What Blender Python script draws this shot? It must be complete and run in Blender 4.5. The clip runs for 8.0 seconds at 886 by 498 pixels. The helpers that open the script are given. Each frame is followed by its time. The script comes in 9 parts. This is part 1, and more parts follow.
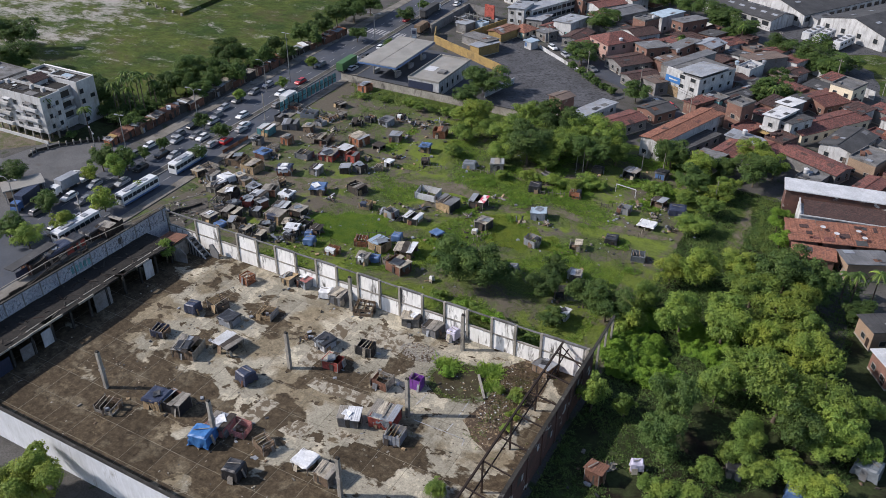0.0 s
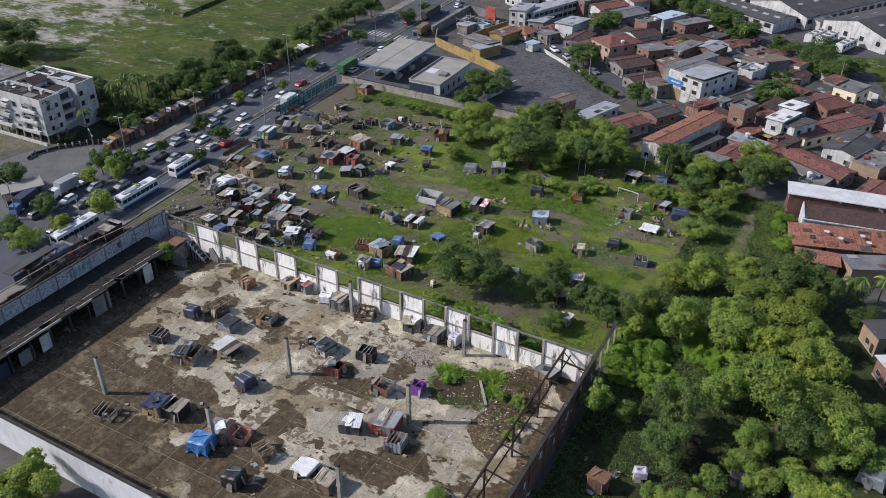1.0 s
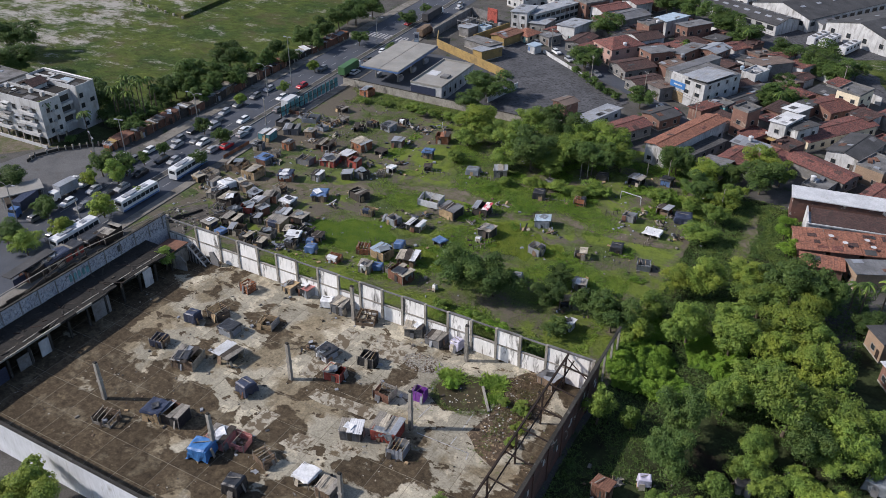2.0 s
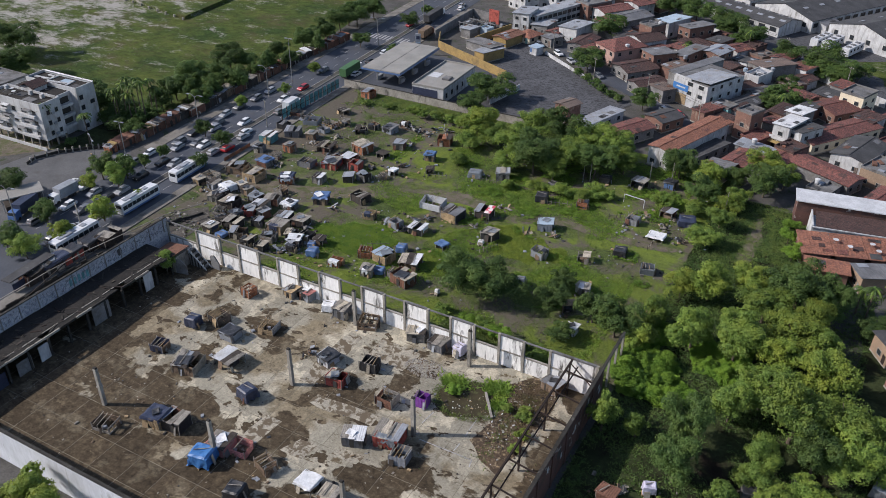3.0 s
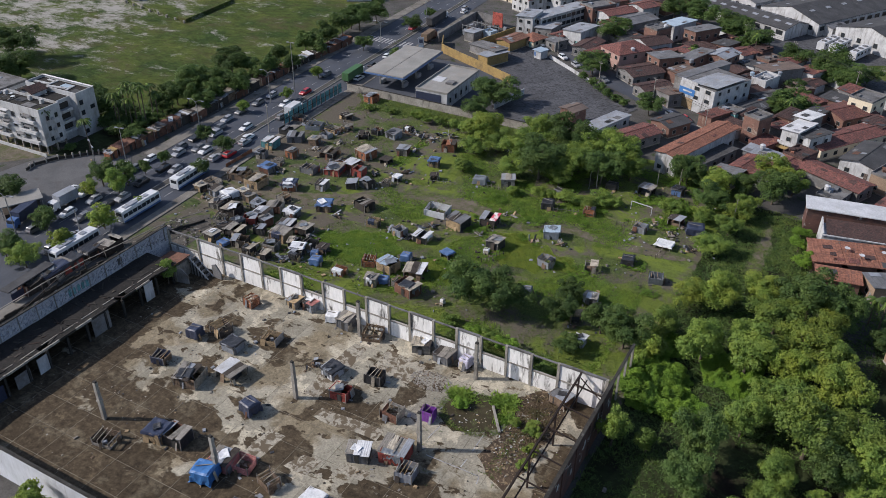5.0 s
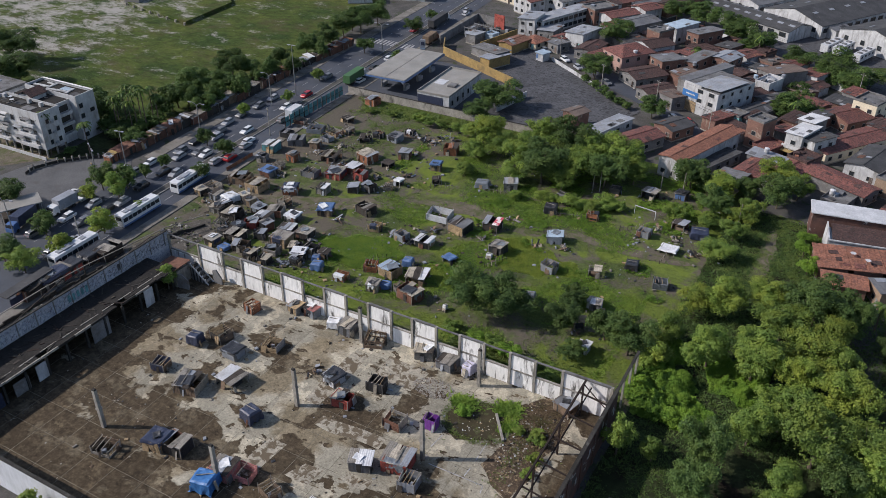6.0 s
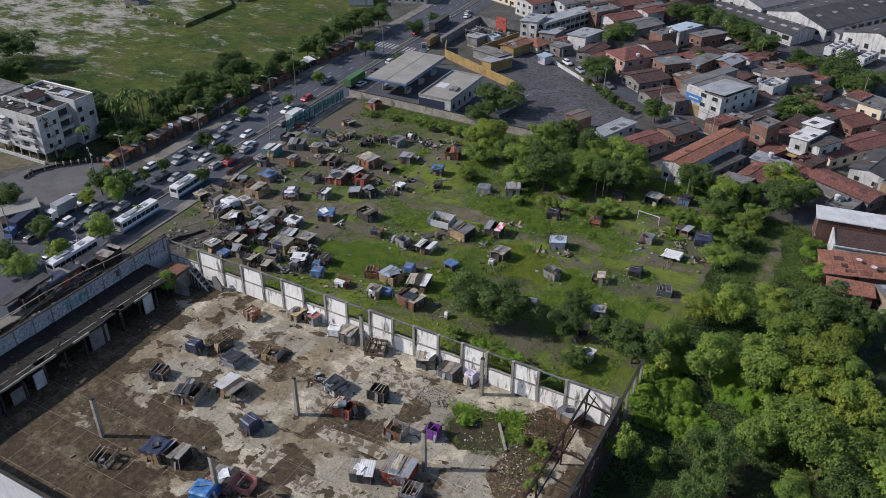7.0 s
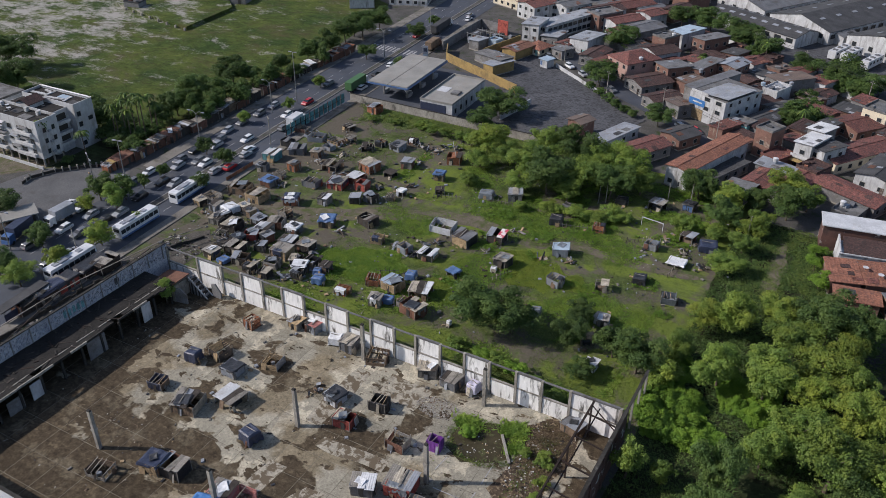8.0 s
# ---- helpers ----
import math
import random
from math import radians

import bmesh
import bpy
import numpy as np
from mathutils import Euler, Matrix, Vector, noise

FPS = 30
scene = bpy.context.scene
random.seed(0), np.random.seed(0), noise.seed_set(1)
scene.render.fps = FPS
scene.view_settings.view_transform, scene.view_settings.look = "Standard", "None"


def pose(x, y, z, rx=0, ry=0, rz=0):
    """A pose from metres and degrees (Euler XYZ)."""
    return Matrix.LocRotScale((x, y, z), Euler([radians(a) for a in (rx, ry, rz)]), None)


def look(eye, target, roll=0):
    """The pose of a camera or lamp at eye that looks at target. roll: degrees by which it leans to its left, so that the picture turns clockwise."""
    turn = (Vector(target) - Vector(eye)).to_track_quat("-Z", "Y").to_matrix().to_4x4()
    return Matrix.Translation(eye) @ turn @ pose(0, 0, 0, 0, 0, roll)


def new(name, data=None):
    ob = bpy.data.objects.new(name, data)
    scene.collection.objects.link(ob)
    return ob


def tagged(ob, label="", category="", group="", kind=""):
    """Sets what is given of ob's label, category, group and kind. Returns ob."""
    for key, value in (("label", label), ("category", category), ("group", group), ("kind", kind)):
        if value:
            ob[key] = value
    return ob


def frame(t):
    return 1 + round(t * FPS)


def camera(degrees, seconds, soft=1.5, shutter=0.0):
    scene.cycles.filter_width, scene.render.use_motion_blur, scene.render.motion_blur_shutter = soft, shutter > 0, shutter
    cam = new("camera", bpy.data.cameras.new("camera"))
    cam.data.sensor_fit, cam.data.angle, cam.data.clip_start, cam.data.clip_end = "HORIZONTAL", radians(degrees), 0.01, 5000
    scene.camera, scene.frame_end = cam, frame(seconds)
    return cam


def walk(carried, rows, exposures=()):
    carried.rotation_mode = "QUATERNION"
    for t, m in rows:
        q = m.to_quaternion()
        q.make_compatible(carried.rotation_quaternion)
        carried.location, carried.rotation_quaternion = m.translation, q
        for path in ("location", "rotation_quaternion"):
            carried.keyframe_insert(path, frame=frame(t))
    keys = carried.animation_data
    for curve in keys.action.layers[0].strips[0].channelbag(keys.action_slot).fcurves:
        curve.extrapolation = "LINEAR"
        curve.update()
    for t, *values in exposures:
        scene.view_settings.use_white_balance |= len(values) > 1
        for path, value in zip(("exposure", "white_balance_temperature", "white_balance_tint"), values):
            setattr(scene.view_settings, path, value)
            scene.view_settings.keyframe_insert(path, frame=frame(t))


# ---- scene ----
cam = camera(56.0, 8.0, 0.5)
PATH = [
    (0.0, 0.000, 0.000, 98.000, 28.742, 32.516, 0.276),
    (0.5, -0.423, 0.576, 98.055, 28.739, 32.499, 0.327),
    (1.0, -0.902, 1.078, 98.007, 28.745, 32.473, 0.360),
    (1.5, -1.363, 1.554, 97.980, 28.752, 32.439, 0.399),
    (3.0, -2.890, 3.080, 97.970, 28.794, 32.404, 0.427),
    (3.5, -3.468, 3.640, 98.040, 28.810, 32.407, 0.412),
    (4.0, -4.084, 4.247, 98.065, 28.814, 32.407, 0.404),
    (4.5, -4.693, 4.827, 98.060, 28.824, 32.403, 0.400),
    (6.0, -6.524, 6.715, 98.027, 28.867, 32.340, 0.387),
    (6.5, -7.088, 7.454, 98.049, 28.890, 32.307, 0.398),
    (7.0, -7.710, 8.285, 98.076, 28.910, 32.281, 0.400),
    (7.5, -8.372, 9.207, 98.152, 28.937, 32.277, 0.390),
    (8.0, -9.097, 10.195, 98.273, 28.954, 32.251, 0.399),
]
# seconds, eye, yaw to the left of +y, downward pitch, roll
walk(cam, [(t, pose(x, y, z, 90 - pitch, 0, yaw) @ pose(0, 0, 0, 0, 0, roll)) for t, x, y, z, yaw, pitch, roll in PATH],
     exposures=[(0.0, 0.17, 6450, 15), (4.0, 0.03, 6450, 15), (8.0, -0.10, 6450, 15)])

# ---- light ----
SUN_ELEVATION = radians(36)
SUN_FROM = math.atan2(-0.885, -0.465)
world = bpy.data.worlds.new("world")
scene.world = world
world.use_nodes = True
sky = world.node_tree.nodes.new("ShaderNodeTexSky")
sky.sky_type, sky.sun_disc = "NISHITA", False
sky.sun_elevation, sky.sun_rotation = SUN_ELEVATION, SUN_FROM
world.node_tree.links.new(sky.outputs[0], world.node_tree.nodes["Background"].inputs[0])
world.node_tree.nodes["Background"].inputs[1].default_value = 0.148
sun = new("sun", bpy.data.lights.new("sun", "SUN"))
sun.data.energy, sun.data.angle, sun.data.color = 4.8, radians(0.6), (1.0, 0.955, 0.885)
sun.matrix_world = look((-88.5 * 0.81, -46.5 * 0.81, 58.8), (0, 0, 0))


# ---- materials ----
def nodes_of(name):
    m = bpy.data.materials.new(name)
    m.use_nodes = True
    nt = m.node_tree
    return m, nt, nt.nodes["Principled BSDF"]


def node(nt, kind, **inputs):
    n = nt.nodes.new(kind)
    for key, value in inputs.items():
        n.inputs[key.replace("_", " ")].default_value = value
    return n


def noise_of(nt, scale, detail=4.0, rough=0.55, squash=None, warp=0.0):
    """A noise in world metres; scale is in features a metre."""
    n = node(nt, "ShaderNodeTexNoise", Scale=scale, Detail=detail, Roughness=rough, Distortion=warp)
    g = nt.nodes.new("ShaderNodeNewGeometry")
    if squash:
        m = nt.nodes.new("ShaderNodeVectorMath")
        m.operation = "MULTIPLY"
        m.inputs[1].default_value = squash
        nt.links.new(g.outputs["Position"], m.inputs[0])
        nt.links.new(m.outputs[0], n.inputs["Vector"])
    else:
        nt.links.new(g.outputs["Position"], n.inputs["Vector"])
    return n.outputs[0]


def ramp(nt, fac, lo, hi):
    r = nt.nodes.new("ShaderNodeMapRange")
    r.inputs["From Min"].default_value, r.inputs["From Max"].default_value = lo, hi
    nt.links.new(fac, r.inputs["Value"])
    return r.outputs[0]


def mixed(nt, fac, a, b, how="MIX"):
    m = nt.nodes.new("ShaderNodeMix")
    m.data_type, m.blend_type = "RGBA", how
    for value, i in ((fac, 0), (a, 6), (b, 7)):
        if hasattr(value, "is_linked"):
            nt.links.new(value, m.inputs[i])
        else:
            m.inputs[i].default_value = value if i == 0 else (*value, 1)
    return m.outputs[2]


def bumped(nt, bsdf, height, strength, distance):
    b = node(nt, "ShaderNodeBump", Strength=strength, Distance=distance)
    nt.links.new(height, b.inputs["Height"])
    nt.links.new(b.outputs[0], bsdf.inputs["Normal"])


def surface(name, a, b, scale=0.6, fine=6.0, rough=0.85, bump=0.3, depth=0.03, metal=0.0, grain=0.35, dirt=None, dirt_at=(0.52, 0.68),
            dirt_scale=0.35, streak=None, vary=0.0, island=0.0, spec=0.3):
    """Two colours in large soft patches, fine grain, and stains of a third colour."""
    m, nt, bsdf = nodes_of(name)
    col = mixed(nt, ramp(nt, noise_of(nt, scale), 0.35, 0.65), a, b)
    small = noise_of(nt, fine, 6.0, 0.7, streak)
    dark = mixed(nt, ramp(nt, small, 0.3, 0.7), (1 - grain,) * 3, (1 + grain * 0.4,) * 3)
    col = mixed(nt, 1.0, col, dark, "MULTIPLY")
    if dirt:
        col = mixed(nt, ramp(nt, noise_of(nt, dirt_scale, 7.0, 0.65, streak, 0.4), *dirt_at), col, dirt)
    if vary or island:
        src = nt.nodes.new("ShaderNodeObjectInfo").outputs["Random"] if vary else nt.nodes.new("ShaderNodeNewGeometry").outputs["Random Per Island"]
        k = vary or island
        tone = nt.nodes.new("ShaderNodeMapRange")
        tone.inputs["To Min"].default_value, tone.inputs["To Max"].default_value = 1 - k, 1 + k
        nt.links.new(src, tone.inputs["Value"])
        hsv = nt.nodes.new("ShaderNodeHueSaturation")
        nt.links.new(tone.outputs[0], hsv.inputs["Value"])
        nt.links.new(col, hsv.inputs["Color"])
        col = hsv.outputs[0]
    nt.links.new(col, bsdf.inputs["Base Color"])
    bsdf.inputs["Roughness"].default_value = rough
    bsdf.inputs["Metallic"].default_value = metal
    bsdf.inputs["Specular IOR Level"].default_value = spec
    bumped(nt, bsdf, small, bump, depth)
    return m


def tiles(name, a, b, dirt):
    """Clay roof tiles: rows of channels down the slope, patched and lichen-stained."""
    m = surface(name, a, b, 0.5, 2.6, 0.9, 0.9, 0.15, grain=0.8, dirt=dirt, dirt_at=(0.54, 0.62), dirt_scale=1.5, vary=0.15)
    return m


def leaves(name, a, b, c):
    m, nt, bsdf = nodes_of(name)
    g = nt.nodes.new("ShaderNodeNewGeometry")
    col = mixed(nt, g.outputs["Random Per Island"], a, b)
    col = mixed(nt, ramp(nt, noise_of(nt, 0.35, 3.0), 0.42, 0.66), col, c)
    info = nt.nodes.new("ShaderNodeObjectInfo")
    tone = nt.nodes.new("ShaderNodeMapRange")
    tone.inputs["To Min"].default_value, tone.inputs["To Max"].default_value = 0.75, 1.2
    nt.links.new(info.outputs["Random"], tone.inputs["Value"])
    hsv = nt.nodes.new("ShaderNodeHueSaturation")
    nt.links.new(tone.outputs[0], hsv.inputs["Value"])
    nt.links.new(col, hsv.inputs["Color"])
    nt.links.new(hsv.outputs[0], bsdf.inputs["Base Color"])
    bsdf.inputs["Roughness"].default_value = 0.6
    bsdf.inputs["Specular IOR Level"].default_value = 0.25
    back = nt.nodes.new("ShaderNodeBsdfTranslucent")
    nt.links.new(hsv.outputs[0], back.inputs["Color"])
    mix = nt.nodes.new("ShaderNodeMixShader")
    mix.inputs[0].default_value = 0.3
    nt.links.new(bsdf.outputs[0], mix.inputs[1])
    nt.links.new(back.outputs[0], mix.inputs[2])
    nt.links.new(mix.outputs[0], nt.nodes["Material Output"].inputs[0])
    return m


def plain(name, c, rough=0.5, metal=0.0, grain=0.15):
    return surface(name, c, tuple(v * 0.85 for v in c), 1.5, 9.0, rough, 0.1, 0.01, metal, grain, spec=0.5)


def gained(nt, fac, axis, a, b, amount):
    """fac plus amount where the place's coordinate on axis goes from a to b."""
    g = nt.nodes.new("ShaderNodeNewGeometry")
    sep = nt.nodes.new("ShaderNodeSeparateXYZ")
    nt.links.new(g.outputs["Position"], sep.inputs[0])
    gain = nt.nodes.new("ShaderNodeMapRange")
    gain.inputs["From Min"].default_value, gain.inputs["From Max"].default_value = a, b
    gain.inputs["To Max"].default_value = amount
    nt.links.new(sep.outputs[axis], gain.inputs["Value"])
    add = nt.nodes.new("ShaderNodeMath")
    nt.links.new(fac, add.inputs[0])
    nt.links.new(gain.outputs[0], add.inputs[1])
    return add.outputs[0]


def ground_cover(name, grass, lush, soil, pale, soil_at, pale_at, scale, pull=None, lime=None):
    """Rough growth over soil. pull: (x where the soil gains, metres over which it does, amount)."""
    m, nt, bsdf = nodes_of(name)
    col = mixed(nt, ramp(nt, noise_of(nt, scale, 6.0, 0.6), 0.4, 0.62), grass, lush)
    fine = noise_of(nt, 1.6, 8.0, 0.75)
    col = mixed(nt, 1.0, col, mixed(nt, ramp(nt, fine, 0.3, 0.7), (0.55,) * 3, (1.25,) * 3), "MULTIPLY")
    mott = noise_of(nt, 0.28, 7.0, 0.7, (1.0, 1.6, 1.0), 0.4)
    col = mixed(nt, 1.0, col, mixed(nt, ramp(nt, mott, 0.32, 0.68), (0.55,) * 3, (1.3,) * 3), "MULTIPLY")
    if lime:
        spots = gained(nt, noise_of(nt, 0.055, 6.0, 0.62, None, 0.5), 0, lime[1], lime[2], 0.12)
        fresh = mixed(nt, ramp(nt, fine, 0.3, 0.7), tuple(v * 0.6 for v in lime[0]), lime[0])
        col = mixed(nt, ramp(nt, spots, 0.56, 0.66), col, fresh)
    patch = noise_of(nt, scale * 1.3, 8.0, 0.68, None, 0.6)
    if pull:
        g = nt.nodes.new("ShaderNodeNewGeometry")
        sep = nt.nodes.new("ShaderNodeSeparateXYZ")
        nt.links.new(g.outputs["Position"], sep.inputs[0])
        gain = nt.nodes.new("ShaderNodeMapRange")
        gain.inputs["From Min"].default_value, gain.inputs["From Max"].default_value = pull[0] + pull[1], pull[0]
        gain.inputs["To Max"].default_value = pull[2]
        nt.links.new(sep.outputs[0], gain.inputs["Value"])
        add = nt.nodes.new("ShaderNodeMath")
        nt.links.new(patch, add.inputs[0])
        nt.links.new(gain.outputs[0], add.inputs[1])
        patch = add.outputs[0]
    earth = mixed(nt, ramp(nt, fine, 0.3, 0.7), tuple(v * 0.6 for v in soil), soil)
    col = mixed(nt, ramp(nt, patch, *soil_at), col, earth)
    if pale:
        col = mixed(nt, ramp(nt, gained(nt, noise_of(nt, scale * 1.7, 12.0, 0.82, (0.6, 1.0, 1.0), 0.2), 0, -222.0, -285.0, 0.10), *pale_at), col, pale)
    nt.links.new(col, bsdf.inputs["Base Color"])
    bsdf.inputs["Roughness"].default_value = 0.95
    bsdf.inputs["Specular IOR Level"].default_value = 0.1
    bumped(nt, bsdf, fine, 0.7, 0.25)
    return m


def slab_concrete(name):
    """Old slab: grey concrete, worn pale screed, brown silt films and damp stains with smooth shores. Both also paint
    shade beside the lean-to.
    """
    m, nt, bsdf = nodes_of(name)
    fine = noise_of(nt, 3.0, 8.0, 0.75)
    grit = noise_of(nt, 0.9, 9.0, 0.74, None, 0.3)
    col = mixed(nt, ramp(nt, noise_of(nt, 0.11, 4.0, 0.5), 0.42, 0.58), (0.350, 0.322, 0.252), (0.272, 0.252, 0.198))
    screed = gained(nt, noise_of(nt, 0.24, 6.0, 0.62, (1.0, 0.65, 1.0), 0.2), 1, 84.0, 104.0, 0.05)
    screed = gained(nt, gained(nt, screed, 0, -82.5, -80.5, 0.09), 0, -77.0, -75.0, -0.09)
    screed = gained(nt, gained(nt, screed, 1, 84.5, 86.0, 0.05), 1, 89.0, 91.0, -0.05)
    col = mixed(nt, ramp(nt, screed, 0.575, 0.61), col, (0.450, 0.405, 0.310))
    # the gain towards the left wall paints the shaded zone along the lean-to
    film_shade = gained(nt, gained(nt, noise_of(nt, 0.075, 5.0, 0.56, None, 0.3), 0, -100.0, -122.0, 0.045), 0, -66.0, -56.0, -0.03)
    film_shade = gained(nt, film_shade, 1, 84.0, 104.0, -0.04)
    silt = mixed(nt, ramp(nt, grit, 0.3, 0.7), (0.130, 0.100, 0.058), (0.225, 0.180, 0.112))
    thin = nt.nodes.new("ShaderNodeMath")
    thin.operation = "MULTIPLY"
    thin.inputs[1].default_value = 0.8
    nt.links.new(ramp(nt, film_shade, 0.50, 0.58), thin.inputs[0])
    col = mixed(nt, thin.outputs[0], col, silt)
    damp_shade = gained(nt, noise_of(nt, 0.085, 5.5, 0.56, (1.0, 1.25, 1.0), 0.25), 1, 88.0, 103.0, -0.048)
    damp_shade = gained(nt, gained(nt, damp_shade, 0, -82.5, -80.5, -0.06), 0, -77.0, -75.0, 0.06)
    damp_shade = gained(nt, gained(nt, damp_shade, 1, 84.0, 58.0, 0.135), 0, -62.0, -52.0, -0.03)
    damp_shade = gained(nt, gained(nt, damp_shade, 0, -38.0, -34.5, 0.10), 0, -78.0, -104.0, 0.02)
    # darkens the slab below the lean-to's roof: shade put into the wet colour
    damp_shade = gained(nt, damp_shade, 0, -113.5, -116.5, 0.14)
    wet = mixed(nt, ramp(nt, grit, 0.34, 0.68), (0.042, 0.031, 0.020), (0.105, 0.080, 0.050))
    drying = mixed(nt, ramp(nt, grit, 0.34, 0.68), (0.095, 0.076, 0.050), (0.175, 0.145, 0.098))
    wet = mixed(nt, ramp(nt, noise_of(nt, 0.19, 6.0, 0.6, None, 0.4), 0.54, 0.64), wet, drying)
    col = mixed(nt, ramp(nt, damp_shade, 0.522, 0.542), col, wet)
    puddle = noise_of(nt, 0.30, 4.0, 0.52, (1.0, 1.4, 1.0), 0.3)
    col = mixed(nt, ramp(nt, puddle, 0.615, 0.635), col, (0.070, 0.052, 0.033))
    col = mixed(nt, ramp(nt, noise_of(nt, 0.45, 8.0, 0.7, (0.5, 1.0, 1.0), 0.6), 0.60, 0.64), col, (0.135, 0.105, 0.066))
    col = mixed(nt, 1.0, col, mixed(nt, ramp(nt, grit, 0.3, 0.7), (0.78,) * 3, (1.16,) * 3), "MULTIPLY")
    col = mixed(nt, 1.0, col, mixed(nt, ramp(nt, fine, 0.28, 0.72), (0.55,) * 3, (1.30,) * 3), "MULTIPLY")
    info = nt.nodes.new("ShaderNodeObjectInfo")
    tone = nt.nodes.new("ShaderNodeMapRange")
    tone.inputs["To Min"].default_value, tone.inputs["To Max"].default_value = 0.80, 1.12
    nt.links.new(info.outputs["Random"], tone.inputs["Value"])
    hsv = nt.nodes.new("ShaderNodeHueSaturation")
    nt.links.new(tone.outputs[0], hsv.inputs["Value"])
    nt.links.new(col, hsv.inputs["Color"])
    nt.links.new(hsv.outputs[0], bsdf.inputs["Base Color"])
    bsdf.inputs["Roughness"].default_value = 0.9
    bsdf.inputs["Specular IOR Level"].default_value = 0.15
    bumped(nt, bsdf, grit, 0.5, 0.08)
    return m


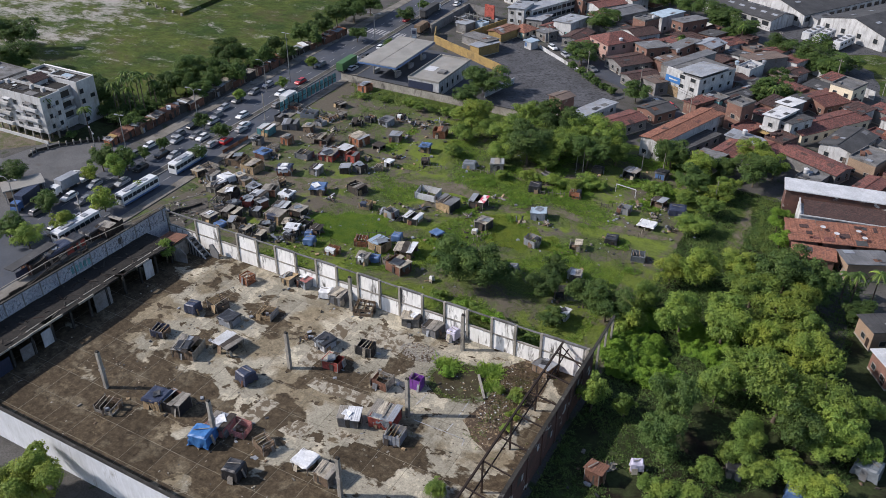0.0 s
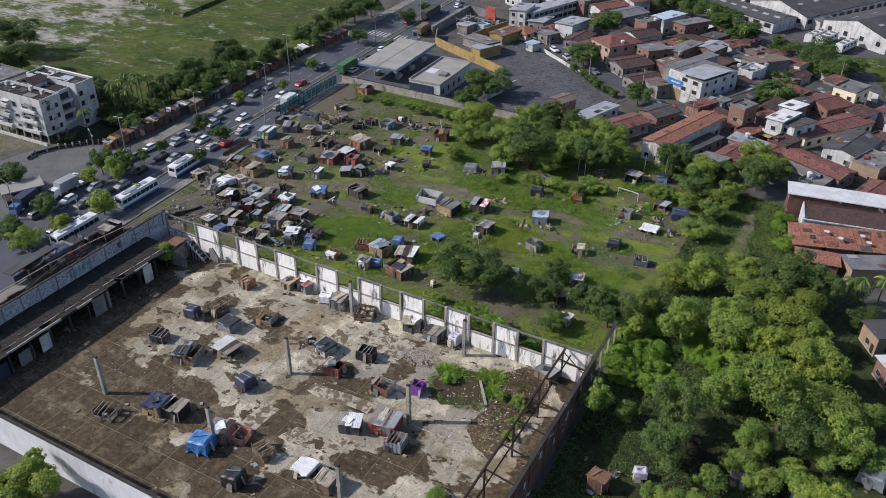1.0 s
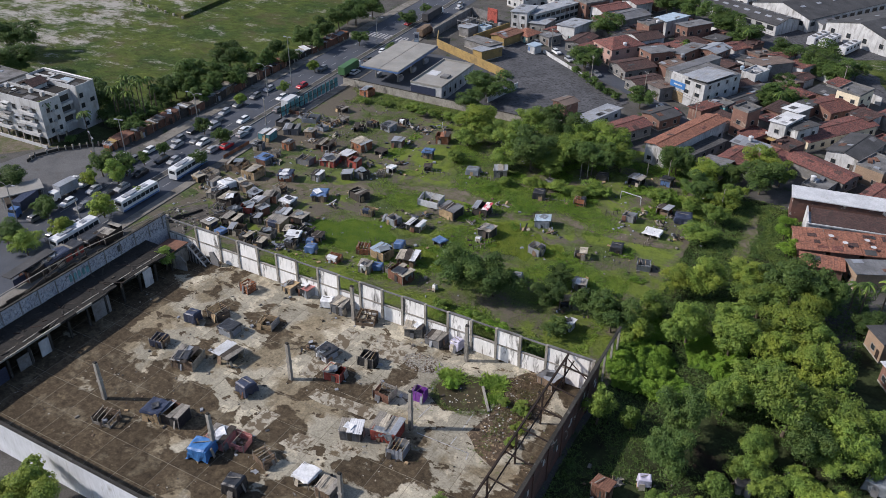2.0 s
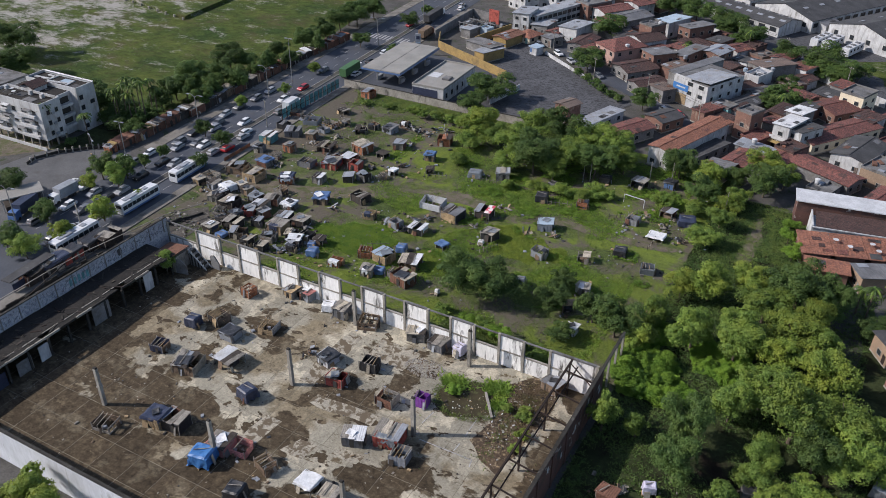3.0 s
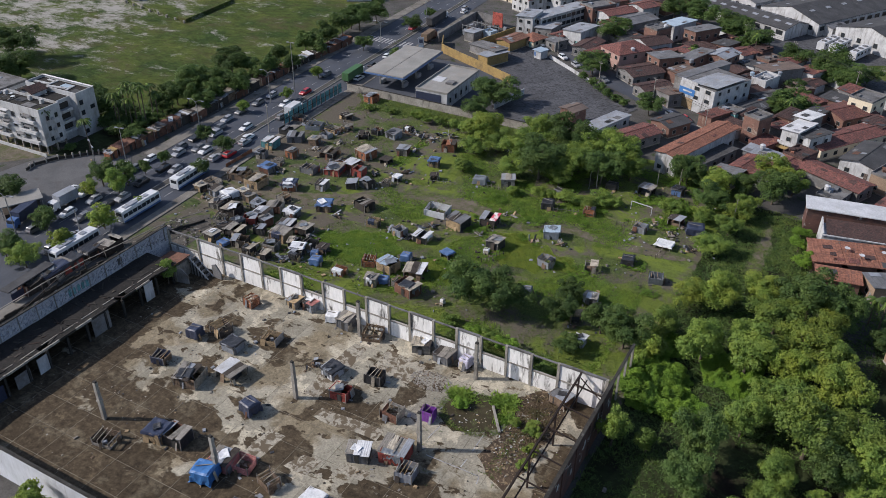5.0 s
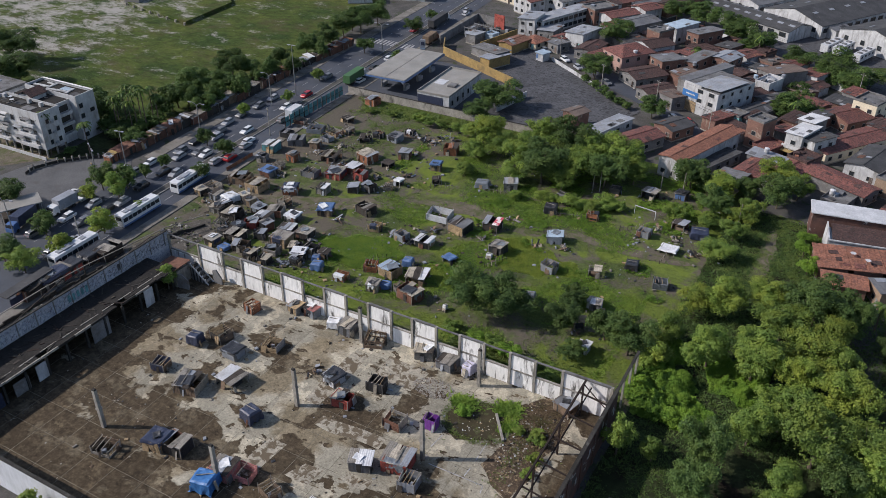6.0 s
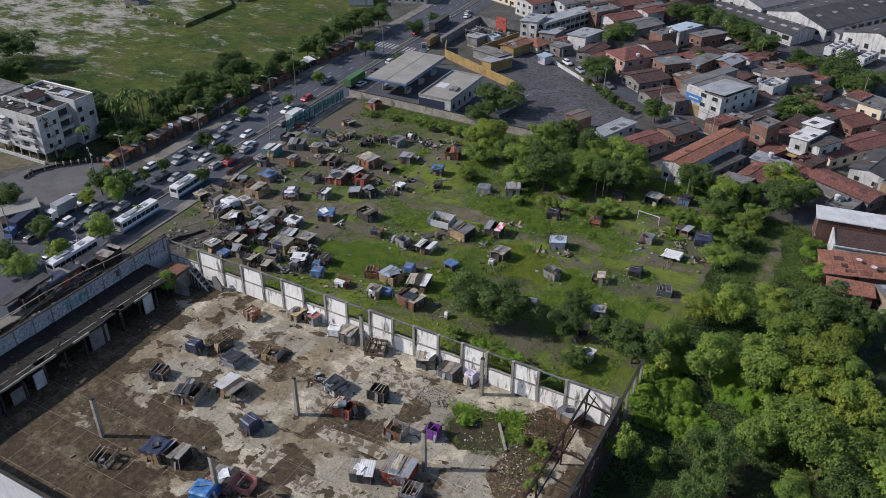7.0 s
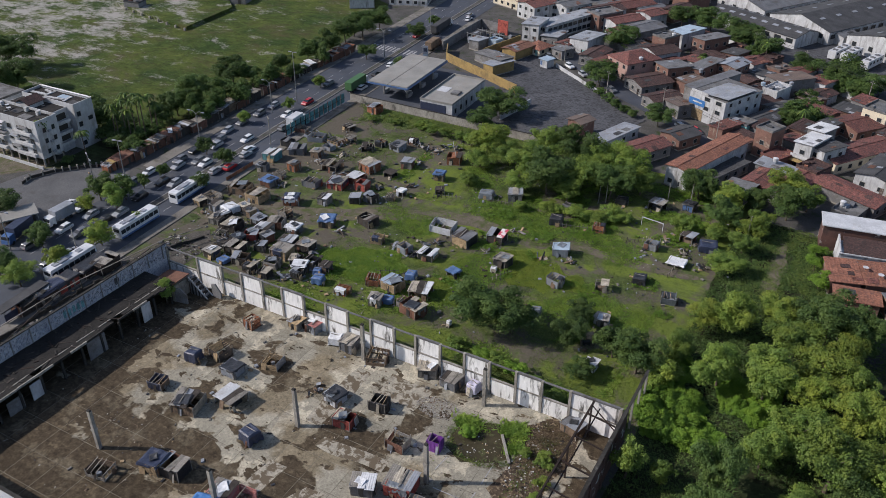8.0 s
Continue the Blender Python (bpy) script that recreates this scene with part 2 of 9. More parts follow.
MAT = {
    "asphalt": surface("asphalt", (0.070, 0.079, 0.098), (0.050, 0.057, 0.072), 0.12, 5.0, 0.85, 0.2, 0.02, grain=0.3, dirt=(0.072, 0.074, 0.080), dirt_scale=0.15),
    "asphalt_worn": surface("asphalt_worn", (0.118, 0.119, 0.122), (0.084, 0.085, 0.088), 0.12, 3.0, 0.9, 0.3, 0.03, grain=0.35, dirt=(0.075, 0.072, 0.07), dirt_at=(0.55, 0.66), dirt_scale=0.25),
    "asphalt_lot": surface("asphalt_lot", (0.100, 0.102, 0.110), (0.066, 0.067, 0.073), 0.16, 1.2, 0.9, 0.3, 0.03, grain=0.65, dirt=(0.030, 0.030, 0.033), dirt_at=(0.54, 0.58), dirt_scale=0.55, streak=(1.0, 2.2, 1.0)),
    "kerb": surface("kerb", (0.32, 0.31, 0.29), (0.24, 0.23, 0.21), 0.8, 6.0, 0.9),
    "paint_line": surface("paint_line", (0.42, 0.42, 0.42), (0.22, 0.22, 0.22), 1.2, 6.0, 0.8),
    "pavement": surface("pavement", (0.22, 0.205, 0.18), (0.14, 0.13, 0.115), 0.3, 4.0, 0.9, dirt=(0.08, 0.07, 0.055)),
    "yard": surface("yard", (0.098, 0.094, 0.088), (0.062, 0.059, 0.055), 0.2, 3.0, 0.95, 0.5, 0.08, grain=0.5, dirt=(0.03, 0.045, 0.015), dirt_at=(0.55, 0.65)),
    "earth": surface("earth", (0.155, 0.13, 0.095), (0.105, 0.088, 0.066), 0.3, 4.0, 0.95, 0.5, 0.06, grain=0.4, dirt=(0.062, 0.075, 0.022), dirt_at=(0.47, 0.6), dirt_scale=0.35),
    "screed": surface("screed", (0.40, 0.365, 0.29), (0.30, 0.275, 0.22), 0.5, 2.4, 0.9, 0.4, 0.03, grain=0.45, dirt=(0.115, 0.09, 0.06), dirt_at=(0.47, 0.54), dirt_scale=0.7),
    "rubble_soil": surface("rubble_soil", (0.105, 0.094, 0.080), (0.062, 0.056, 0.048), 0.35, 3.0, 0.95, 0.7, 0.1, grain=0.55, dirt=(0.19, 0.175, 0.15), dirt_at=(0.60, 0.66), dirt_scale=0.8),
    "slab": slab_concrete("slab"),
    "grass_lot": ground_cover("grass_lot", (0.098, 0.124, 0.042), (0.066, 0.094, 0.032), (0.128, 0.112, 0.088), None, (0.480, 0.565), None, 0.09, (-142.0, 45.0, 0.04), ((0.150, 0.195, 0.036), -122.0, -98.0)),
    "grass_field": ground_cover("grass_field", (0.080, 0.102, 0.023), (0.036, 0.062, 0.015), (0.085, 0.075, 0.035), (0.29, 0.275, 0.25), (0.52, 0.70), (0.56, 0.66), 0.06),
    # growth and humus, darkened further to carry the shade of wall and trees
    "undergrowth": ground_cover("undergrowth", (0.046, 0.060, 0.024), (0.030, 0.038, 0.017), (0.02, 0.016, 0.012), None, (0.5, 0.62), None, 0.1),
    "plaster_white": surface("plaster_white", (0.50, 0.505, 0.51), (0.37, 0.375, 0.38), 0.4, 3.0, 0.85, grain=0.2, dirt=(0.17, 0.165, 0.155), dirt_at=(0.50, 0.70), dirt_scale=0.6, streak=(1.0, 1.0, 0.25)),
    "plaster_worn": surface("plaster_worn", (0.84, 0.83, 0.81), (0.74, 0.73, 0.70), 0.3, 2.0, 0.9, grain=0.2, dirt=(0.10, 0.095, 0.085), dirt_at=(0.53, 0.64), dirt_scale=0.8, streak=(1.0, 1.0, 0.2)),
    "plaster_scrawl": surface("plaster_scrawl", (0.40, 0.415, 0.46), (0.30, 0.31, 0.34), 0.5, 3.0, 0.9, grain=0.25, dirt=(0.20, 0.215, 0.27), dirt_at=(0.50, 0.56), dirt_scale=2.6),
    "plaster_grey": surface("plaster_grey", (0.215, 0.212, 0.21), (0.145, 0.143, 0.142), 0.4, 3.0, 0.9, grain=0.3, dirt=(0.1, 0.09, 0.08)),
    "plaster_salmon": surface("plaster_salmon", (0.42, 0.275, 0.235), (0.34, 0.225, 0.195), 0.4, 3.0, 0.9, grain=0.25),
    "plaster_cream": surface("plaster_cream", (0.66, 0.58, 0.44), (0.55, 0.48, 0.36), 0.4, 3.0, 0.9, grain=0.2),
    "plaster_teal": surface("plaster_teal", (0.25, 0.5, 0.48), (0.2, 0.42, 0.4), 0.4, 3.0, 0.9, grain=0.2),
    "plaster_yellow": surface("plaster_yellow", (0.34, 0.235, 0.09), (0.26, 0.18, 0.075), 0.4, 3.0, 0.9, grain=0.25, dirt=(0.15, 0.11, 0.06)),
    "apartment": surface("apartment", (0.49, 0.495, 0.50), (0.36, 0.365, 0.37), 0.25, 2.0, 0.9, grain=0.2, dirt=(0.25, 0.24, 0.22), dirt_scale=0.4, streak=(1, 1, 0.3)),
    "joint": surface("joint", (0.24, 0.215, 0.165), (0.12, 0.105, 0.08), 0.3, 3.0, 0.95, 0.3, 0.02, grain=0.4),
    "leaf_litter": surface("leaf_litter", (0.115, 0.08, 0.05), (0.06, 0.042, 0.028), 0.35, 2.2, 0.95, 0.8, 0.1, grain=0.6, dirt=(0.22, 0.17, 0.11), dirt_at=(0.56, 0.6), dirt_scale=1.6),
    "pond": surface("pond", (0.058, 0.048, 0.024), (0.036, 0.030, 0.016), 0.5, 2.0, 0.7, 0.1, 0.02, grain=0.4, dirt=(0.07, 0.075, 0.03), dirt_at=(0.55, 0.62), dirt_scale=0.7, spec=0.2),
    "plaster_outer": surface("plaster_outer", (0.60, 0.62, 0.66), (0.50, 0.52, 0.55), 0.3, 2.0, 0.9, grain=0.15, dirt=(0.3, 0.3, 0.29), dirt_at=(0.6, 0.7), dirt_scale=0.7, streak=(1.0, 1.0, 0.2)),
    "brick_wall": surface("brick_wall", (0.215, 0.118, 0.090), (0.155, 0.090, 0.072), 0.5, 7.0, 0.95, 0.4, 0.02, grain=0.4, dirt=(0.3, 0.25, 0.2), dirt_at=(0.58, 0.7)),
    "brick_tan": surface("brick_tan", (0.30, 0.215, 0.15), (0.24, 0.175, 0.125), 0.5, 7.0, 0.95, 0.4, 0.02, grain=0.4),
    "brick_old": surface("brick_old", (0.135, 0.068, 0.055), (0.085, 0.052, 0.045), 0.5, 7.0, 0.95, 0.5, 0.03, grain=0.4, dirt=(0.5, 0.48, 0.45), dirt_at=(0.6, 0.66), dirt_scale=0.4),
    "concrete": surface("concrete", (0.34, 0.32, 0.28), (0.24, 0.22, 0.19), 0.5, 4.0, 0.9, grain=0.35, dirt=(0.07, 0.065, 0.055), dirt_at=(0.55, 0.68), streak=(1, 1, 0.4)),
    "concrete_dark": surface("concrete_dark", (0.048, 0.045, 0.04), (0.026, 0.024, 0.021), 0.5, 3.0, 0.95, 0.5, 0.05, grain=0.4, dirt=(0.11, 0.105, 0.095), dirt_at=(0.6, 0.68)),
    "roof_black": surface("roof_black", (0.030, 0.027, 0.024), (0.016, 0.015, 0.014), 0.4, 3.0, 0.95, 0.6, 0.06, grain=0.5, dirt=(0.075, 0.065, 0.05), dirt_at=(0.6, 0.68), dirt_scale=0.8),
    "concrete_roof": surface("concrete_roof", (0.185, 0.183, 0.182), (0.110, 0.109, 0.109), 0.4, 4.0, 0.9, grain=0.35, dirt=(0.06, 0.055, 0.05)),
    "tile_red": tiles("tile_red", (0.215, 0.088, 0.072), (0.150, 0.066, 0.057), (0.058, 0.040, 0.038)),
    "tile_dark": tiles("tile_dark", (0.095, 0.056, 0.050), (0.072, 0.042, 0.038), (0.038, 0.032, 0.03)),
    "tile_orange": tiles("tile_orange", (0.33, 0.145, 0.095), (0.245, 0.108, 0.072), (0.13, 0.07, 0.055)),
    "sheet_white": surface("sheet_white", (0.55, 0.56, 0.575), (0.43, 0.44, 0.455), 0.3, 3.0, 0.6, grain=0.25, dirt=(0.3, 0.29, 0.27), dirt_at=(0.58, 0.75)),
    "sheet_light": surface("sheet_light", (0.285, 0.305, 0.335), (0.21, 0.225, 0.25), 0.3, 3.0, 0.6, grain=0.25, dirt=(0.2, 0.19, 0.18)),
    "sheet_grey": surface("sheet_grey", (0.165, 0.168, 0.176), (0.110, 0.112, 0.118), 0.3, 3.0, 0.75, grain=0.3, dirt=(0.09, 0.08, 0.07)),
    "sheet_dark": surface("sheet_dark", (0.072, 0.072, 0.074), (0.046, 0.046, 0.048), 0.3, 3.0, 0.85, grain=0.3, dirt=(0.12, 0.115, 0.11), dirt_at=(0.62, 0.74)),
    "sheet_brown": surface("sheet_brown", (0.16, 0.12, 0.10), (0.11, 0.085, 0.075), 0.3, 3.0, 0.85, grain=0.3),
    "sheet_blue": surface("sheet_blue", (0.33, 0.42, 0.5), (0.26, 0.32, 0.38), 0.3, 3.0, 0.6, grain=0.2),
    "canopy": surface("canopy", (0.29, 0.28, 0.255), (0.22, 0.212, 0.195), 0.2, 3.0, 0.7, grain=0.2, dirt=(0.25, 0.23, 0.2)),
    "rust": surface("rust", (0.045, 0.03, 0.024), (0.028, 0.022, 0.02), 0.8, 5.0, 0.85, metal=0.3, grain=0.4),
    "steel": surface("steel", (0.32, 0.32, 0.31), (0.25, 0.25, 0.245), 0.8, 6.0, 0.55, metal=0.5, grain=0.2),
    "bark": surface("bark", (0.13, 0.10, 0.075), (0.08, 0.065, 0.05), 1.0, 8.0, 0.95, 0.6, 0.03, streak=(1, 1, 0.3)),
    "leaf_green": leaves("leaf_green", (0.092, 0.152, 0.034), (0.165, 0.256, 0.050), (0.212, 0.282, 0.050)),
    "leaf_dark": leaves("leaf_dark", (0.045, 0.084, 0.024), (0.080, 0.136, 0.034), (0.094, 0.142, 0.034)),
    "leaf_olive": leaves("leaf_olive", (0.118, 0.178, 0.034), (0.20, 0.285, 0.050), (0.25, 0.295, 0.046)),
    "leaf_bright": leaves("leaf_bright", (0.092, 0.178, 0.024), (0.150, 0.265, 0.032), (0.185, 0.300, 0.036)),
    "weed": leaves("weed", (0.112, 0.164, 0.044), (0.148, 0.208, 0.053), (0.178, 0.222, 0.055)),
    "weed_lush": leaves("weed_lush", (0.130, 0.220, 0.036), (0.175, 0.285, 0.044), (0.220, 0.315, 0.046)),
    "weed_lime": leaves("weed_lime", (0.150, 0.205, 0.034), (0.195, 0.255, 0.040), (0.220, 0.265, 0.042)),
    "dry_brush": leaves("dry_brush", (0.12, 0.085, 0.05), (0.2, 0.15, 0.09), (0.1, 0.09, 0.04)),
    "glass": plain("glass", (0.03, 0.035, 0.04), 0.12),
    # near-black for plates that paint the shade inside openings
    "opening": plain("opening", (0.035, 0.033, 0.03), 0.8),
    "tyre": plain("tyre", (0.02, 0.02, 0.02), 0.8),
}
# timber, tarpaulins and scrap sheet
for nm, c, rg in (("wood_grey", (0.27, 0.25, 0.22), 0.95), ("wood_tan", (0.40, 0.29, 0.17), 0.9), ("wood_brown", (0.22, 0.155, 0.105), 0.9), ("wood_pale", (0.42, 0.375, 0.30), 0.9),
                  ("wood_dark", (0.06, 0.05, 0.043), 0.95), ("pink_board", (0.52, 0.22, 0.2), 0.85), ("red_board", (0.36, 0.085, 0.065), 0.85), ("orange_board", (0.34, 0.14, 0.075), 0.9),
                  ("rust_board", (0.19, 0.095, 0.065), 0.9), ("sheet_teal", (0.11, 0.29, 0.31), 0.7)):
    MAT[nm] = surface(nm, c, tuple(v * 0.68 for v in c), 0.9, 5.0, rg, 0.4, 0.03, grain=0.45, dirt=tuple(v * 0.35 for v in c), dirt_at=(0.56, 0.66), dirt_scale=0.9, vary=0.22)
for nm, c in (("tarp_black", (0.028, 0.029, 0.033)), ("tarp_navy", (0.034, 0.043, 0.078)), ("tarp_blue", (0.045, 0.17, 0.42)), ("tarp_blue2", (0.085, 0.155, 0.31)), ("tarp_white", (0.68, 0.69, 0.70)),
              ("tarp_grey", (0.16, 0.18, 0.2)), ("purple_cloth", (0.22, 0.06, 0.34)), ("lilac_cloth", (0.52, 0.5, 0.62))):
    MAT[nm] = surface(nm, c, tuple(v * 0.8 for v in c), 1.2, 2.5, 0.45, 0.6, 0.12, grain=0.25, spec=0.5)
MAT["red_white"] = surface("red_white", (0.7, 0.68, 0.66), (0.62, 0.58, 0.56), 0.5, 4.0, 0.7, dirt=(0.48, 0.07, 0.10), dirt_at=(0.47, 0.49), dirt_scale=0.45)


# ---- mesh tools ----
class Shape:
    """Vertices and faces of one mesh."""

    def __init__(self):
        self.v, self.f = [], []

    def add(self, verts, faces):
        n = len(self.v)
        self.v += [tuple(p) for p in verts]
        self.f += [tuple(n + i for i in f) for f in faces]
        return self

    def box(self, x, y, z, sx, sy, sz, yaw=0.0, top=1.0, lean=(0.0, 0.0)):
        """A box that stands at z; top scales its upper face, lean shifts it."""
        c, s = math.cos(radians(yaw)), math.sin(radians(yaw))
        vs = []
        for k, (q, dz) in enumerate(((1.0, 0.0), (top, sz))):
            for ax, ay in ((-1, -1), (1, -1), (1, 1), (-1, 1)):
                px, py = ax * sx / 2 * q + k * lean[0], ay * sy / 2 * q + k * lean[1]
                vs.append((x + c * px - s * py, y + s * px + c * py, z + dz))
        return self.add(vs, [(3, 2, 1, 0), (4, 5, 6, 7), (0, 1, 5, 4), (1, 2, 6, 5), (2, 3, 7, 6), (3, 0, 4, 7)])

    def beam(self, a, b, w, h=None):
        """A square bar from a to b."""
        a, b = Vector(a), Vector(b)
        d = (b - a).normalized()
        side = d.cross(Vector((0, 0, 1)))
        side = side.normalized() if side.length > 1e-3 else Vector((1, 0, 0))
        up = side.cross(d)
        h = h or w
        vs = [p + side * i * w / 2 + up * j * h / 2 for p in (a, b) for i, j in ((-1, -1), (1, -1), (1, 1), (-1, 1))]
        return self.add(vs, [(3, 2, 1, 0), (4, 5, 6, 7), (0, 1, 5, 4), (1, 2, 6, 5), (2, 3, 7, 6), (3, 0, 4, 7)])

    def tube(self, rings, sides=8):
        """A tube through rings of (x, y, z, radius)."""
        n = len(self.v)
        for x, y, z, r in rings:
            for i in range(sides):
                a = 2 * math.pi * i / sides
                self.v.append((x + r * math.cos(a), y + r * math.sin(a), z))
        for k in range(len(rings) - 1):
            for i in range(sides):
                j = (i + 1) % sides
                self.f.append((n + k * sides + i, n + k * sides + j, n + (k + 1) * sides + j, n + (k + 1) * sides + i))
        self.f.append(tuple(n + i for i in reversed(range(sides))))
        self.f.append(tuple(n + (len(rings) - 1) * sides + i for i in range(sides)))
        return self

    def prism(self, profile, y0, y1):
        """A closed (x, z) outline drawn out along y."""
        n = len(profile)
        vs = [(x, y0, z) for x, z in profile] + [(x, y1, z) for x, z in profile]
        fs = [tuple(range(n)), tuple(reversed(range(n, 2 * n)))]
        fs += [(i, n + i, n + (i + 1) % n, (i + 1) % n) for i in range(n)]
        return self.add(vs, fs)

    def mesh(self, name):
        m = bpy.data.meshes.new(name)
        m.from_pydata(self.v, [], self.f)
        m.update()
        return m


def part(name, shape, material, parent=None, label="", at=None):
    """Links a shape (or a ready mesh) as one mesh object under a thing."""
    data = shape if isinstance(shape, bpy.types.Mesh) else shape.mesh(name)
    if not data.materials:
        data.materials.append(MAT[material])
    ob = new(name, data)
    ob.parent = parent
    if at is not None:
        ob.matrix_basis = at
    return tagged(ob, label)


def thing(name, x, y, z=0.0, yaw=0.0, label="", category="", group=""):
    ob = new(name)
    ob.empty_display_size = 0.3
    ob.matrix_basis = pose(x, y, z, 0, 0, yaw)
    return tagged(ob, label, category, group)


def structure(name, shape, material, label="", category=""):
    return tagged(part(name, shape, material), label, category, "", "structure")


def sheet(name, outline, z, material, label, category="ground", rag=0.0, step=4.0):
    """A flat zone with an outline of (x, y) corners, ragged by rag metres."""
    pts = []
    for i, (x, y) in enumerate(outline):
        x2, y2 = outline[(i + 1) % len(outline)]
        n = max(1, int(math.hypot(x2 - x, y2 - y) / step)) if rag else 1
        for k in range(n):
            px, py = x + (x2 - x) * k / n, y + (y2 - y) * k / n
            q = noise.noise_vector(Vector((px * 0.15, py * 0.15, z * 9))) * rag
            pts.append((px + q.x, py + q.y, z))
    bm = bmesh.new()
    bm.faces.new([bm.verts.new(p) for p in pts])
    bmesh.ops.triangulate(bm, faces=bm.faces[:])
    bmesh.ops.recalc_face_normals(bm, faces=bm.faces[:])
    if bm.faces[:][0].normal.z < 0:
        bmesh.ops.reverse_faces(bm, faces=bm.faces[:])
    m = bpy.data.meshes.new(name)
    bm.to_mesh(m)
    bm.free()
    return structure(name, m, material, label, category)


rng = random.Random(7)

# ---- ground ----
sheet("ground", [(-3000, -2000), (2000, -2000), (2000, 4000), (-3000, 4000)], 0.0, "yard", "bare trodden ground between the buildings")
sheet("field", [(-178, 150), (-181, 210), (-186, 262), (-196, 300), (-240, 330), (-420, 420), (-700, 330), (-600, 60), (-260, 120), (-222, 152)], 0.03, "grass_field",
      "wide green field with pale sandy patches", "field", 1.5, 8.0)
sheet("vacant_lot", [(-146.5, 110), (-28, 110), (-27, 194), (-30, 206.6), (-151, 206.6), (-149, 160)], 0.03, "grass_lot", "weedy vacant lot with trodden soil", "ground", 0.4)
# the floor's dark colour includes shade from the wall and the trees
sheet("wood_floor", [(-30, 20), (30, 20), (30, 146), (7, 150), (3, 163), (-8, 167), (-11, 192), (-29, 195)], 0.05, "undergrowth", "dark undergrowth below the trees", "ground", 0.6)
sheet("plaza_soil", [(-205, 116), (-228, 126), (-226, 134), (-205, 134.5), (-196, 134), (-187, 143), (-183, 140)], 0.04, "earth", "dry sandy soil beside the apartment block", "ground", 0.5)
sheet("dirt_path", [(-146, 132), (-146, 142), (-125, 146), (-112, 151), (-96, 160), (-84, 163), (-70, 160), (-68, 156), (-84, 158), (-95, 155), (-110, 146.5), (-124, 139), (-134, 128)],
      0.06, "earth", "trodden dirt path through the lot", "path", 1.2, 2.5)
sheet("dirt_path", [(-70, 157), (-58, 160.5), (-45, 160), (-33, 161), (-30, 163), (-33, 163), (-46, 163), (-58, 163.5), (-70, 160)], 0.07, "earth", "trodden dirt path through the lot", "path", 0.8, 2.0)
# garden grass in the dark undergrowth colour, which stands in for shade
sheet("garden", [(-193.0, 131.5), (-188.8, 130.4), (-184.6, 135.6), (-181.2, 139.4), (-180, 147), (-186, 152), (-193.6, 150)], 0.1, "undergrowth", "garden ground beside the apartment block, darkened in colour as shade", "ground", 0.4, 2.0)
sheet("dirt_yard", [(-20.0, 163), (-17.2, 166), (-16.4, 175), (-17.6, 187), (-20.8, 188), (-19.6, 172)], 0.09, "earth", "bare soil yard beside the thicket", "ground", 1.6, 1.5)


# ---- avenue ----
def median_x(y):
    return -154.1 - 0.055 * (y - 122)


def strip(lo, hi, y0, y1, z, n=24):
    """A strip between two offsets from the avenue's middle."""
    s = Shape()
    for k in range(n + 1):
        y = y0 + (y1 - y0) * k / n
        s.v += [(median_x(y) + lo, y, z), (median_x(y) + hi, y, z)]
    s.f += [(2 * k, 2 * k + 1, 2 * k + 3, 2 * k + 2) for k in range(n)]
    return s


structure("road", strip(-13.2, 7.6, 20, 520, 0.10), "asphalt", "grey asphalt avenue with several lanes", "road")
sheet("side_road", [(-166, 60), (-166, 133), (-174, 140), (-186, 138), (-194, 128), (-196, 117), (-230, 96), (-230, 60)], 0.08, "asphalt_worn", "wide worn asphalt junction beside the avenue", "road", 0.3)


def raised(name, lo, hi, y0, y1, h, material, label, category):
    s = strip(lo, hi, y0, y1, h)
    top = len(s.v)
    s.v += [(x, y, 0.0) for x, y, _ in s.v[:top]]
    n = top // 2 - 1
    for k in range(n):
        for e in (0, 1):
            a, b = 2 * k + e, 2 * k + 2 + e
            s.f.append((a, b, top + b, top + a) if e == 0 else (b, a, top + a, top + b))
    s.f += [(0, top, top + 1, 1), (2 * n, 2 * n + 1, top + 2 * n + 1, top + 2 * n)]
    return structure(name, s, material, label, category)


raised("median", -0.9, 0.9, 96, 330, 0.28, "yard", "narrow raised median with soil and kerbs", "median")
raised("kerb", -1.1, -0.9, 96, 330, 0.32, "kerb", "concrete kerb of the median", "kerb")
raised("kerb", 0.9, 1.1, 96, 330, 0.32, "kerb", "concrete kerb of the median", "kerb")
raised("pavement", 7.6, 10.2, 60, 300, 0.22, "pavement", "worn pavement beside the vacant lot", "pavement")
raised("pavement", -17.0, -13.2, 143, 330, 0.22, "pavement", "narrow pavement beside the field", "pavement")
for off in (4.2, -4.6, -8.6):
    s = Shape()
    y = 100.0
    while y < 330:
        s.add([(median_x(y) + off, y, 0.115), (median_x(y) + off + 0.14, y, 0.115), (median_x(y + 3) + off + 0.14, y + 3, 0.115), (median_x(y + 3) + off, y + 3, 0.115)], [(0, 1, 2, 3)])
        y += 7.0
    structure("lane_marking", s, "paint_line", "faded white dashed lane line", "road marking")
s = Shape()
for k in range(13):
    x = median_x(254) - 12.4 + k * 1.45
    s.add([(x, 251, 0.115), (x + 0.7, 251, 0.115), (x + 0.5, 256, 0.115), (x - 0.2, 256, 0.115)], [(0, 1, 2, 3)])
structure("pedestrian_crossing", s, "paint_line", "white striped pedestrian crossing", "road marking")

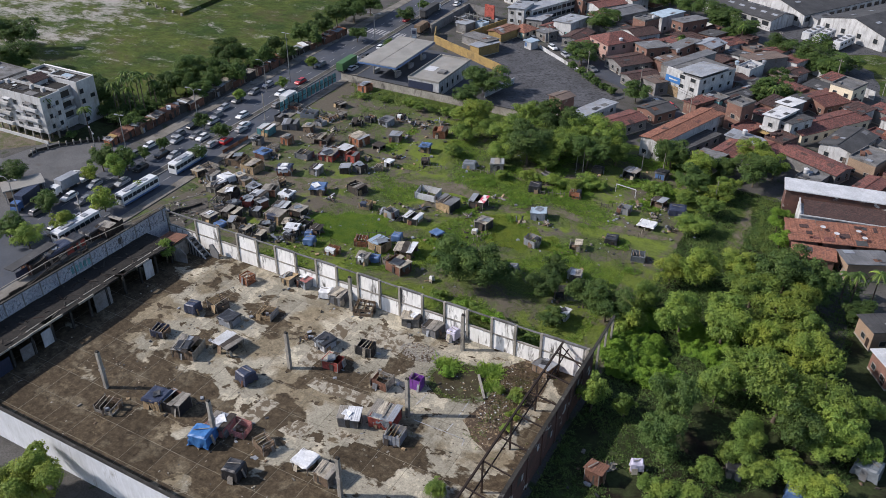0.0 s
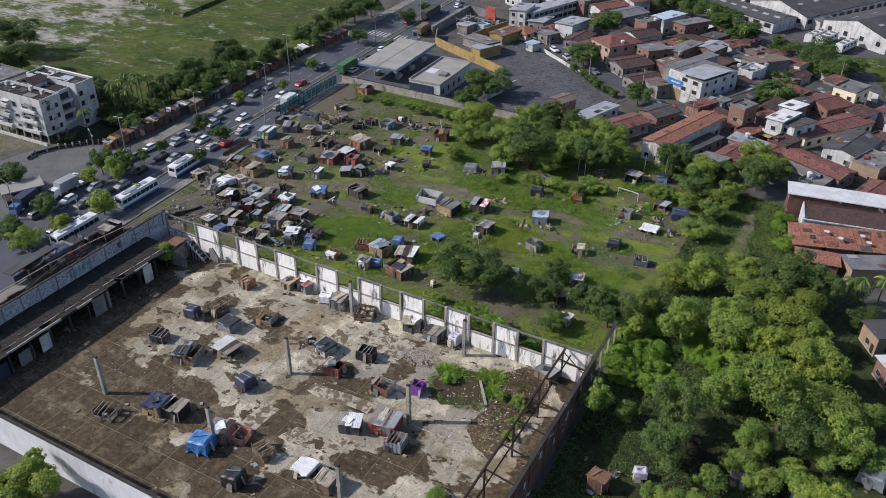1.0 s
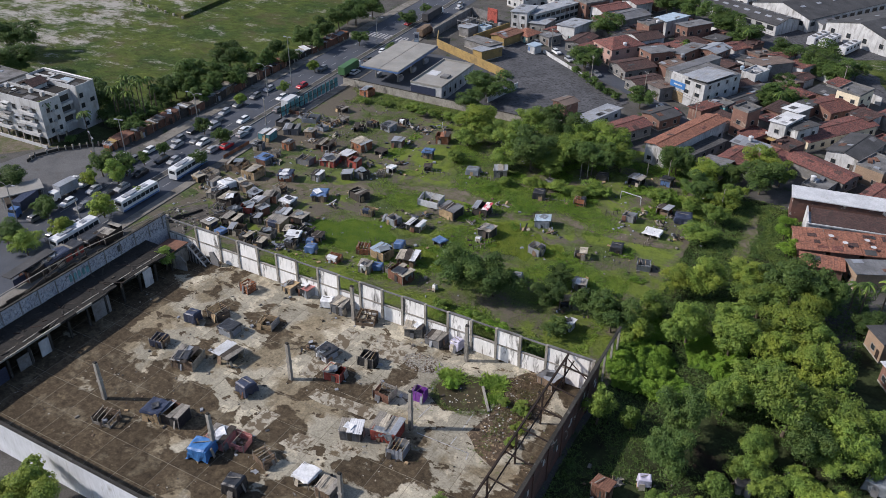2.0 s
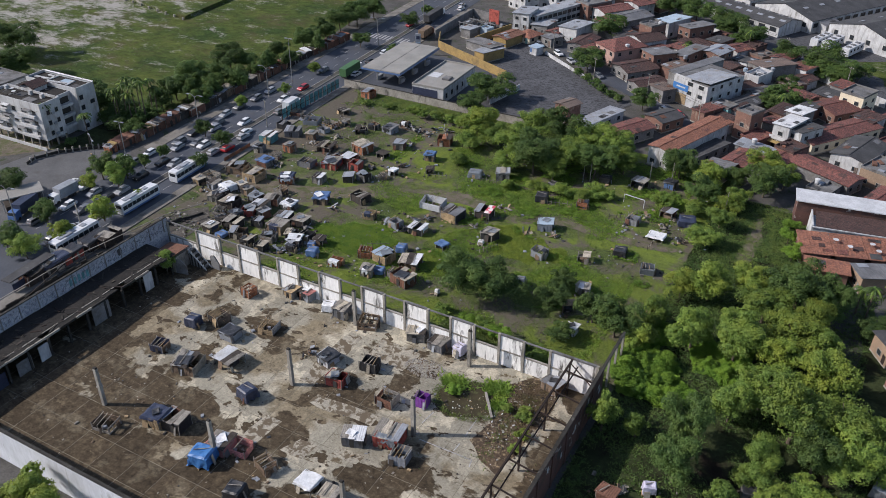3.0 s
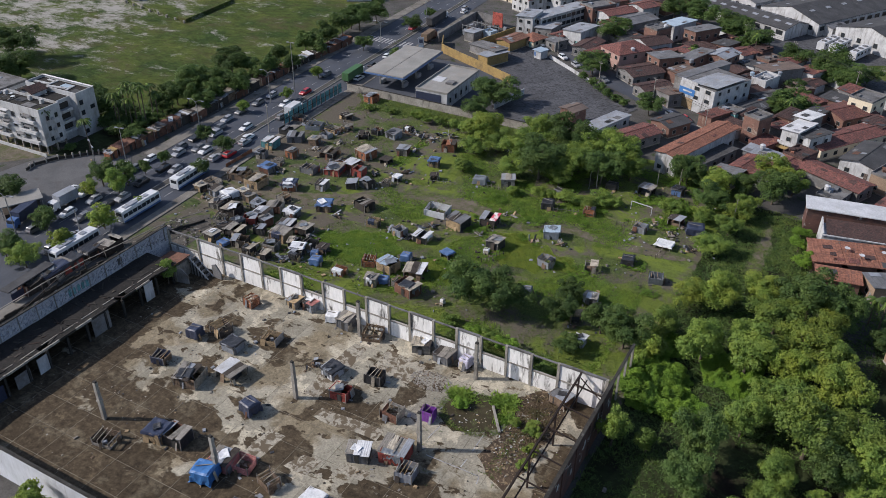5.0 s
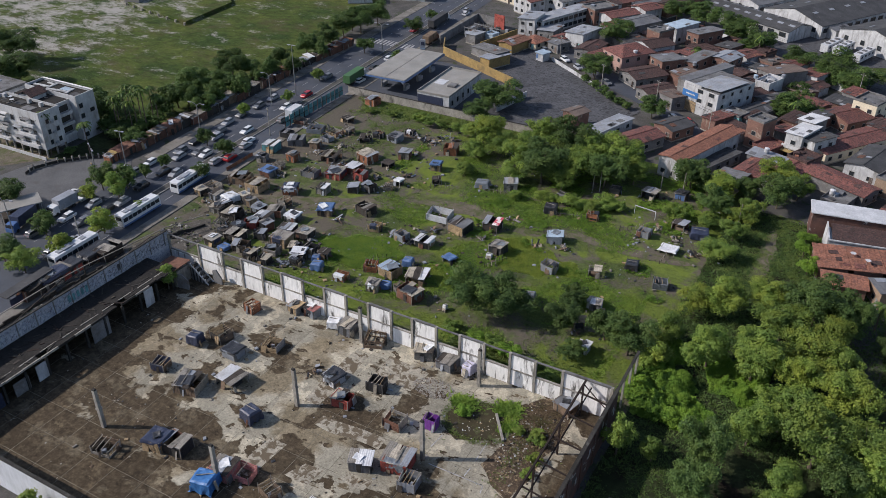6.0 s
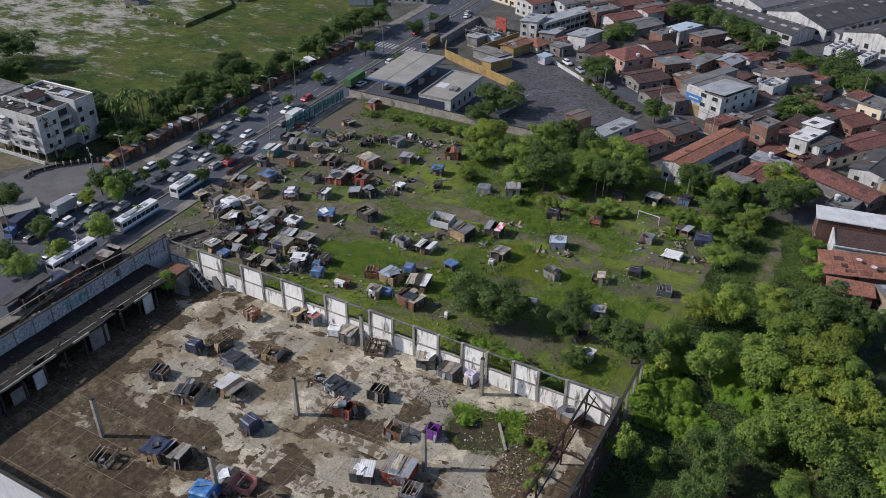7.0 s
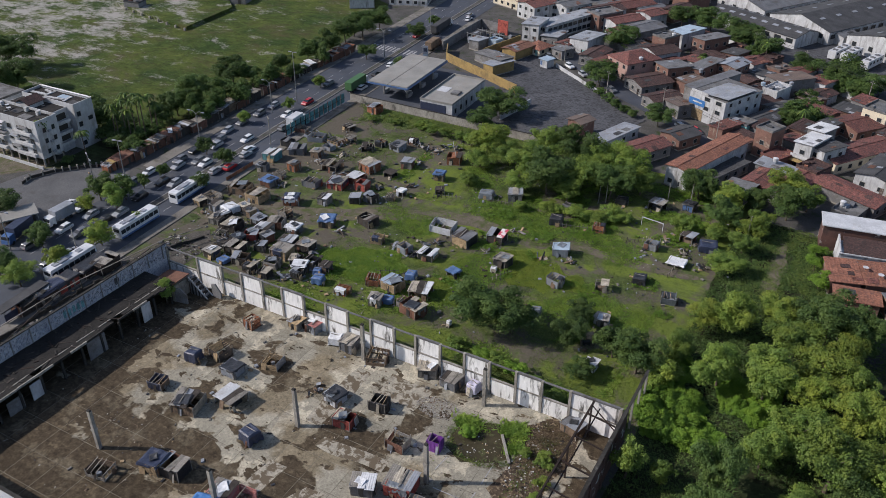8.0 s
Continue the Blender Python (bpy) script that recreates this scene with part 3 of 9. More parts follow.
# ---- parking lot and side street ----
sheet("parking_lot", [(-113, 233), (-127, 282), (-119, 284), (-108, 266), (-67, 237.5), (-74, 220), (-100, 208.5), (-116, 208.5)], 0.12, "asphalt_lot", "empty cracked asphalt parking lot", "parking lot", 0.3)
sheet("station_forecourt", [(-149, 208.5), (-116, 208.5), (-113, 233), (-119, 246), (-150, 246)], 0.11, "asphalt", "filling station forecourt of dark asphalt", "forecourt")
sheet("side_street", [(-124, 290), (-113, 288), (-100, 277.5), (-76, 257), (-61, 246.5), (-52, 238), (-38, 224), (-42, 221), (-56, 234), (-66, 241.5), (-81, 251), (-104, 270.5), (-119, 284)],
      0.13, "asphalt", "narrow asphalt side street with parked cars", "road", 0.2)

# ---- warehouse ruin ----
X0, X1, Y0, Y1 = -129.3, -30.8, 51.0, 109.5
sheet("floor", [(X0, Y0), (X1, Y0), (X1, Y1), (X0, Y1)], 0.102, "joint", "concrete subfloor of the roofless warehouse", "floor")


def wall_run(name, x0, y0, x1, y1, h, thick, material, label, cap=0.0):
    s = Shape()
    length = math.hypot(x1 - x0, y1 - y0)
    yaw = math.degrees(math.atan2(y1 - y0, x1 - x0))
    n = max(1, int(length / 4))
    for k in range(n):
        q = (k + 0.5) / n
        dh = noise.noise(Vector((x0 + k * 1.7, y0 * 0.3, h))) * 0.12
        s.box(x0 + (x1 - x0) * q, y0 + (y1 - y0) * q, 0, length / n, thick, h + dh, yaw)
    ob = structure(name, s, material, label, "wall")
    if cap:
        c = Shape().box((x0 + x1) / 2, (y0 + y1) / 2, h + 0.1, length, thick + 0.16, cap, yaw)
        part("coping", c, "concrete_dark", ob)
    return ob


# back wall: a frame of posts with white panels in every other bay
back = structure("wall_back", Shape().box(-114.9, Y1, 0, 28.8, 0.25, 3.2), "plaster_worn", "white plastered warehouse wall in a concrete frame, some bays open", "wall")
POSTS = [-129.1, -120.7, -114.4, -109.3, -104.1, -99.2, -94.1, -88.9, -84.0, -78.9, -73.9, -69.4, -64.4, -59.6, -54.8, -49.8, -45.1, -40.1, -31.6]
for k, x in enumerate(POSTS):
    part("post", Shape().box(x, Y1 - 0.05, 0, 0.45, 0.5, 7.0), "concrete", back)
for k in range(len(POSTS) - 1):
    a, b = POSTS[k] + 0.23, POSTS[k + 1] - 0.23
    mid, w = (a + b) / 2, b - a
    full = k == 1 or (k >= 3 and k % 2 == 1)
    if k == 0:
        full = False
    if k >= 3:
        part("panel", Shape().box(mid, Y1, 0, w, 0.22, 3.25 + rng.uniform(-0.1, 0.1)), "plaster_worn", back)
    part("rail", Shape().box(mid, Y1, 3.38, w, 0.34, 0.28), "concrete", back)
    if full:
        part("panel", Shape().box(mid, Y1 + 0.01, 3.66, w, 0.2, 3.0), "plaster_worn", back)
    part("beam", Shape().box(mid, Y1, 6.72, w, 0.4 if full else 0.26, 0.36 if full else 0.24), "concrete_roof", back)

left = wall_run("wall_left", X0, Y0, X0, Y1, 7.6, 0.3, "plaster_scrawl", "long weathered white wall with faded scrawls", 0.18)
for k in range(15):
    part("buttress", Shape().box(X0 + 0.2, Y0 + 2 + k * 3.95, 4.6, 0.12, 0.2, 2.95), "plaster_grey", left)
right = wall_run("wall_right", X1, Y0, X1, Y1 + 0.2, 6.8, 0.45, "brick_old", "crumbling old brick wall with white patches", 0.15)
part("free_beam", Shape().box(X1, 115.3, 6.3, 0.34, 11.0, 0.55), "concrete", right)
part("free_coping", Shape().box(X1, 115.3, 6.85, 0.46, 11.0, 0.1), "concrete_dark", right)
for y in (113.2, 117.0, 120.5):
    part("free_post", Shape().box(X1, y, 0, 0.34, 0.36, 6.3), "concrete", right)
for k in range(10):
    y = 54.0 + k * 5.6
    part("pilaster", Shape().box(X1 + 0.3, y, 0, 0.2, 0.6, 6.7), "brick_old", right)
    if k % 2 == 0:
        # flat plate on the brick face, dark as a shaded hole
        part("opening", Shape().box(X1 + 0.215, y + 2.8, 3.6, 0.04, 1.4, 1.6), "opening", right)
    part("patch", Shape().box(X1 + 0.215, y + 3.9, 2.5 + (k % 3), 0.03, 0.7, 1.2), "plaster_white", right)
front = wall_run("wall_front", X0, Y0, X1, Y0, 6.9, 0.35, "plaster_outer", "white plastered outer wall with a dark coping", 0.2)

# annex along the left wall: a slab roof on piers
bays = Shape()
for k in range(20):
    reach = rng.choice((7.9, 7.9, 7.8, 7.6, 7.7)) if k not in (7, 14) else 6.6
    bays.box(-129.12 + reach / 2, 54.3 + k * 2.5, 4.3 + rng.uniform(-0.06, 0.06), reach, 2.5, 0.3)
# the black carries the left wall's shade as well as grime
annex = structure("annex_roof", bays, "roof_black", "black slab roof of a lean-to, its edge broken", "roof")
for k in range(11):
    part("inner_beam", Shape().box(-122.5 + rng.uniform(-0.1, 0.1), 55.5 + k * 4.5, 4.56, 0.16, rng.uniform(2.4, 4.4), 0.12, rng.uniform(-1.5, 1.5)), "concrete", annex)
for k in range(14):
    y = 54.6 + k * 3.6
    if k not in (9, 12):
        part("edge_beam", Shape().box(-121.2 + rng.uniform(-0.08, 0.08), y, 4.25, 0.26, 3.5, rng.uniform(0.34, 0.46)), rng.choice(("concrete", "concrete", "concrete_dark")), annex)
for k in range(90):
    part("roof_debris", Shape().box(0, 0, 0, rng.uniform(0.3, 2.4), rng.uniform(0.1, 0.4), rng.uniform(0.05, 0.16)), rng.choice(("concrete_dark", "wood_dark", "wood_dark", "concrete_dark", "roof_black", "rust")), annex,
         at=pose(rng.uniform(-128.5, -121.6), rng.uniform(54, 102), 4.6, 0, 0, rng.uniform(0, 180)))
for k in range(12):
    y = 54.5 + k * 4.3
    # dark concrete on the piers deepens the shade below the roof
    part("pier", Shape().box(-121.3, y, 0, 0.4, 0.4, 4.05), "concrete_dark", annex)
for y, w, h, m in ((66.3, 3.0, 2.9, "plaster_grey"), (70.6, 2.4, 3.4, "plaster_white"), (60.5, 4.2, 3.0, "tarp_navy"), (83.5, 4.0, 4.0, "plaster_grey"), (95.5, 2.2, 4.0, "plaster_white")):
    part("infill", Shape().box(-121.35, y, 0, 0.16, w, h), m, annex)

# slabs of the floor, laid in a grid with open joints
slab = Shape().box(0, 0, 0, 1, 1, 0.05, 0, 0.996).mesh("slab")
NX, NY = 17, 11
floor_ob = bpy.data.objects["floor"]
for i in range(NX):
    for j in range(NY):
        w, d = (X1 - X0) / NX, (Y1 - Y0) / NY
        part("slab", slab, "slab", floor_ob,
             at=pose(X0 + (i + 0.5) * w, Y0 + (j + 0.5) * d, 0.06 + rng.uniform(0, 0.012)) @ Matrix.Diagonal((w - 0.07, d - 0.07, 1, 1)))

# remains of a pale screed on the slabs
for pts in ([(-71.2, 73.6), (-66.6, 73.2), (-65.4, 77.4), (-69.6, 77.0)], [(-78.0, 70.0), (-75.2, 70.4), (-74.6, 78.6), (-77.4, 78.8)], [(-73.4, 84.6), (-61.5, 84.8), (-61.0, 87.4), (-73.0, 87.0)],
            [(-78.6, 88.6), (-75.4, 88.4), (-75.0, 104.0), (-78.2, 104.2)], [(-62.8, 77.0), (-58.6, 76.6), (-58.2, 79.0), (-62.4, 79.2)], [(-72.0, 99.6), (-63.6, 98.8), (-63.2, 104.6), (-71.6, 105.6)]):
    sheet("worn_screed", pts, 0.1235, "screed", "pale worn screed left on the slab", "floor", 0.9, 0.7)

# faded white lines painted on the slabs
FLOOR_LINES = (((-52.7, 86.3), (-46.5, 86.4), (-43.3, 86.4), (-43.0, 84.9)), ((-46.7, 94.6), (-46.6, 90.5)), ((-46.7, 86.7), (-46.6, 88.7)), ((-53.8, 92.8), (-54.2, 89.6)))
for pts in FLOOR_LINES:
    s = Shape()
    for (ax, ay), (bx, by) in zip(pts, pts[1:]):
        s.beam((ax, ay, 0.124), (bx, by, 0.124), 0.16, 0.012)
    structure("floor_marking", s, "paint_line", "faded white line painted on the slab", "floor marking")

# free-standing pillars of the lost roof
pillar_label = "bare concrete roof pillar with a broken top"
for i, j in ((0, 0), (1, 0), (2, 0), (1, 1), (2, 1), (1, 2), (2, 2)):
    x, y = -103.0 + 24.47 * i, 67.2 + 19.5 * j
    p = thing("pillar", x, y, 0.1, rng.uniform(-3, 3), pillar_label, "pillar", "pillars of the warehouse")
    part("shaft", Shape().box(0, 0, 0, 0.62, 0.62, 7.9, 0, 0.9), "concrete", p)
    part("corbel", Shape().box(0, 0, 3.9, 0.78, 0.78, 0.35), "concrete", p)
    part("head", Shape().box(0, 0, 7.9, 0.6, 0.45, 0.3, 0, 0.8), "concrete_dark", p)

# remains of the roof frame along the right wall
truss = thing("roof_truss", -36.0, 50.0, 0, 0, "rusty steel roof frame remaining along the brick wall", "roof frame")
part("girder", Shape().beam((0, 3, 7.0), (0, 59, 7.0), 0.28, 0.4), "rust", truss)
part("girder", Shape().beam((1.1, 9, 5.9), (1.1, 59, 5.9), 0.16, 0.22), "rust", truss)
for k in range(10):
    y = 5.5 + k * 5.6
    part("rafter", Shape().beam((0, y, 7.0), (5.0, y - 0.5, 6.7), 0.16, 0.24), "rust", truss)
part("corner_brace", Shape().beam((0, 58, 7.0), (5.0, 54.6, 6.6), 0.12, 0.16), "rust", truss)
for k in range(6):
    part("post", Shape().box(0, 8.0 + k * 10, 0, 0.25, 0.25, 6.9), "rust", truss)


# ---- houses ----
WINDOW = {}
HOUSES = []
house_rng = random.Random(61)
PATCH = {"tile": ("tile_dark", "tile_orange", "tile_red", "sheet_dark", "tile_dark"), "shee": ("sheet_dark", "sheet_light", "concrete_roof", "sheet_grey", "rust_board")}


def window_mesh(w, h):
    """Frame and pane of a window of that size, facing -y."""
    key = (round(w, 1), round(h, 1))
    if key not in WINDOW:
        f = Shape()
        ring = [(-w / 2 - 0.07, -0.07), (w / 2 + 0.07, -0.07), (w / 2 + 0.07, h + 0.07), (-w / 2 - 0.07, h + 0.07), (-w / 2, 0), (w / 2, 0), (w / 2, h), (-w / 2, h)]
        f.v = [(x, -0.09, z) for x, z in ring] + [(x, 0.0, z) for x, z in ring]
        for k in range(4):
            j = (k + 1) % 4
            f.f += [(k, j, 4 + j, 4 + k), (8 + j, 8 + k, k, j)[::-1], (4 + k, 4 + j, 12 + j, 12 + k)]
        WINDOW[key] = (f.mesh("window"), Shape().box(0, 0.0, 0, w, 0.05, h).mesh("pane"))
        WINDOW[key][0].materials.append(MAT["kerb"])
        WINDOW[key][1].materials.append(MAT["glass"])
    return WINDOW[key]


def face_windows(owner, along, out, z, width, w, h, yaw, n, skip=()):
    """n windows in a row on one face of a house. along and out: the face's direction and distance."""
    fr, pane = window_mesh(w, h)
    c, s = math.cos(radians(yaw)), math.sin(radians(yaw))
    for k in range(n):
        if k in skip:
            continue
        q = (k + 0.5) / n * width - width / 2
        x, y = c * q + s * out, s * q - c * out
        win = part("window", fr, "kerb", owner, at=pose(x, y, z, 0, 0, yaw))
        part("pane", pane, "glass", win)


def roof_shape(kind, w, d, h, over=0.45, rise=None):
    s = Shape()
    a, b = w / 2 + over, d / 2 + over
    if kind == "flat":
        s.box(0, 0, h, w + 0.1, d + 0.1, 0.12)
        for x, y, sx, sy in ((-w / 2, 0, 0.2, d + 0.2), (w / 2, 0, 0.2, d + 0.2), (0, -d / 2, w - 0.2, 0.2), (0, d / 2, w - 0.2, 0.2)):
            s.box(x, y, h + 0.12, sx, sy, 0.5)
        return s
    if kind == "shed":
        r = rise or 0.09 * w
        n = max(2, int(2 * b / 1.1))
        line = [(-b, 0.0)]
        for k in range(1, n):
            y = -b + 2 * b * k / n
            line += [(y - 0.05, 0.0), (y - 0.04, 0.06), (y + 0.04, 0.06), (y + 0.05, 0.0)]
        line += [(b, 0.0), (b, -0.14), (-b, -0.14)]
        m = len(line)
        s.v = [(-a, y, h + 0.16 + z) for y, z in line] + [(a, y, h + r + 0.14 + z) for y, z in line]
        s.f = [tuple(range(m)), tuple(reversed(range(m, 2 * m)))] + [(i, m + i, m + (i + 1) % m, (i + 1) % m) for i in range(m)]
        return s
    if kind == "hip":
        r = rise or 0.2 * min(w, d)
        e = max(0.1, b - a * 0.8)
        vs = [(-a, -b, h), (a, -b, h), (a, b, h), (-a, b, h), (0, -e, h + r), (0, e, h + r)]
        s.add([(x, y, z - 0.15) for x, y, z in vs[:4]] + vs, [(3, 2, 1, 0), (0, 1, 5, 4), (1, 2, 6, 5), (2, 3, 7, 6), (3, 0, 4, 7), (4, 5, 8), (5, 6, 9, 8), (6, 7, 9), (7, 4, 8, 9)])
        return s
    r = rise or 0.115 * w
    s.prism([(-a, h - 0.1), (0, h + r - 0.1), (a, h - 0.1), (a, h + 0.06), (0, h + r + 0.06), (-a, h + 0.06)], -b, b)
    return s


def house(x, y, yaw, w, d, h, kind, roof, wall, label, group="houses of the neighbourhood", windows=True, name="house"):
    """A house with its long side along its own y where d > w; eaves at h."""
    HOUSES.append((x, y, max(w, d) / 2))
    g = thing(name, x, y, 0.0, yaw, label, "house" if name == "house" else name.replace("_", " "), group)
    body = Shape().box(0, 0, 0, w, d, h)
    if kind == "gable":
        body.prism([(-w / 2, h), (w / 2, h), (0, h + 0.10 * w)], -d / 2, d / 2)
    elif kind == "shed":
        body.prism([(-w / 2, h), (w / 2, h), (w / 2, h + 0.08 * w)], -d / 2, d / 2)
    part("wall", body, wall, g)
    part("roof", roof_shape(kind, w, d, h), roof, g)
    if kind == "gable":
        part("ridge_cap", Shape().box(0, 0, h + 0.115 * w + 0.03, 0.34, d + 0.9, 0.12), roof, g)
    part("plinth", Shape().box(0, 0, 0, w + 0.12, d + 0.12, 0.35), "concrete", g)
    a = w / 2 + 0.45
    for k in range(house_rng.randint(2, 4) if w * d > 30 else 1):
        px, py = house_rng.uniform(0.15, 0.8) * house_rng.choice((-1, 1)), house_rng.uniform(-0.4, 0.4) * d
        sx, sy = house_rng.uniform(0.7, 1.9), house_rng.uniform(0.8, 2.6)
        if kind == "gable":
            r = 0.115 * w
            spot = pose(px * a, py, h + 0.085 + r * (1 - abs(px)), 0, math.degrees(math.atan(r / a)) * (1 if px > 0 else -1), 0)
        elif kind == "shed":
            r = 0.09 * w
            spot = pose(px * a, py, h + 0.20 + r * (px + 1) / 2, 0, -math.degrees(math.atan(r / (2 * a))), 0)
        elif kind == "flat":
            spot = pose(px * w * 0.42, py, h + 0.12, 0, 0, house_rng.uniform(0, 90))
        else:
            continue
        part("roof_patch", Shape().box(0, 0, 0, sx, sy, 0.05 if kind != "flat" else house_rng.uniform(0.1, 0.7)), house_rng.choice(PATCH[roof[:4]] if roof[:4] in PATCH else PATCH["shee"]), g, at=spot)
    if windows:
        floors = max(1, int(h / 3.0))
        for f in range(floors):
            z = 1.1 + f * 2.9
            if z + 1.2 > h:
                break
            n = max(1, int(w / 3.0))
            face_windows(g, 0, d / 2 + 0.01, z, w, 1.2, 1.1, 0, n)
            m = max(1, int(d / 3.6))
            face_windows(g, 0, w / 2 + 0.01, z, d, 1.2, 1.1, 90, m)
        part("door", Shape().box(w * 0.3, -d / 2 - 0.02, 0.1, 0.9, 0.08, 2.1), rng.choice(("rust", "steel", "plaster_teal", "sheet_brown")), g)
    return g


def water_tank(x, y, z, material="sheet_blue", r=0.7):
    g = thing("water_tank", x, y, z, rng.uniform(0, 90), "round plastic water tank on a roof", "water tank", "roof tanks")
    part("tank", Shape().tube([(0, 0, 0, r * 0.85), (0, 0, 0.9, r), (0, 0, 1.0, r), (0, 0, 1.15, r * 0.4)], 10), material, g)
    part("lid", Shape().tube([(0, 0, 1.12, r * 0.42), (0, 0, 1.22, r * 0.38)], 10), material, g)


def satellite_dish(x, y, z):
    g = thing("satellite_dish", x, y, z, 40, "small white satellite dish on a mast", "satellite dish", "dishes")
    part("mast", Shape().tube([(0, 0, 0, 0.04), (0, 0, 0.9, 0.04)], 6), "steel", g)
    part("dish", Shape().tube([(0, 0, 0.9, 0.1), (0.08, -0.08, 1.05, 0.45), (0.1, -0.1, 1.12, 0.6)], 10), "sheet_white", g)

# houses of the blocks behind the lot: place, turn, width, depth, eaves, roof, walls
house(-104.6, 287.0, -14.0, 7.6, 10.5, 5.2, "shed", "sheet_light", "plaster_white", "two-storey white plastered house with a pale grey metal roof")
house(-117.8, 288.9, -4.0, 6.4, 8.0, 3.4, "shed", "sheet_light", "plaster_grey", "low grey rendered house with a pale grey metal roof")
house(-111.0, 283.6, -20.0, 4.6, 5.6, 3.0, "gable", "tile_red", "plaster_grey", "low grey rendered house with a worn red clay tile roof")
house(-126.2, 290.9, 1.0, 6.4, 9.6, 6.2, "shed", "sheet_light", "plaster_white", "two-storey white plastered shop with a pale grey metal roof")
house(-98.0, 278.0, -8.0, 6.5, 11.6, 3.4, "gable", "tile_dark", "plaster_grey", "low grey rendered house with a dark weathered tile roof")
house(-83.0, 273.0, -35.0, 10.5, 13.2, 6, "hip", "tile_red", "plaster_salmon", "two-storey salmon painted house with a worn red clay tile roof")
house(-78.8, 287.8, -36.3, 9.8, 10.0, 5, "gable", "tile_dark", "plaster_white", "low white plastered house with a dark weathered tile roof")
house(-60.9, 277.6, -18.4, 4.9, 13.8, 6, "shed", "sheet_grey", "brick_wall", "two-storey bare red-brick house with a grey fibre-cement roof")
house(-69.4, 271.2, -45.0, 8.0, 8.3, 6, "shed", "sheet_grey", "brick_wall", "two-storey bare red-brick house with a grey fibre-cement roof")
house(-74.3, 262.1, -37.9, 9.5, 11.8, 3.3, "gable", "tile_dark", "plaster_grey", "low grey rendered house with a dark weathered tile roof")
house(-66.5, 250.7, -37.2, 6.5, 10.3, 3.3, "gable", "tile_dark", "plaster_grey", "low stained grey plastered house with a dark weathered tile roof")
house(-60.6, 247.0, -38.8, 7.0, 5.0, 3.7, "shed", "sheet_brown", "plaster_grey", "low stained grey plastered house with a brown sheet roof")
house(-118.6, 276.9, -16.9, 6.8, 7.3, 2.6, "hip", "tile_orange", "plaster_cream", "low cream painted house with a orange clay tile roof")
house(-109.6, 277.0, -27.5, 5.4, 5.4, 2.9, "shed", "sheet_grey", "plaster_grey", "low grey rendered house with a grey fibre-cement roof")
house(-100.6, 314.7, -33.5, 8.1, 13.5, 5, "gable", "tile_red", "plaster_white", "low white plastered house with a worn red clay tile roof")
house(-91.3, 308.9, -28.2, 8.9, 14.0, 5, "gable", "sheet_grey", "plaster_grey", "low grey rendered house with a grey fibre-cement roof")
house(-76.0, 310.3, -24.0, 6.9, 12.3, 5.5, "shed", "sheet_blue", "plaster_white", "two-storey white plastered house with a bluish metal sheet roof")
house(-79.0, 295.0, -26.2, 5.7, 7.5, 7.5, "flat", "concrete_roof", "brick_wall", "tall two-storey bare red-brick house with a flat concrete roof")
house(-108.7, 316.0, -31.8, 7.8, 11.3, 6, "flat", "concrete_roof", "brick_wall", "two-storey bare red-brick house with a flat concrete roof")
house(-94.1, 328.0, -28.9, 8.2, 8.6, 5, "gable", "tile_red", "plaster_white", "low white plastered house with a worn red clay tile roof")
house(-53.2, 283.3, -18.3, 6.7, 9.0, 6, "gable", "sheet_light", "brick_wall", "two-storey bare red-brick house with a pale grey metal roof")
house(-65.7, 304.2, -34.2, 6.0, 11.1, 6.5, "shed", "sheet_grey", "brick_wall", "two-storey bare red-brick house with a grey fibre-cement roof")
house(-35.0, 281.3, -44.5, 7.4, 12.8, 5, "shed", "sheet_brown", "plaster_grey", "low grey rendered house with a brown sheet roof")
house(-36.9, 268.8, -20.9, 4.9, 8.0, 5.5, "flat", "plaster_white", "plaster_white", "two-storey white plastered house with a flat white roof")
house(-39.5, 263.8, -39.1, 7.3, 8.8, 3.3, "gable", "tile_dark", "brick_wall", "low bare red-brick house with a dark weathered tile roof")
house(-33.1, 261.1, -39.9, 8.0, 11.1, 3.1, "gable", "sheet_dark", "plaster_grey", "low grey rendered house with a dark sooty sheet roof")
house(-41.9, 273.4, -17.4, 5.4, 8.3, 3.3, "gable", "tile_dark", "brick_wall", "low bare red-brick house with a dark weathered tile roof")
house(-41.0, 242.2, -21.3, 5.7, 5.0, 3.7, "flat", "concrete_roof", "plaster_teal", "low teal painted house with a flat concrete roof")
house(-35.5, 251.2, -26.5, 6.4, 13.9, 3.3, "gable", "sheet_dark", "plaster_grey", "low grey rendered house with a dark sooty sheet roof")
house(-11.9, 259.6, -37.3, 10.0, 12.7, 3.3, "gable", "tile_red", "brick_wall", "low bare red-brick house with a worn red clay tile roof")
house(-7.6, 264.9, -21.3, 7.0, 8.5, 6.5, "flat", "concrete_roof", "plaster_cream", "two-storey cream painted house with a flat concrete roof")
house(-32.1, 231.1, -24.9, 4.9, 5.7, 8, "flat", "concrete_roof", "brick_wall", "tall two-storey bare red-brick house with a flat concrete roof")
terrace = house(-21.4, 231.8, -20.0, 4.6, 9.0, 6.8, "shed", "sheet_white", "plaster_white", "two-storey white plastered house with a white metal roof and a balcony")
part("balcony", Shape().box(0, -5.2, 3.1, 4.6, 1.5, 0.18), "concrete", terrace)
part("balustrade", Shape().box(0, -5.9, 3.28, 4.6, 0.1, 0.9), "plaster_white", terrace)
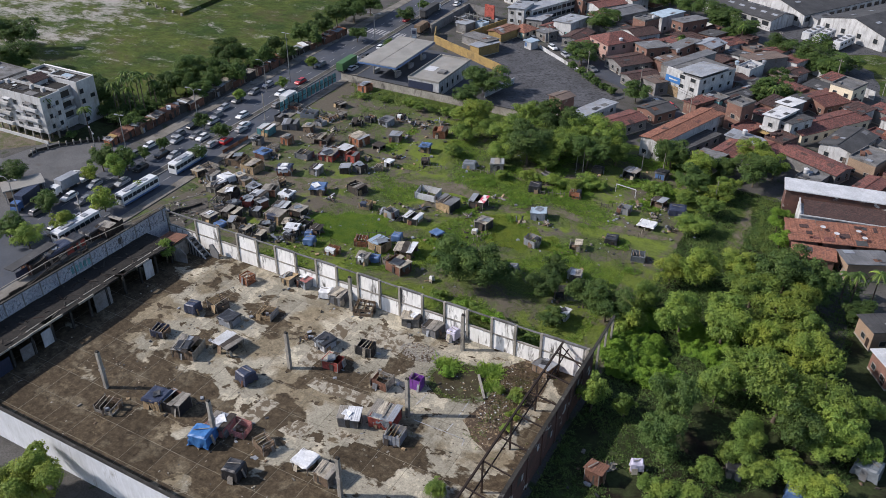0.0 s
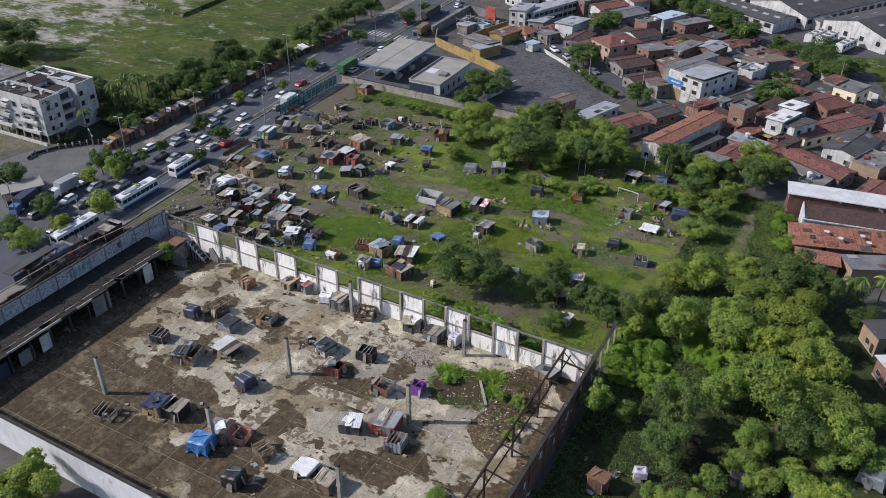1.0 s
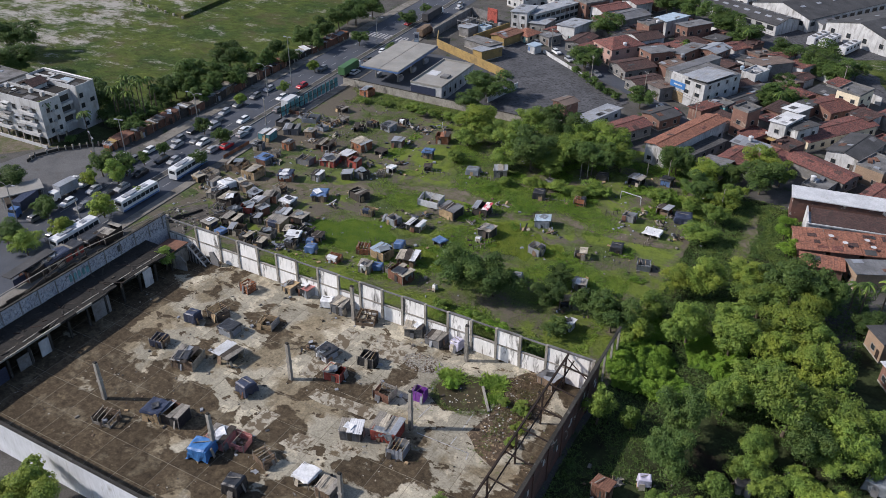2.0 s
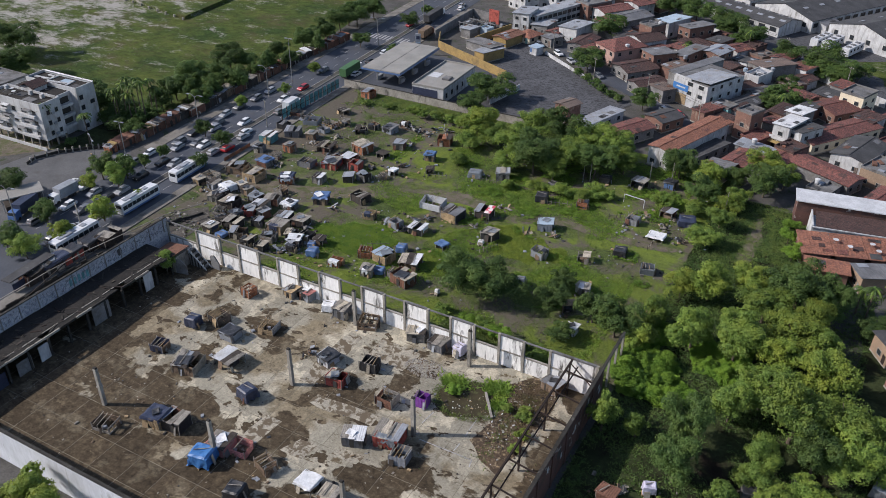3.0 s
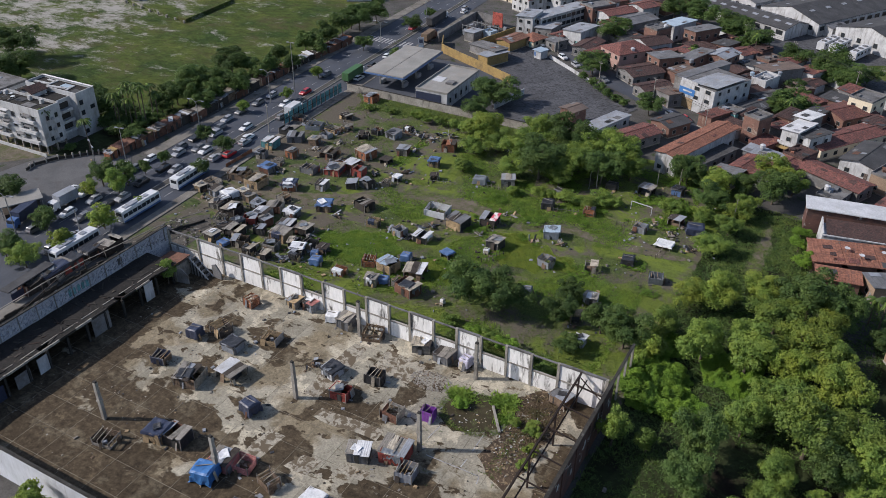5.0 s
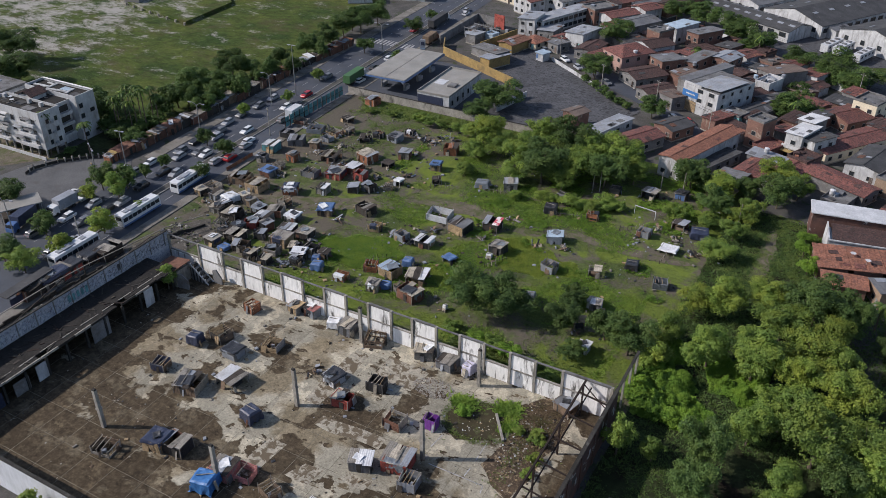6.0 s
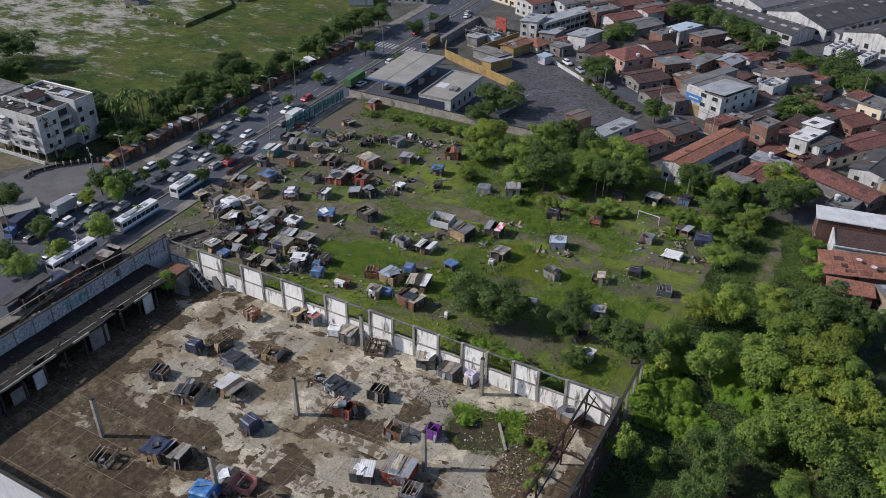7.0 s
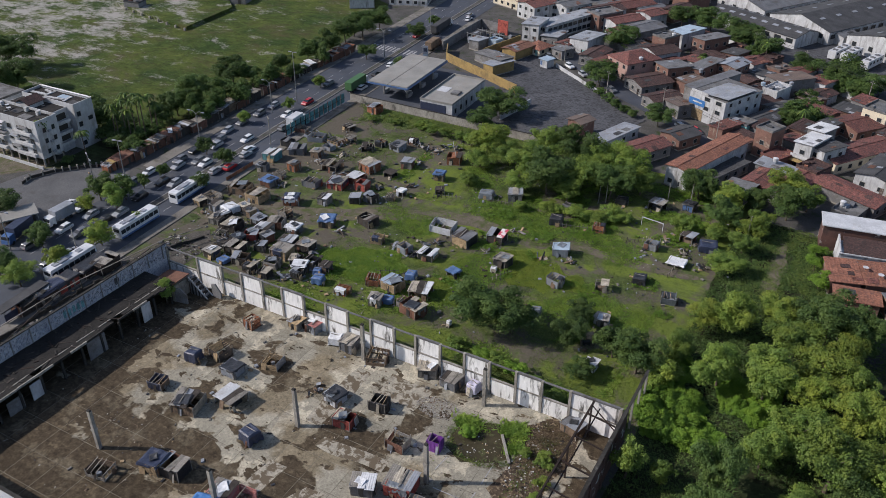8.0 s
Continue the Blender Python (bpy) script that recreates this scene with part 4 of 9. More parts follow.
for x in (-2.1, 0.0, 2.1):
    part("column", Shape().box(x, -5.8, 0, 0.22, 0.22, 3.1), "plaster_white", terrace)
# near-black plate painted as the shaded opening below the balcony
part("shutter", Shape().box(-0.6, -4.6, 0.1, 3.0, 0.12, 2.5), "opening", terrace)
part("awning", Shape().box(0, 0, 0, 4.8, 1.3, 0.08), "plaster_yellow", terrace, at=pose(0, -6.5, 2.7, 12, 0, 0))
house(-20.2, 239.7, -25.0, 4.7, 6.1, 7.2, "shed", "sheet_white", "plaster_grey", "tall narrow grey rendered house with a white metal roof")
house(-17.6, 231.2, -33.6, 5.6, 8.0, 6, "shed", "sheet_dark", "plaster_white", "two-storey white plastered house with a dark sooty sheet roof")
house(-10.0, 240.1, -35.0, 7.7, 26.0, 3.4, "gable", "tile_red", "plaster_cream", "low cream painted house with a worn red clay tile roof")
house(-2.9, 229.2, -17.0, 8.8, 15.1, 4.0, "gable", "sheet_dark", "plaster_white", "low white plastered house with a dark sooty sheet roof")
house(-29.4, 210.8, -16.0, 5.4, 9.0, 3.2, "gable", "tile_red", "brick_wall", "low bare red-brick house with a worn red clay tile roof")
house(-22.2, 211.6, -21.0, 6.0, 16.0, 3.2, "gable", "tile_red", "plaster_grey", "low grey rendered house with a worn red clay tile roof")
house(-9.8, 214.4, 64.0, 6.8, 18.0, 3.2, "gable", "tile_red", "plaster_grey", "low row of dwellings with a worn red clay tile roof")
house(-27.5, 218.8, 73.0, 4.2, 9.1, 3.1, "shed", "sheet_light", "plaster_grey", "low grey rendered house with a pale grey metal roof")
house(-43.6, 213.4, -19.0, 6.0, 28.0, 5.5, "gable", "tile_orange", "plaster_white", "two-storey white plastered house with a orange clay tile roof")
house(-33.4, 202.9, -14.7, 6.3, 7.1, 2.9, "shed", "sheet_grey", "plaster_grey", "low grey rendered house with a grey fibre-cement roof")
house(3.4, 219.6, -22.0, 7.0, 9.5, 4.6, "flat", "concrete_roof", "brick_tan", "tan brick house with a flat concrete roof")
house(-8.3, 205.4, -17.7, 5.8, 6.6, 2.3, "flat", "concrete_roof", "plaster_grey", "low grey rendered house with a flat concrete roof")
house(4.6, 204.4, -19.4, 4.9, 10.1, 3.7, "gable", "tile_red", "brick_wall", "low bare red-brick house with a worn red clay tile roof")
house(-80.2, 218.1, -23.3, 4.9, 5.4, 5, "gable", "sheet_brown", "brick_wall", "low bare red-brick house with a brown sheet roof")
house(-70.7, 217.2, -18.9, 4.9, 17.6, 2.9, "shed", "sheet_light", "plaster_white", "low white plastered house with a pale grey metal roof")
house(-60.6, 213.7, -27.9, 7.1, 13.2, 3.3, "gable", "tile_red", "plaster_grey", "low grey rendered house with a worn red clay tile roof")
house(-54.3, 227.0, -29.0, 7.1, 8.3, 3.3, "gable", "sheet_dark", "brick_wall", "low bare red-brick house with a dark sooty sheet roof")
house(-39.9, 212.3, -22.4, 6.6, 15.1, 2.5, "shed", "sheet_dark", "plaster_grey", "low grey rendered house with a dark sooty sheet roof")
house(-111.5, 323.7, -32.5, 9.3, 14.0, 5, "gable", "tile_dark", "plaster_white", "low white plastered house with a dark weathered tile roof")
house(-104.2, 336.1, -32.1, 9.6, 15.5, 5, "gable", "tile_red", "brick_wall", "low bare red-brick house with a worn red clay tile roof")
house(-124.1, 321.2, -27.2, 8.4, 12.8, 6, "gable", "sheet_grey", "plaster_white", "two-storey white plastered house with a grey fibre-cement roof")

# ---- apartment block ----
# two blocks joined by a narrower one, the front block on short columns; local x = 0 is the end towards the avenue
apt = thing("apartment_building", -193.3, 130.0, 0, 1.5, "weathered white apartment block on short columns, four storeys", "apartment building")
BLOCKS = ((-20.0, 0.0, 0.0, 6.6, 2.3, 11.9), (-20.0, -3.2, 6.6, 12.6, 0.0, 11.6), (-20.0, -0.5, 12.6, 18.8, 0.0, 12.0))
for x0, x1, y0, y1, z, top in BLOCKS:
    part("wall", Shape().box((x0 + x1) / 2, (y0 + y1) / 2, z, x1 - x0, y1 - y0, top - z), "apartment", apt)
    part("roof", Shape().box((x0 + x1) / 2, (y0 + y1) / 2, top, x1 - x0 - 0.5, y1 - y0 - 0.5, 0.06), "roof_black", apt)
for x0, x1, y0, y1, z, top in (BLOCKS[0], BLOCKS[2]):
    x, y, w, d = (x0 + x1) / 2, (y0 + y1) / 2, x1 - x0, y1 - y0
    s = Shape()
    s.v = [(x + e * (w / 2 - q), y + f * (d / 2 - q), zz) for zz in (top, top + 0.75) for q in (0.0, 0.24) for e, f in ((-1, -1), (1, -1), (1, 1), (-1, 1))]
    for i in range(4):
        j = (i + 1) % 4
        s.f += [(i, j, 8 + j, 8 + i), (4 + j, 4 + i, 12 + i, 12 + j), (8 + i, 8 + j, 12 + j, 12 + i)]
    part("parapet", s, "apartment", apt)
part("parapet_coping", Shape().box(-10.2, 18.6, 12.75, 19.6, 0.5, 0.12), "plaster_worn", apt)


def flat_window(x, y, z, w, h, yaw=0.0):
    fr, pane = window_mesh(w, h)
    part("pane", pane, "glass", part("window", fr, "kerb", apt, at=pose(x, y, z, 0, 0, yaw)))


apt_rng = random.Random(71)
for z in (3.3, 6.2, 9.1):
    for k, x in enumerate((-18.0, -14.2, -10.4, -6.4, -2.6)):
        flat_window(x, -0.02, z, 2.0 if k % 2 else 1.3, 1.3)
    for x in (-16.2, -5.2):
        part("balcony", Shape().box(x, -0.45, z - 0.6, 6.6, 0.9, 0.75), "apartment", apt)
    for x in (-17.0, -13.0, -8.6, -4.6):
        if apt_rng.random() < 0.75:
            part("awning", Shape().prism([(-1.4, 0.0), (1.4, 0.0), (1.4, 0.07), (-1.4, 0.07)], -0.5, 0.5), apt_rng.choice(("sheet_grey", "plaster_white", "sheet_light")), apt, at=pose(x, -0.62, z + 1.5, 16, 0, 0))
    for y in (2.2, 4.9):
        flat_window(0.01, y, z, 0.9, 1.2, 90)
    # loggias in the recess
    part("loggia_opening", Shape().box(-3.17, 9.6, z - 0.2, 0.08, 4.2, 1.7), "opening", apt)
    part("loggia_floor", Shape().box(-2.5, 9.6, z - 0.95, 1.5, 4.6, 0.16), "apartment", apt)
    part("loggia_front", Shape().box(-1.8, 9.6, z - 0.79, 0.12, 4.6, 0.7), "apartment", apt)
    flat_window(-0.49, 13.8, z, 1.2, 1.3, 90)
    part("cooling_unit", Shape().box(0.22, 3.5, z - 0.2, 0.45, 0.8, 0.55), "sheet_light", apt)
flat_window(-0.49, 17.2, 7.0, 1.5, 1.1, 90)
flat_window(-0.49, 13.8, 0.9, 1.2, 1.2, 90)
for k in range(7):
    part("column", Shape().box(-19.4 + k * 3.15, 0.3, 0, 0.4, 0.4, 2.3), "concrete", apt)
for y in (3.3, 6.3):
    part("column", Shape().box(-0.3, y, 0, 0.4, 0.4, 2.3), "concrete", apt)
part("plinth_wall", Shape().box(-10.0, -1.2, 0, 21.0, 0.25, 0.9), "apartment", apt)
part("stair_house", Shape().box(-12.5, 9.0, 11.6, 5.0, 4.4, 1.4), "apartment", apt)
part("stair_roof", roof_shape("gable", 4.8, 4.6, 12.9, 0.4, 1.3), "tile_dark", apt, at=pose(-12.5, 9.0, 0))
for x, y, sx, sy, a in ((-16.5, 15.2, 5.4, 0.9, 4), (-13.6, 16.4, 0.8, 3.6, 0), (-10.0, 14.6, 6.2, 0.8, 8), (-15.0, 17.4, 3.2, 0.7, -6), (-6.2, 15.8, 0.7, 3.4, 10)):
    part("roof_slab", Shape().box(x, y, 12.08, sx, sy, 0.22, a), "plaster_white", apt)
for x, y, sx, sy, m in ((-17.0, 3.4, 4.4, 2.6, "concrete_dark"), (-11.5, 4.2, 3.0, 2.4, "sheet_dark"), (-6.5, 2.6, 3.6, 2.4, "concrete_roof"), (-2.6, 4.2, 2.6, 2.0, "concrete_dark"), (-8.0, 16.6, 3.8, 2.0, "sheet_blue"), (-3.0, 15.0, 2.6, 2.0, "sheet_dark")):
    part("roof_patch", Shape().box(x, y, 12.08 if y > 12 else 11.98, sx, sy, 0.12), m, apt)
for k in range(12):
    part("roof_scrap", Shape().box(apt_rng.uniform(-18, -4), apt_rng.uniform(1.0, 11.0), 12.05, apt_rng.uniform(0.8, 3.4), 0.16, 0.14, apt_rng.uniform(0, 180)), apt_rng.choice(("wood_grey", "plaster_grey", "rust")), apt)
for x, y in ((-18.2, 4.8), (-9.2, 5.2), (-4.4, 4.9)):
    part("vent_stack", Shape().box(x, y, 11.9, 0.9, 0.9, 1.2), "apartment", apt)
satellite_dish(-208.6, 133.8, 11.96)
satellite_dish(-206.4, 132.6, 11.96)
house(-224.5, 141.5, 0, 12.0, 9.0, 10.5, "flat", "concrete_roof", "apartment", "grey apartment house with a cluttered flat roof", "apartment houses")

# ---- filling station ----
station = thing("filling_station_canopy", -141.3, 226.0, 0.1, 3.0, "flat filling station canopy, pale top and blue edge", "canopy")
for x in (-3.4, 3.4):
    part("deck", Shape().box(x, 0, 5.0, 6.6, 27.5, 0.5), "canopy", station)
part("gutter", Shape().box(0, 0, 5.0, 0.2, 27.5, 0.42), "concrete_roof", station)
for x, y, sx, sy in ((0, -13.9, 13.8, 0.2), (0, 13.9, 13.8, 0.2), (-6.9, 0, 0.2, 27.6), (6.9, 0, 0.2, 27.6)):
    part("fascia", Shape().box(x, y, 4.75, sx, sy, 0.5), "tarp_blue2", station)
for x in (-4.0, 4.0):
    for y in (-9, 0, 9):
        part("column", Shape().box(x, y, 0, 0.4, 0.4, 5.0), "steel", station)
        part("pump_island", Shape().box(x, y + 1.5, 0, 1.0, 2.6, 1.3), "sheet_light", station)
office = thing("station_building", -122.3, 220.5, 0.1, 2.0, "low white station shop with blue front and flat roof", "shop")
part("wall", Shape().box(0, 0, 0, 10.6, 22.5, 4.4), "plaster_white", office)
part("front", Shape().box(-1.0, -11.3, 0.3, 8.4, 0.14, 3.6), "tarp_navy", office)
part("roof", roof_shape("flat", 10.6, 22.5, 4.4), "canopy", office)
part("roof_patch", Shape().box(-2.5, -1.0, 4.55, 3.4, 4.0, 0.06), "sheet_white", office)
part("roof_vent", Shape().box(2.2, -2.5, 4.55, 2.4, 2.8, 0.5), "concrete_roof", office)
face_windows(office, 0, 5.31, 1.3, 22.0, 1.0, 1.5, 90, 6)
sign = thing("totem_sign", -145.4, 243.5, 0.1, 20.0, "tall white sign pillar with a dark roundel", "sign")
part("board", Shape().box(0, 0, 0, 1.8, 0.4, 7.5), "sheet_light", sign)
part("roundel", Shape().box(0, -0.25, 5.6, 1.2, 0.06, 1.2), "tarp_navy", sign)
part("band", Shape().box(0, -0.25, 4.2, 1.4, 0.06, 0.5), "sheet_blue", sign)

# ---- walls and fences ----
wall_run("boundary_wall", -151.0, 207.2, -82.0, 207.2, 2.3, 0.22, "concrete", "grey concrete boundary wall behind the lot", 0.1)
wall_run("lot_wall", -107.6, 266.5, -87.0, 250.8, 1.2, 0.25, "plaster_white", "low white wall along the parking lot")
wall_run("lot_wall", -104.4, 216.3, -101.5, 231.5, 2.0, 0.25, "plaster_white", "low white wall beside the parking lot")
wall_run("factory_wall", -65.0, 319.4, 0.0, 273.2, 2.6, 0.3, "plaster_white", "long stained white factory wall")
wall_run("yellow_wall", -142.6, 253.0, -109.0, 237.5, 3.0, 0.3, "plaster_yellow", "ochre painted yard wall")
wall_run("yellow_wall", -142.6, 253.0, -147.0, 262.0, 3.0, 0.3, "plaster_yellow", "ochre painted yard wall")
wall_run("yellow_wall", -133.5, 263.5, -128.5, 283.0, 3.0, 0.3, "plaster_yellow", "ochre painted yard wall")
wall_run("yard_wall", -149.0, 262.0, -149.5, 293.0, 3.2, 0.3, "plaster_grey", "grey yard wall along the avenue")
wall_run("yard_wall", -149.5, 293.0, -137.0, 290.0, 3.2, 0.3, "plaster_grey", "grey yard wall")
tagged(part("red_hoarding", Shape().box(-138.5, 289.0, 0, 4.5, 0.4, 5.2, -10), "red_board"), "red painted hoarding at the yard", "hoarding")
# flat sheet in the near-black opening colour, no depth cut
sheet("ditch", [(-3, 161), (4, 162), (7.5, 146), (6, 133), (3, 130), (1.0, 142)], 0.10, "opening", "dark ditch between the trees and the houses", "ditch", 0.6, 2.0)

teal = thing("site_hoarding", -151.4, 189.5, 0.1, 0.0, "tall teal panel hoarding with dark posts", "hoarding")
for k in range(13):
    y = -13.2 + k * 2.2
    part("panel", Shape().box(0, y + 1.1, 0.2, 0.06, 1.7, 2.9), "sheet_teal", teal)
    part("post", Shape().box(0.1, y, 0, 0.16, 0.16, 3.4), "rust", teal)
    part("rail", Shape().box(0.1, y + 1.1, 1.6, 0.1, 2.1, 0.12), "rust", teal)
mesh_fence = thing("barrier_fence", -147.6, 152.5, 0.05, 1.0, "orange plastic barrier mesh on stakes", "fence")
for k in range(6):
    part("stake", Shape().box(0, -5.3 + k * 2.1, 0, 0.07, 0.07, 1.3), "wood_grey", mesh_fence)
for k in range(5):
    part("netting", Shape().box(0, -4.25 + k * 2.1, 0.15, 0.03, 2.0, 1.0), "orange_board", mesh_fence)

# low fence round the plaza
plaza = thing("plaza_fence", -190.0, 130.0, 0.05, 0.0, "low concrete fence with posts round the plaza", "fence")
CURVE = [(-0.4, -9.4), (-1.3, -6.4), (1.0, -0.7), (3.5, 1.9), (5.7, 4.8), (8.1, 6.5), (9.3, 8.9)]
for (ax, ay), (bx, by) in zip(CURVE, CURVE[1:]):
    part("rail", Shape().beam((ax, ay, 0.5), (bx, by, 0.5), 0.18, 0.75), "concrete_dark", plaza)
    part("post", Shape().box(bx, by, 0, 0.35, 0.35, 1.5), "concrete", plaza)
    part("post", Shape().box((ax + bx) / 2, (ay + by) / 2, 0, 0.35, 0.35, 1.4), "concrete", plaza)

# ---- yard behind the ochre wall ----
for x, y, a, w, d, h, kd, rf, wl in ((-139.0, 270.0, -15, 4.5, 5.0, 3.4, "shed", "sheet_light", "plaster_grey"), (-134.0, 273.5, -15, 3.6, 3.6, 3.0, "flat", "sheet_blue", "sheet_blue"),
                                     (-122.5, 252.5, -25, 5.0, 9.0, 3.2, "shed", "sheet_light", "plaster_yellow"), (-127.0, 258.0, -25, 14.0, 5.5, 2.8, "shed", "concrete_roof", "plaster_grey"),
                                     (-123.5, 270.0, -15, 6.0, 10.0, 3.4, "gable", "rust_board", "plaster_yellow"), (-143.5, 279.0, -5, 3.0, 6.0, 2.6, "shed", "sheet_dark", "plaster_grey")):
    house(x, y, a, w, d, h, kd, rf, wl, "small workshop shed in the walled yard", "yard sheds", False, "workshop")

# posts, tanks and switchgear standing in the walled yard
yard_rng = random.Random(41)
gear = thing("switchgear", -139.0, 277.0, 0.05, -12.0, "cluster of steel posts and boxes in the walled yard", "switchgear")
for k in range(14):
    part("post", Shape().tube([(-6 + (k % 7) * 2.0, -4 + (k // 7) * 6.0, 0, 0.12), (-6 + (k % 7) * 2.0, -4 + (k // 7) * 6.0, yard_rng.uniform(3.0, 5.0), 0.1)], 6), "steel", gear)
for y in (-4, 2):
    part("crossbar", Shape().beam((-6.4, y, 3.4), (6.4, y, 3.4), 0.16), "steel", gear)
for k in range(20):
    part("cabinet", Shape().box(yard_rng.uniform(-6.5, 6.5), yard_rng.uniform(-6.0, 8.0), 0, yard_rng.uniform(0.7, 2.2), yard_rng.uniform(0.7, 1.6), yard_rng.uniform(0.8, 2.8), yard_rng.uniform(-20, 20)), yard_rng.choice(("sheet_light", "sheet_grey", "sheet_blue", "sheet_dark", "rust_board", "concrete_dark")), gear)
for k in range(6):
    a, b = yard_rng.uniform(-6, 6), yard_rng.uniform(-5, 7)
    part("pipe_run", Shape().beam((a, b, 2.2), (a + yard_rng.uniform(-5, 5), b + yard_rng.uniform(-3, 3), 2.6), 0.12), "steel", gear)
for x, y in ((-132.6, 268.0), (-130.8, 267.4)):
    water_tank(x, y, 0.05, "sheet_blue", 1.3)

# ---- factory beyond the street ----
def factory(x, y, yaw, w, d, h, roof, label, skylights=6):
    g = thing("factory_shed", x, y, 0, yaw, label, "factory", "factory sheds")
    body = Shape().box(0, 0, 0, w, d, h)
    body.prism([(-w / 2, h), (w / 2, h), (0, h + 0.115 * w)], -d / 2, d / 2)
    part("wall", body, "plaster_white", g)
    part("roof", roof_shape("gable", w, d, h, 0.3, 0.125 * w), roof, g)
    r = 0.125 * w
    for k in range(skylights):
        y0 = -d / 2 + d * (k + 0.6) / skylights
        for e in (-1, 1):
            m = w * 0.2
            part("skylight", Shape().box(0, 0, 0, 1.2, 2.4, 0.07), "sheet_light", g, at=pose(e * m, y0, h + 0.14 + r * (1 - m / (w / 2 + 0.3)), 0, e * math.degrees(math.atan(r / (w / 2 + 0.3))), 0))
    n = int(d / 4.5)
    face_windows(g, 0, w / 2 + 0.01, h * 0.45, d, 2.8, 1.6, 90, n)
    face_windows(g, 0, d / 2 + 0.01, h * 0.4, w, 1.6, 1.6, 0, 4)
    return g


factory(-55.4, 341.0, -117.0, 13.5, 40.0, 4.0, "sheet_dark", "long white factory shed with a dark roof and skylights", 8)
factory(-26.5, 371.0, -30.0, 27.0, 64.0, 4.8, "sheet_dark", "wide white factory hall with a dark patched roof", 7)
factory(-51.0, 386.0, -30.0, 24.0, 64.0, 4.8, "sheet_grey", "wide white factory hall with a grey patched roof", 7)
factory(3.0, 355.0, -32.0, 27.0, 62.0, 5.2, "sheet_dark", "wide white factory hall with a dark patched roof", 6)
factory(28.0, 341.0, -32.0, 22.0, 62.0, 5.2, "sheet_light", "white factory hall with a pale roof", 5)
house(-26.5, 342.5, -30, 6.0, 8.0, 3.6, "gable", "sheet_grey", "plaster_white", "low white annex between the factory halls", "factory sheds", False, "annex")
sheet("factory_yard", [(-64, 321), (1, 275), (25, 310), (-4, 322), (-30, 340), (-66, 342)], 0.05, "asphalt_lot", "worn asphalt factory yard", "ground", 0.6)
sheet("factory_grass", [(-16, 311), (-3, 299), (2, 277), (24, 309), (-3, 318)], 0.07, "grass_field", "weedy grass in the factory yard", "ground", 1.0, 2.0)
sheet("lane", [(-61.0, 311.0), (-47, 301.8), (-31.5, 294), (-23.2, 288), (-12.5, 278), (-14.5, 275.5), (-25.2, 284.5), (-33, 290.5), (-48.5, 298.5), (-62, 307)], 0.09, "earth", "narrow lane of bare soil behind the houses", "path", 0.4, 2.0)
for x, y, a in ((-25.6, 325.0, -19), (-21.6, 324.0, -19), (-14.6, 319.6, -19)):
    g = thing("site_trailer", x, y, 0.05, a, "long white trailer with roof vents", "trailer", "trailers")
    part("body", Shape().box(0, 0, 0.8, 2.7, 11.5, 2.7), "sheet_white", g)
    for k in range(3):
        part("roof_vent", Shape().box(0, -3.6 + k * 3.4, 3.5, 1.5, 1.2, 0.3), "sheet_grey", g)
    for k in range(4):
        part("window", Shape().box(1.36, -4 + k * 2.6, 2.0, 0.05, 1.2, 0.8), "glass", g)
    part("chassis", Shape().box(0, 0, 0.1, 2.2, 10, 0.7), "tyre", g)

# ---- buildings beside the thicket ----
white_hall = thing("storage_hall", 6.1, 193.7, 0, 9.5, "storage hall with a long white sheet roof and brown walls", "hall")
part("wall", Shape().box(0, 0, 0, 38.0, 5.6, 6.2), "brick_old", white_hall)
part("roof", Shape().box(0, -0.1, 6.2, 39.0, 6.4, 0.25), "sheet_white", white_hall)
for k in range(9):
    part("roof_rib", Shape().box(-17.6 + k * 4.4, -0.1, 6.45, 0.05, 6.4, 0.02), "sheet_white", white_hall)
side = thing("warehouse_wing", 6.9, 186.6, 0, 11.0, "low wing with a dark brown roof and white front wall", "warehouse")
part("wall", Shape().box(0, 0, 0, 31.0, 5.6, 4.2), "plaster_white", side)
part("roof", Shape().box(0, 0, 0, 30.2, 6.2, 0.2), "tile_dark", side, at=pose(0.5, 0.4, 4.5, 6, 0, 0))
part("gutter", Shape().box(0, -2.95, 4.1, 31.4, 0.25, 0.25), "plaster_white", side)
part("end_wall", Shape().prism([(-3.1, 0), (3.1, 0), (3.1, 5.3), (-3.1, 4.7)], -0.15, 0.15), "plaster_white", side, at=pose(-15.4, 0.3, 0, 0, 0, 90))
for x, y in ((-6.2, 174.4), (0.2, 176.4), (6.6, 178.4), (13.0, 180.4)):
    house(x, y, 108, 7.6, 5.7, 3.6, "shed", "tile_orange", "brick_wall", "row house with a red clay tile roof", "row houses", False)
house(-2.6, 167.2, 100, 4.0, 8.2, 3.2, "shed", "tile_orange", "brick_wall", "row house with a red clay tile roof and open porch", "row houses", False)
house(7.2, 169.0, -64, 5.6, 9.0, 3.8, "shed", "sheet_grey", "brick_tan", "small house with a grey sheet roof", "row houses")
house(13.6, 147.0, -58, 5.5, 9.0, 4.0, "shed", "sheet_dark", "brick_tan", "small house with a dark sheet roof", "row houses")
house(17.0, 137.0, -58, 6.0, 9.0, 4.0, "shed", "sheet_white", "brick_wall", "small house with a pale sheet roof", "row houses")
for x, y, z in ((-2.5, 176.2, 3.9), (0.5, 174.5, 4.0), (4.5, 178.0, 3.9), (6.0, 176.0, 3.7)):
    satellite_dish(x, y, z)
